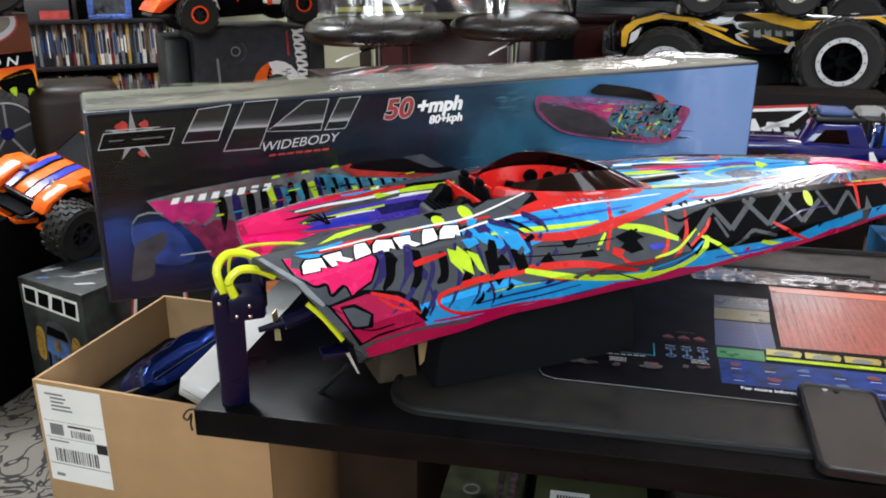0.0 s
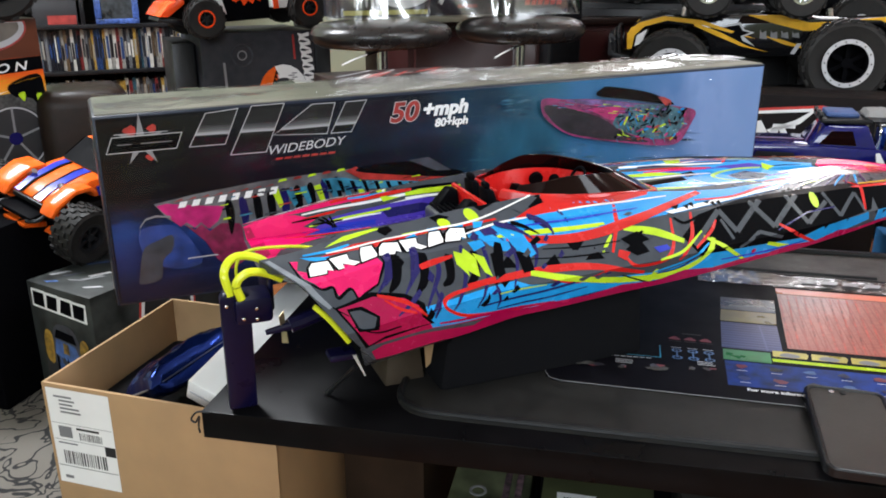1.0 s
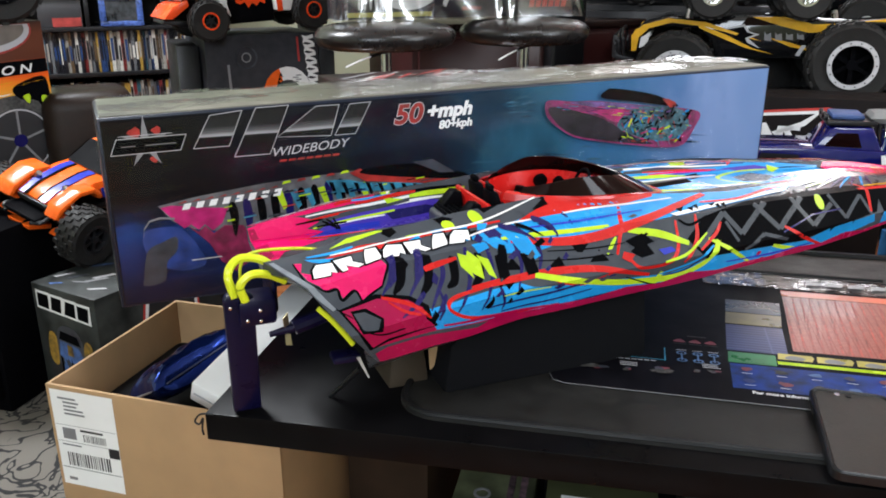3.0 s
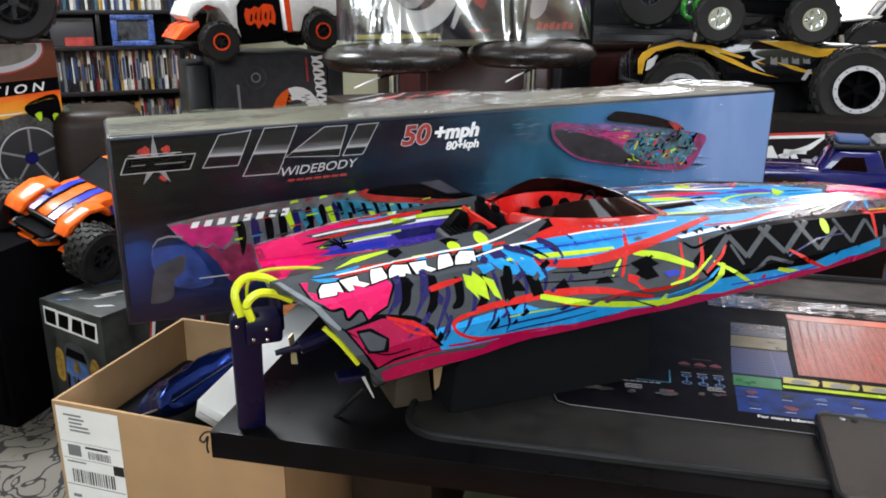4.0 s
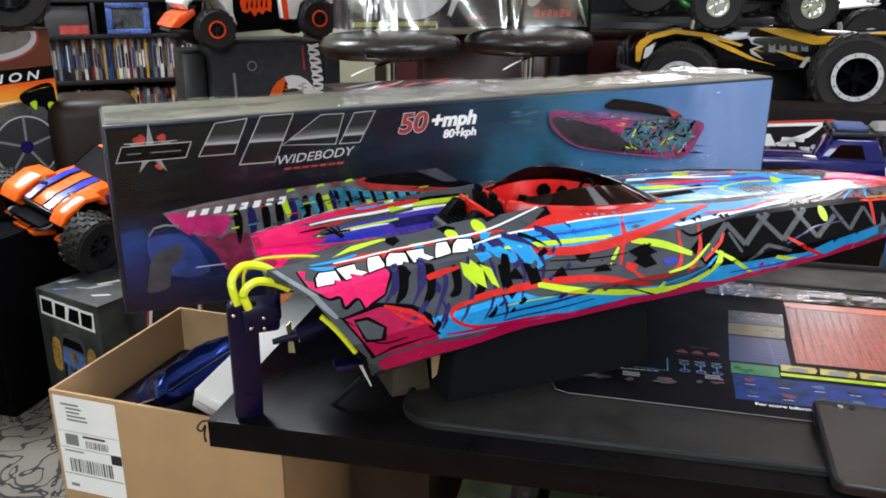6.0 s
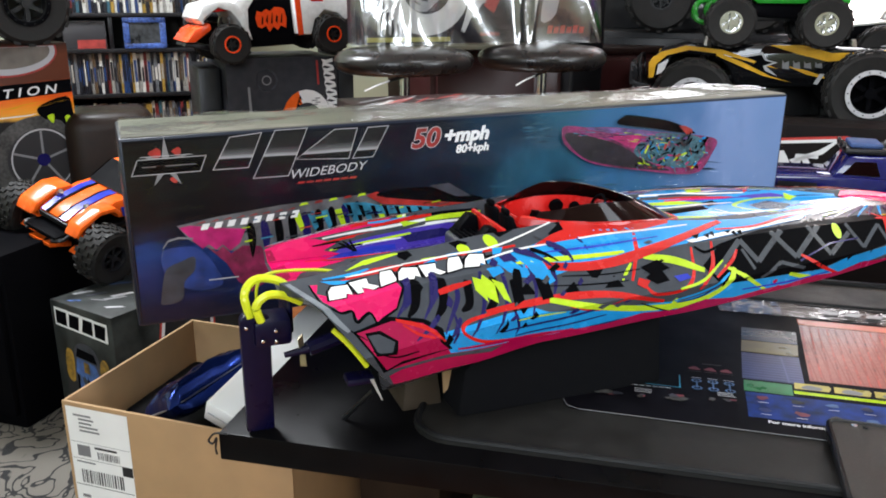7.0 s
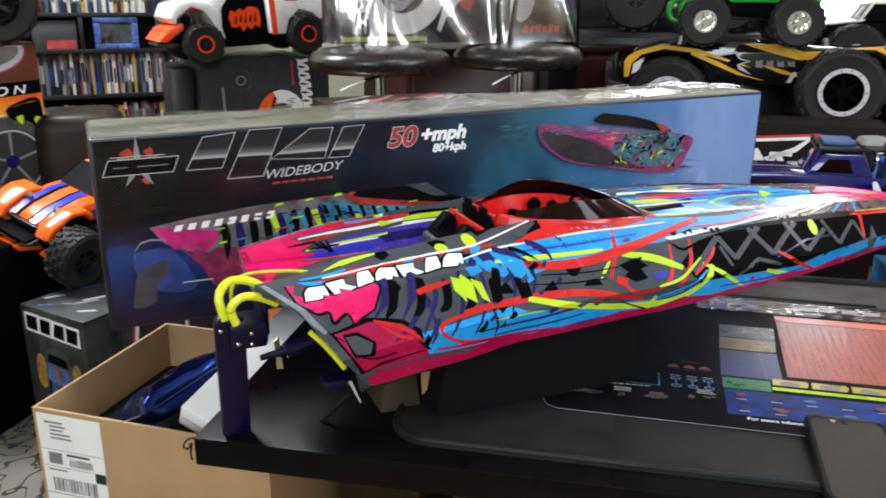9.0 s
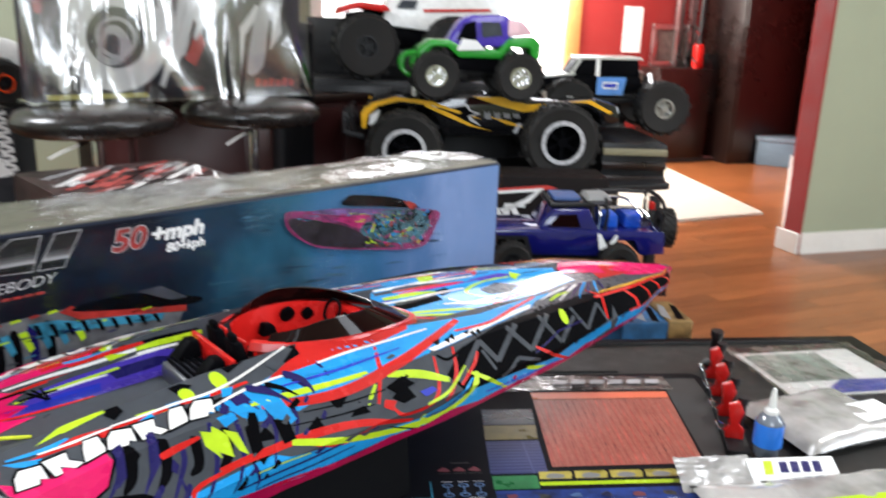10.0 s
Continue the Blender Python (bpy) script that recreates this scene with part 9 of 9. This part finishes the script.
SLANTS = [(0.1, 0.105), (0.128, 0.27), (0.172, 0.262), (0.178, 0.2), (0.21, 0.256), (0.252, 0.25), (0.25, 0.12), (0.205, 0.12), (0.206, 0.165), (0.172, 0.13), (0.15, 0.175), (0.135, 0.112)]
cx, cz = 0.18, 0.18
for grow, lift, material in ((1.16, 0.0006, PRINT_RED), (1.08, 0.0009, PRINT_WHITE), (0.96, 0.0012, INK)):
    end_print([(cx + (y - cx) * grow, cz + (z - cz) * grow) for y, z in SLANTS], lift, material)
r9 = random.Random(9)
for k in range(16):
    x, y = r9.uniform(0.01, 0.15), r9.uniform(0.01, 0.4)
    l, a = r9.uniform(0.02, 0.06), r9.uniform(0.2, 1.2)
    part("printed_stroke", flat([(x, y), (min(x + l * math.cos(a), 0.19), y + l * math.sin(a)), (min(x + l * math.cos(a) + 0.012, 0.193), y + l * math.sin(a)), (x + 0.012, y)], 0.3004 + 0.00004 * k, "xy"), (TRUCK_BLUE, GREY_INK, ORANGE, LINE, SHADE_PRINT, GREY_INK)[k % 6], mb_body, smooth=False)

ot = truck("orange_truck", pose(-0.031, 0.885, 0.34, 0, 0, 218) @ pose(0, 0, 0, -14, 0, 0) @ Matrix.Diagonal((0.85, 0.85, 0.85, 1)), "orange off-road model truck with blue hood stripes", 0.3, 0.32, 0.076, 0.07, 0.04, BLACK, None,
      [("body", ORANGE, [(0.13, 0.118), (0.175, 0.108), (0.18, 0.128), (0.14, 0.15), (0.06, 0.172), (0.02, 0.175), (-0.05, 0.222), (-0.12, 0.222), (-0.16, 0.18), (-0.24, 0.18), (-0.24, 0.13), (-0.2, 0.13), (-0.18, 0.16), (-0.1, 0.16), (-0.08, 0.12), (0.05, 0.12), (0.08, 0.142), (0.12, 0.138)], 0.085, 0.1, 0.012),
       ("bumper", DARK, [(0.16, 0.085), (0.225, 0.088), (0.225, 0.1), (0.16, 0.108)], 0.06, 0, 0.004),
       ("skid_plate", ORANGE, [(0.16, 0.05), (0.225, 0.065), (0.228, 0.076), (0.16, 0.066)], 0.04, 0, 0.003),
       ("rear_deck", BLACK, [(-0.12, 0.18), (-0.13, 0.215), (-0.22, 0.205), (-0.24, 0.18)], 0.08, 0.1, 0.003)],
      [("side_window", DARK, [(0.01, 0.176), (-0.05, 0.214), (-0.11, 0.214), (-0.12, 0.176)], 0.0835), ("side_panel", BLUE, [(0.04, 0.126), (0.05, 0.155), (-0.05, 0.16), (-0.06, 0.126)], 0.0862)], 0.12)
part("windscreen", bm_prism([(0.024, 0.1765), (-0.044, 0.2225), (-0.046, 0.2245), (0.028, 0.1785)], -0.066, 0.066), DARK, ot)
for k, (y, mt, w) in enumerate(((-0.046, BLUE, 0.02), (-0.032, DARK, 0.006), (0.014, DARK, 0.006), (0.03, BLUE, 0.024))):
    part("hood_stripe", bm_prism([(0.181, 0.1282), (0.14, 0.1512), (0.06, 0.1732), (0.03, 0.1752), (0.03, 0.1768), (0.062, 0.1748), (0.142, 0.1528), (0.183, 0.13)], y - w / 2, y + w / 2), mt, ot)
part("grille", bm_prism([(0.178, 0.11), (0.186, 0.112), (0.188, 0.126), (0.18, 0.126)], -0.055, 0.055, 0, 0.002), BLACK, ot, "black front grille")
for s in (-1, 1):
    ymin, ymax = (0.062, 0.13) if s > 0 else (-0.13, -0.062)
    part("fender", bm_prism([(0.06, 0.15), (0.085, 0.172), (0.13, 0.172), (0.19, 0.14), (0.205, 0.112), (0.19, 0.112), (0.17, 0.135), (0.13, 0.158), (0.09, 0.158), (0.07, 0.14)], ymin, ymax - (0.02 if s > 0 else 0), 0.0, 0.006), ORANGE, ot, "flared orange front fender")
    part("bumper_arm", bm_tube([(0.16, s * 0.05, 0.1), (0.21, s * 0.07, 0.095), (0.226, s * 0.045, 0.088)], 0.005, 6), BLACK, ot)
    part("a_arm", bm_prism([(0.12, 0.056), (0.19, 0.056), (0.175, 0.066), (0.13, 0.066)], ymin, ymax, 0, 0.003), ORANGE, ot, "orange suspension arm")
    part("a_arm", bm_prism([(0.13, 0.092), (0.175, 0.092), (0.165, 0.1), (0.135, 0.1)], ymin, ymax, 0, 0.003), ORANGE, ot, "orange suspension arm")

# ---- floor rug and dark cabinet at the side ----
RUG = bpy.data.materials.new("patterned_rug")
RUG.use_nodes = True
rn = RUG.node_tree
r_b = rn.nodes["Principled BSDF"]
r_tc = rn.nodes.new("ShaderNodeTexCoord")
r_n = rn.nodes.new("ShaderNodeTexNoise")
r_n.inputs["Scale"].default_value, r_n.inputs["Detail"].default_value, r_n.inputs["Distortion"].default_value = 10, 1.0, 2.6
r_s = rn.nodes.new("ShaderNodeMath")
r_s.operation = 'SUBTRACT'
r_s.inputs[1].default_value = 0.5
r_a = rn.nodes.new("ShaderNodeMath")
r_a.operation = 'ABSOLUTE'
r_r = rn.nodes.new("ShaderNodeValToRGB")
r_r.color_ramp.elements[0].position, r_r.color_ramp.elements[1].position = 0.034, 0.05
r_r.color_ramp.elements[0].color, r_r.color_ramp.elements[1].color = (0.018, 0.018, 0.019, 1), (0.17, 0.155, 0.135, 1)
rn.links.new(r_tc.outputs["Object"], r_n.inputs["Vector"])
rn.links.new(r_n.outputs[0], r_s.inputs[0])
rn.links.new(r_s.outputs[0], r_a.inputs[0])
rn.links.new(r_a.outputs[0], r_r.inputs[0])
rn.links.new(r_r.outputs[0], r_b.inputs["Base Color"])
r_b.inputs["Roughness"].default_value = 0.95
r_n2 = rn.nodes.new("ShaderNodeTexNoise")
r_n2.inputs["Scale"].default_value = 500
r_bp = rn.nodes.new("ShaderNodeBump")
r_bp.inputs["Strength"].default_value, r_bp.inputs["Distance"].default_value = 0.6, 0.003
rn.links.new(r_tc.outputs["Object"], r_n2.inputs["Vector"])
rn.links.new(r_n2.outputs[0], r_bp.inputs["Height"])
rn.links.new(r_bp.outputs[0], r_b.inputs["Normal"])
rg = thing("floor_rug", pose(-0.5, 0.1, 0.0, 0, 0, -40), "cream and black scroll-patterned floor rug", "rug")
part("rug_top", bm_box(-0.9, -0.75, 0.0, 0.62, 0.95, 0.006, 0.002), RUG, rg)
for o in (carton, mb):
    o.location.z = 0.006
cab = thing("dark_cabinet", pose(-0.225, 0.64, 0.0, 0, 0, -40), "low black cabinet in the dark corner", "cabinet")
part("carcass", bm_box(-1.0, 0, 0.0, -0.02, 0.4, 0.4, 0.004), DARK, cab)
part("door", bm_box(-0.5, -0.016, 0.04, -0.03, 0, 0.34, 0.003), DARK, cab)
part("door", bm_box(-0.98, -0.016, 0.04, -0.51, 0, 0.34, 0.003), DARK, cab)
chair = thing("leather_armchair", pose(0.12, 1.25, 0), "dark brown leather armchair behind the long box", "armchair")
part("seat_back", bm_box(-0.24, 0, 0, 0.0, 0.22, 0.6, 0.05, 4), mat("brown_leather", (0.018, 0.01, 0.007), 0.42, vary=0.3, bump=0.2, spec=0.25), chair)
part("arm_rest", bm_box(-0.02, 0.02, 0, 0.06, 0.24, 0.5, 0.03, 4), LEATHER, chair)

# ---- far room ----
ar = thing("dark_armoire", FAR @ Matrix.Translation((0.55, -0.02, 0)), "tall dark wooden armoire against the red wall", "armoire")
part("carcass", bm_box(0, -0.45, 0, 1.3, 0, 2.1, 0.005), DARKWOOD, ar)
for k in range(2):
    part("door", bm_box(0.02 + k * 0.64, -0.47, 0.1, 0.64 + k * 0.64, -0.45, 2.05, 0.004), DARKWOOD, ar)
fr = thing("leaning_picture", FAR @ Matrix.Translation((0.04, -0.04, 0.72)), "grey framed picture leaning against the red wall", "frame")
for a in ((0, 0, 0.42, 0.04), (0, 0.28, 0.42, 0.32), (0, 0.04, 0.04, 0.28), (0.38, 0.04, 0.42, 0.28)):
    part("frame_rail", bm_box(a[0], -0.03, a[1], a[2], 0, a[3], 0.003), STEEL, fr)
part("panel", bm_box(0.04, -0.02, 0.04, 0.38, -0.01, 0.28), mat("grey_brown_panel", (0.12, 0.1, 0.09), 0.5, vary=0.5), fr)
stl = thing("panel_stand", FAR @ Matrix.Translation((-0.05, -0.06, 0)), "low dark stand under the framed panel", "stand")
part("stand_body", bm_box(0, -0.25, 0, 0.5, 0.0, 0.72, 0.004), DARKWOOD, stl)
for k in range(2):
    part("upright", bm_box(0.3 + k * 0.12, -0.02, 0.72, 0.36 + k * 0.12, 0.02, 1.6, 0.004), STEEL, stl, "grey metal upright")
pp = thing("paper_sheet", FAR @ Matrix.Translation((-0.2, -0.004, 0.82)), "white paper sheet pinned to the red wall", "paper")
part("paper", bm_box(0, -0.003, 0, 0.17, 0, 0.34), PAPER, pp)
hk = thing("coat_stand", pose(5.875, 2.37, 0, 0, 0, WALL_A), "dark stand hung with red and cream cloth", "stand")
part("pole", bm_cyl((0, 0, 0), (0, 0, 1.25), 0.02, seg=12), BLACK, hk)
part("foot", bm_box(-0.3, -0.1, 0, 0.35, 0.1, 0.03, 0.005), BLACK, hk)
part("cloth", bm_move(pillow(0.08, 0.22, 0.07, 12, 21), pose(-0.03, -0.03, 0.8, 90, 0, 0)), RED, hk, "red cloth")
part("cloth", bm_move(pillow(0.2, 0.2, 0.08, 12, 22), pose(-0.12, -0.03, 0.38, 90, 0, 0)), mat("cream_cloth", (0.55, 0.42, 0.24), 0.8), hk, "cream cloth")
part("cloth", bm_move(pillow(0.26, 0.5, 0.12, 12, 23), pose(0.1, 0.02, 0.6, 90, 0, 0)), BLACK, hk, "dark cloth")
for k in range(3):
    part("hook", bm_tube([(-0.02, 0, 0.98 - k * 0.2), (-0.08, -0.06, 0.97 - k * 0.2), (-0.1, -0.07, 1.0 - k * 0.2)], 0.012, 6), CHROME, hk)
pad = thing("floor_pad", pose(6.25, 2.3, 0, 0, 0, WALL_A - 16), "flat black pad on the floor before the armoire", "pad")
part("pad_body", bm_box(-0.28, -0.2, 0, 0.34, 0.2, 0.028, 0.006), BLACK, pad)
part("pad_edge", bm_tube([(-0.28, -0.2, 0.03), (0.34, -0.2, 0.03)], 0.006, 6, 2), STEEL, pad, "metal edge strip")
sack = thing("dark_bag", pose(6.46, 2.34, 0.028, 0, 0, WALL_A), "small dark slumped bag on the floor pad", "bag")
part("bag_body", bm_lathe([(0, 0), (0.11, 0), (0.125, 0.05), (0.115, 0.13), (0.08, 0.19), (0.03, 0.21), (0, 0.212)], 20, 'z'), LEATHER, sack)
part("bag_handle", bm_tube([(-0.05, -0.02, 0.19), (-0.03, -0.03, 0.25), (0.03, -0.03, 0.25), (0.05, -0.02, 0.19)], 0.008, 6), LEATHER, sack)
gb = thing("grey_blue_box", pose(6.18, 1.95, 0, 0, 0, -75), "grey-blue storage box on the floor", "box")
part("box_body", bm_box(0, 0, 0, 0.3, 0.3, 0.19, 0.006), mat("grey_blue_card", (0.13, 0.19, 0.25), 0.6), gb)
part("lid", bm_box(-0.01, -0.01, 0.19, 0.31, 0.31, 0.22, 0.005), mat("grey_blue_lid", (0.16, 0.22, 0.28), 0.5), gb)
# Fixtures for the unseen ceiling lamps, the last two of them added.
for lx, ly in ((1.2, -0.9), (-0.6, 1.5), (3.1, -1.3)):
    lampob = thing("unseen_light_panel", pose(lx, ly, 2.45), "flat white panel for an unseen ceiling light", "ceiling light", "ceiling lights")
    part("frame", bm_box(-0.48, -0.28, -0.06, 0.48, 0.28, 0.0, 0.004), TRIM, lampob)
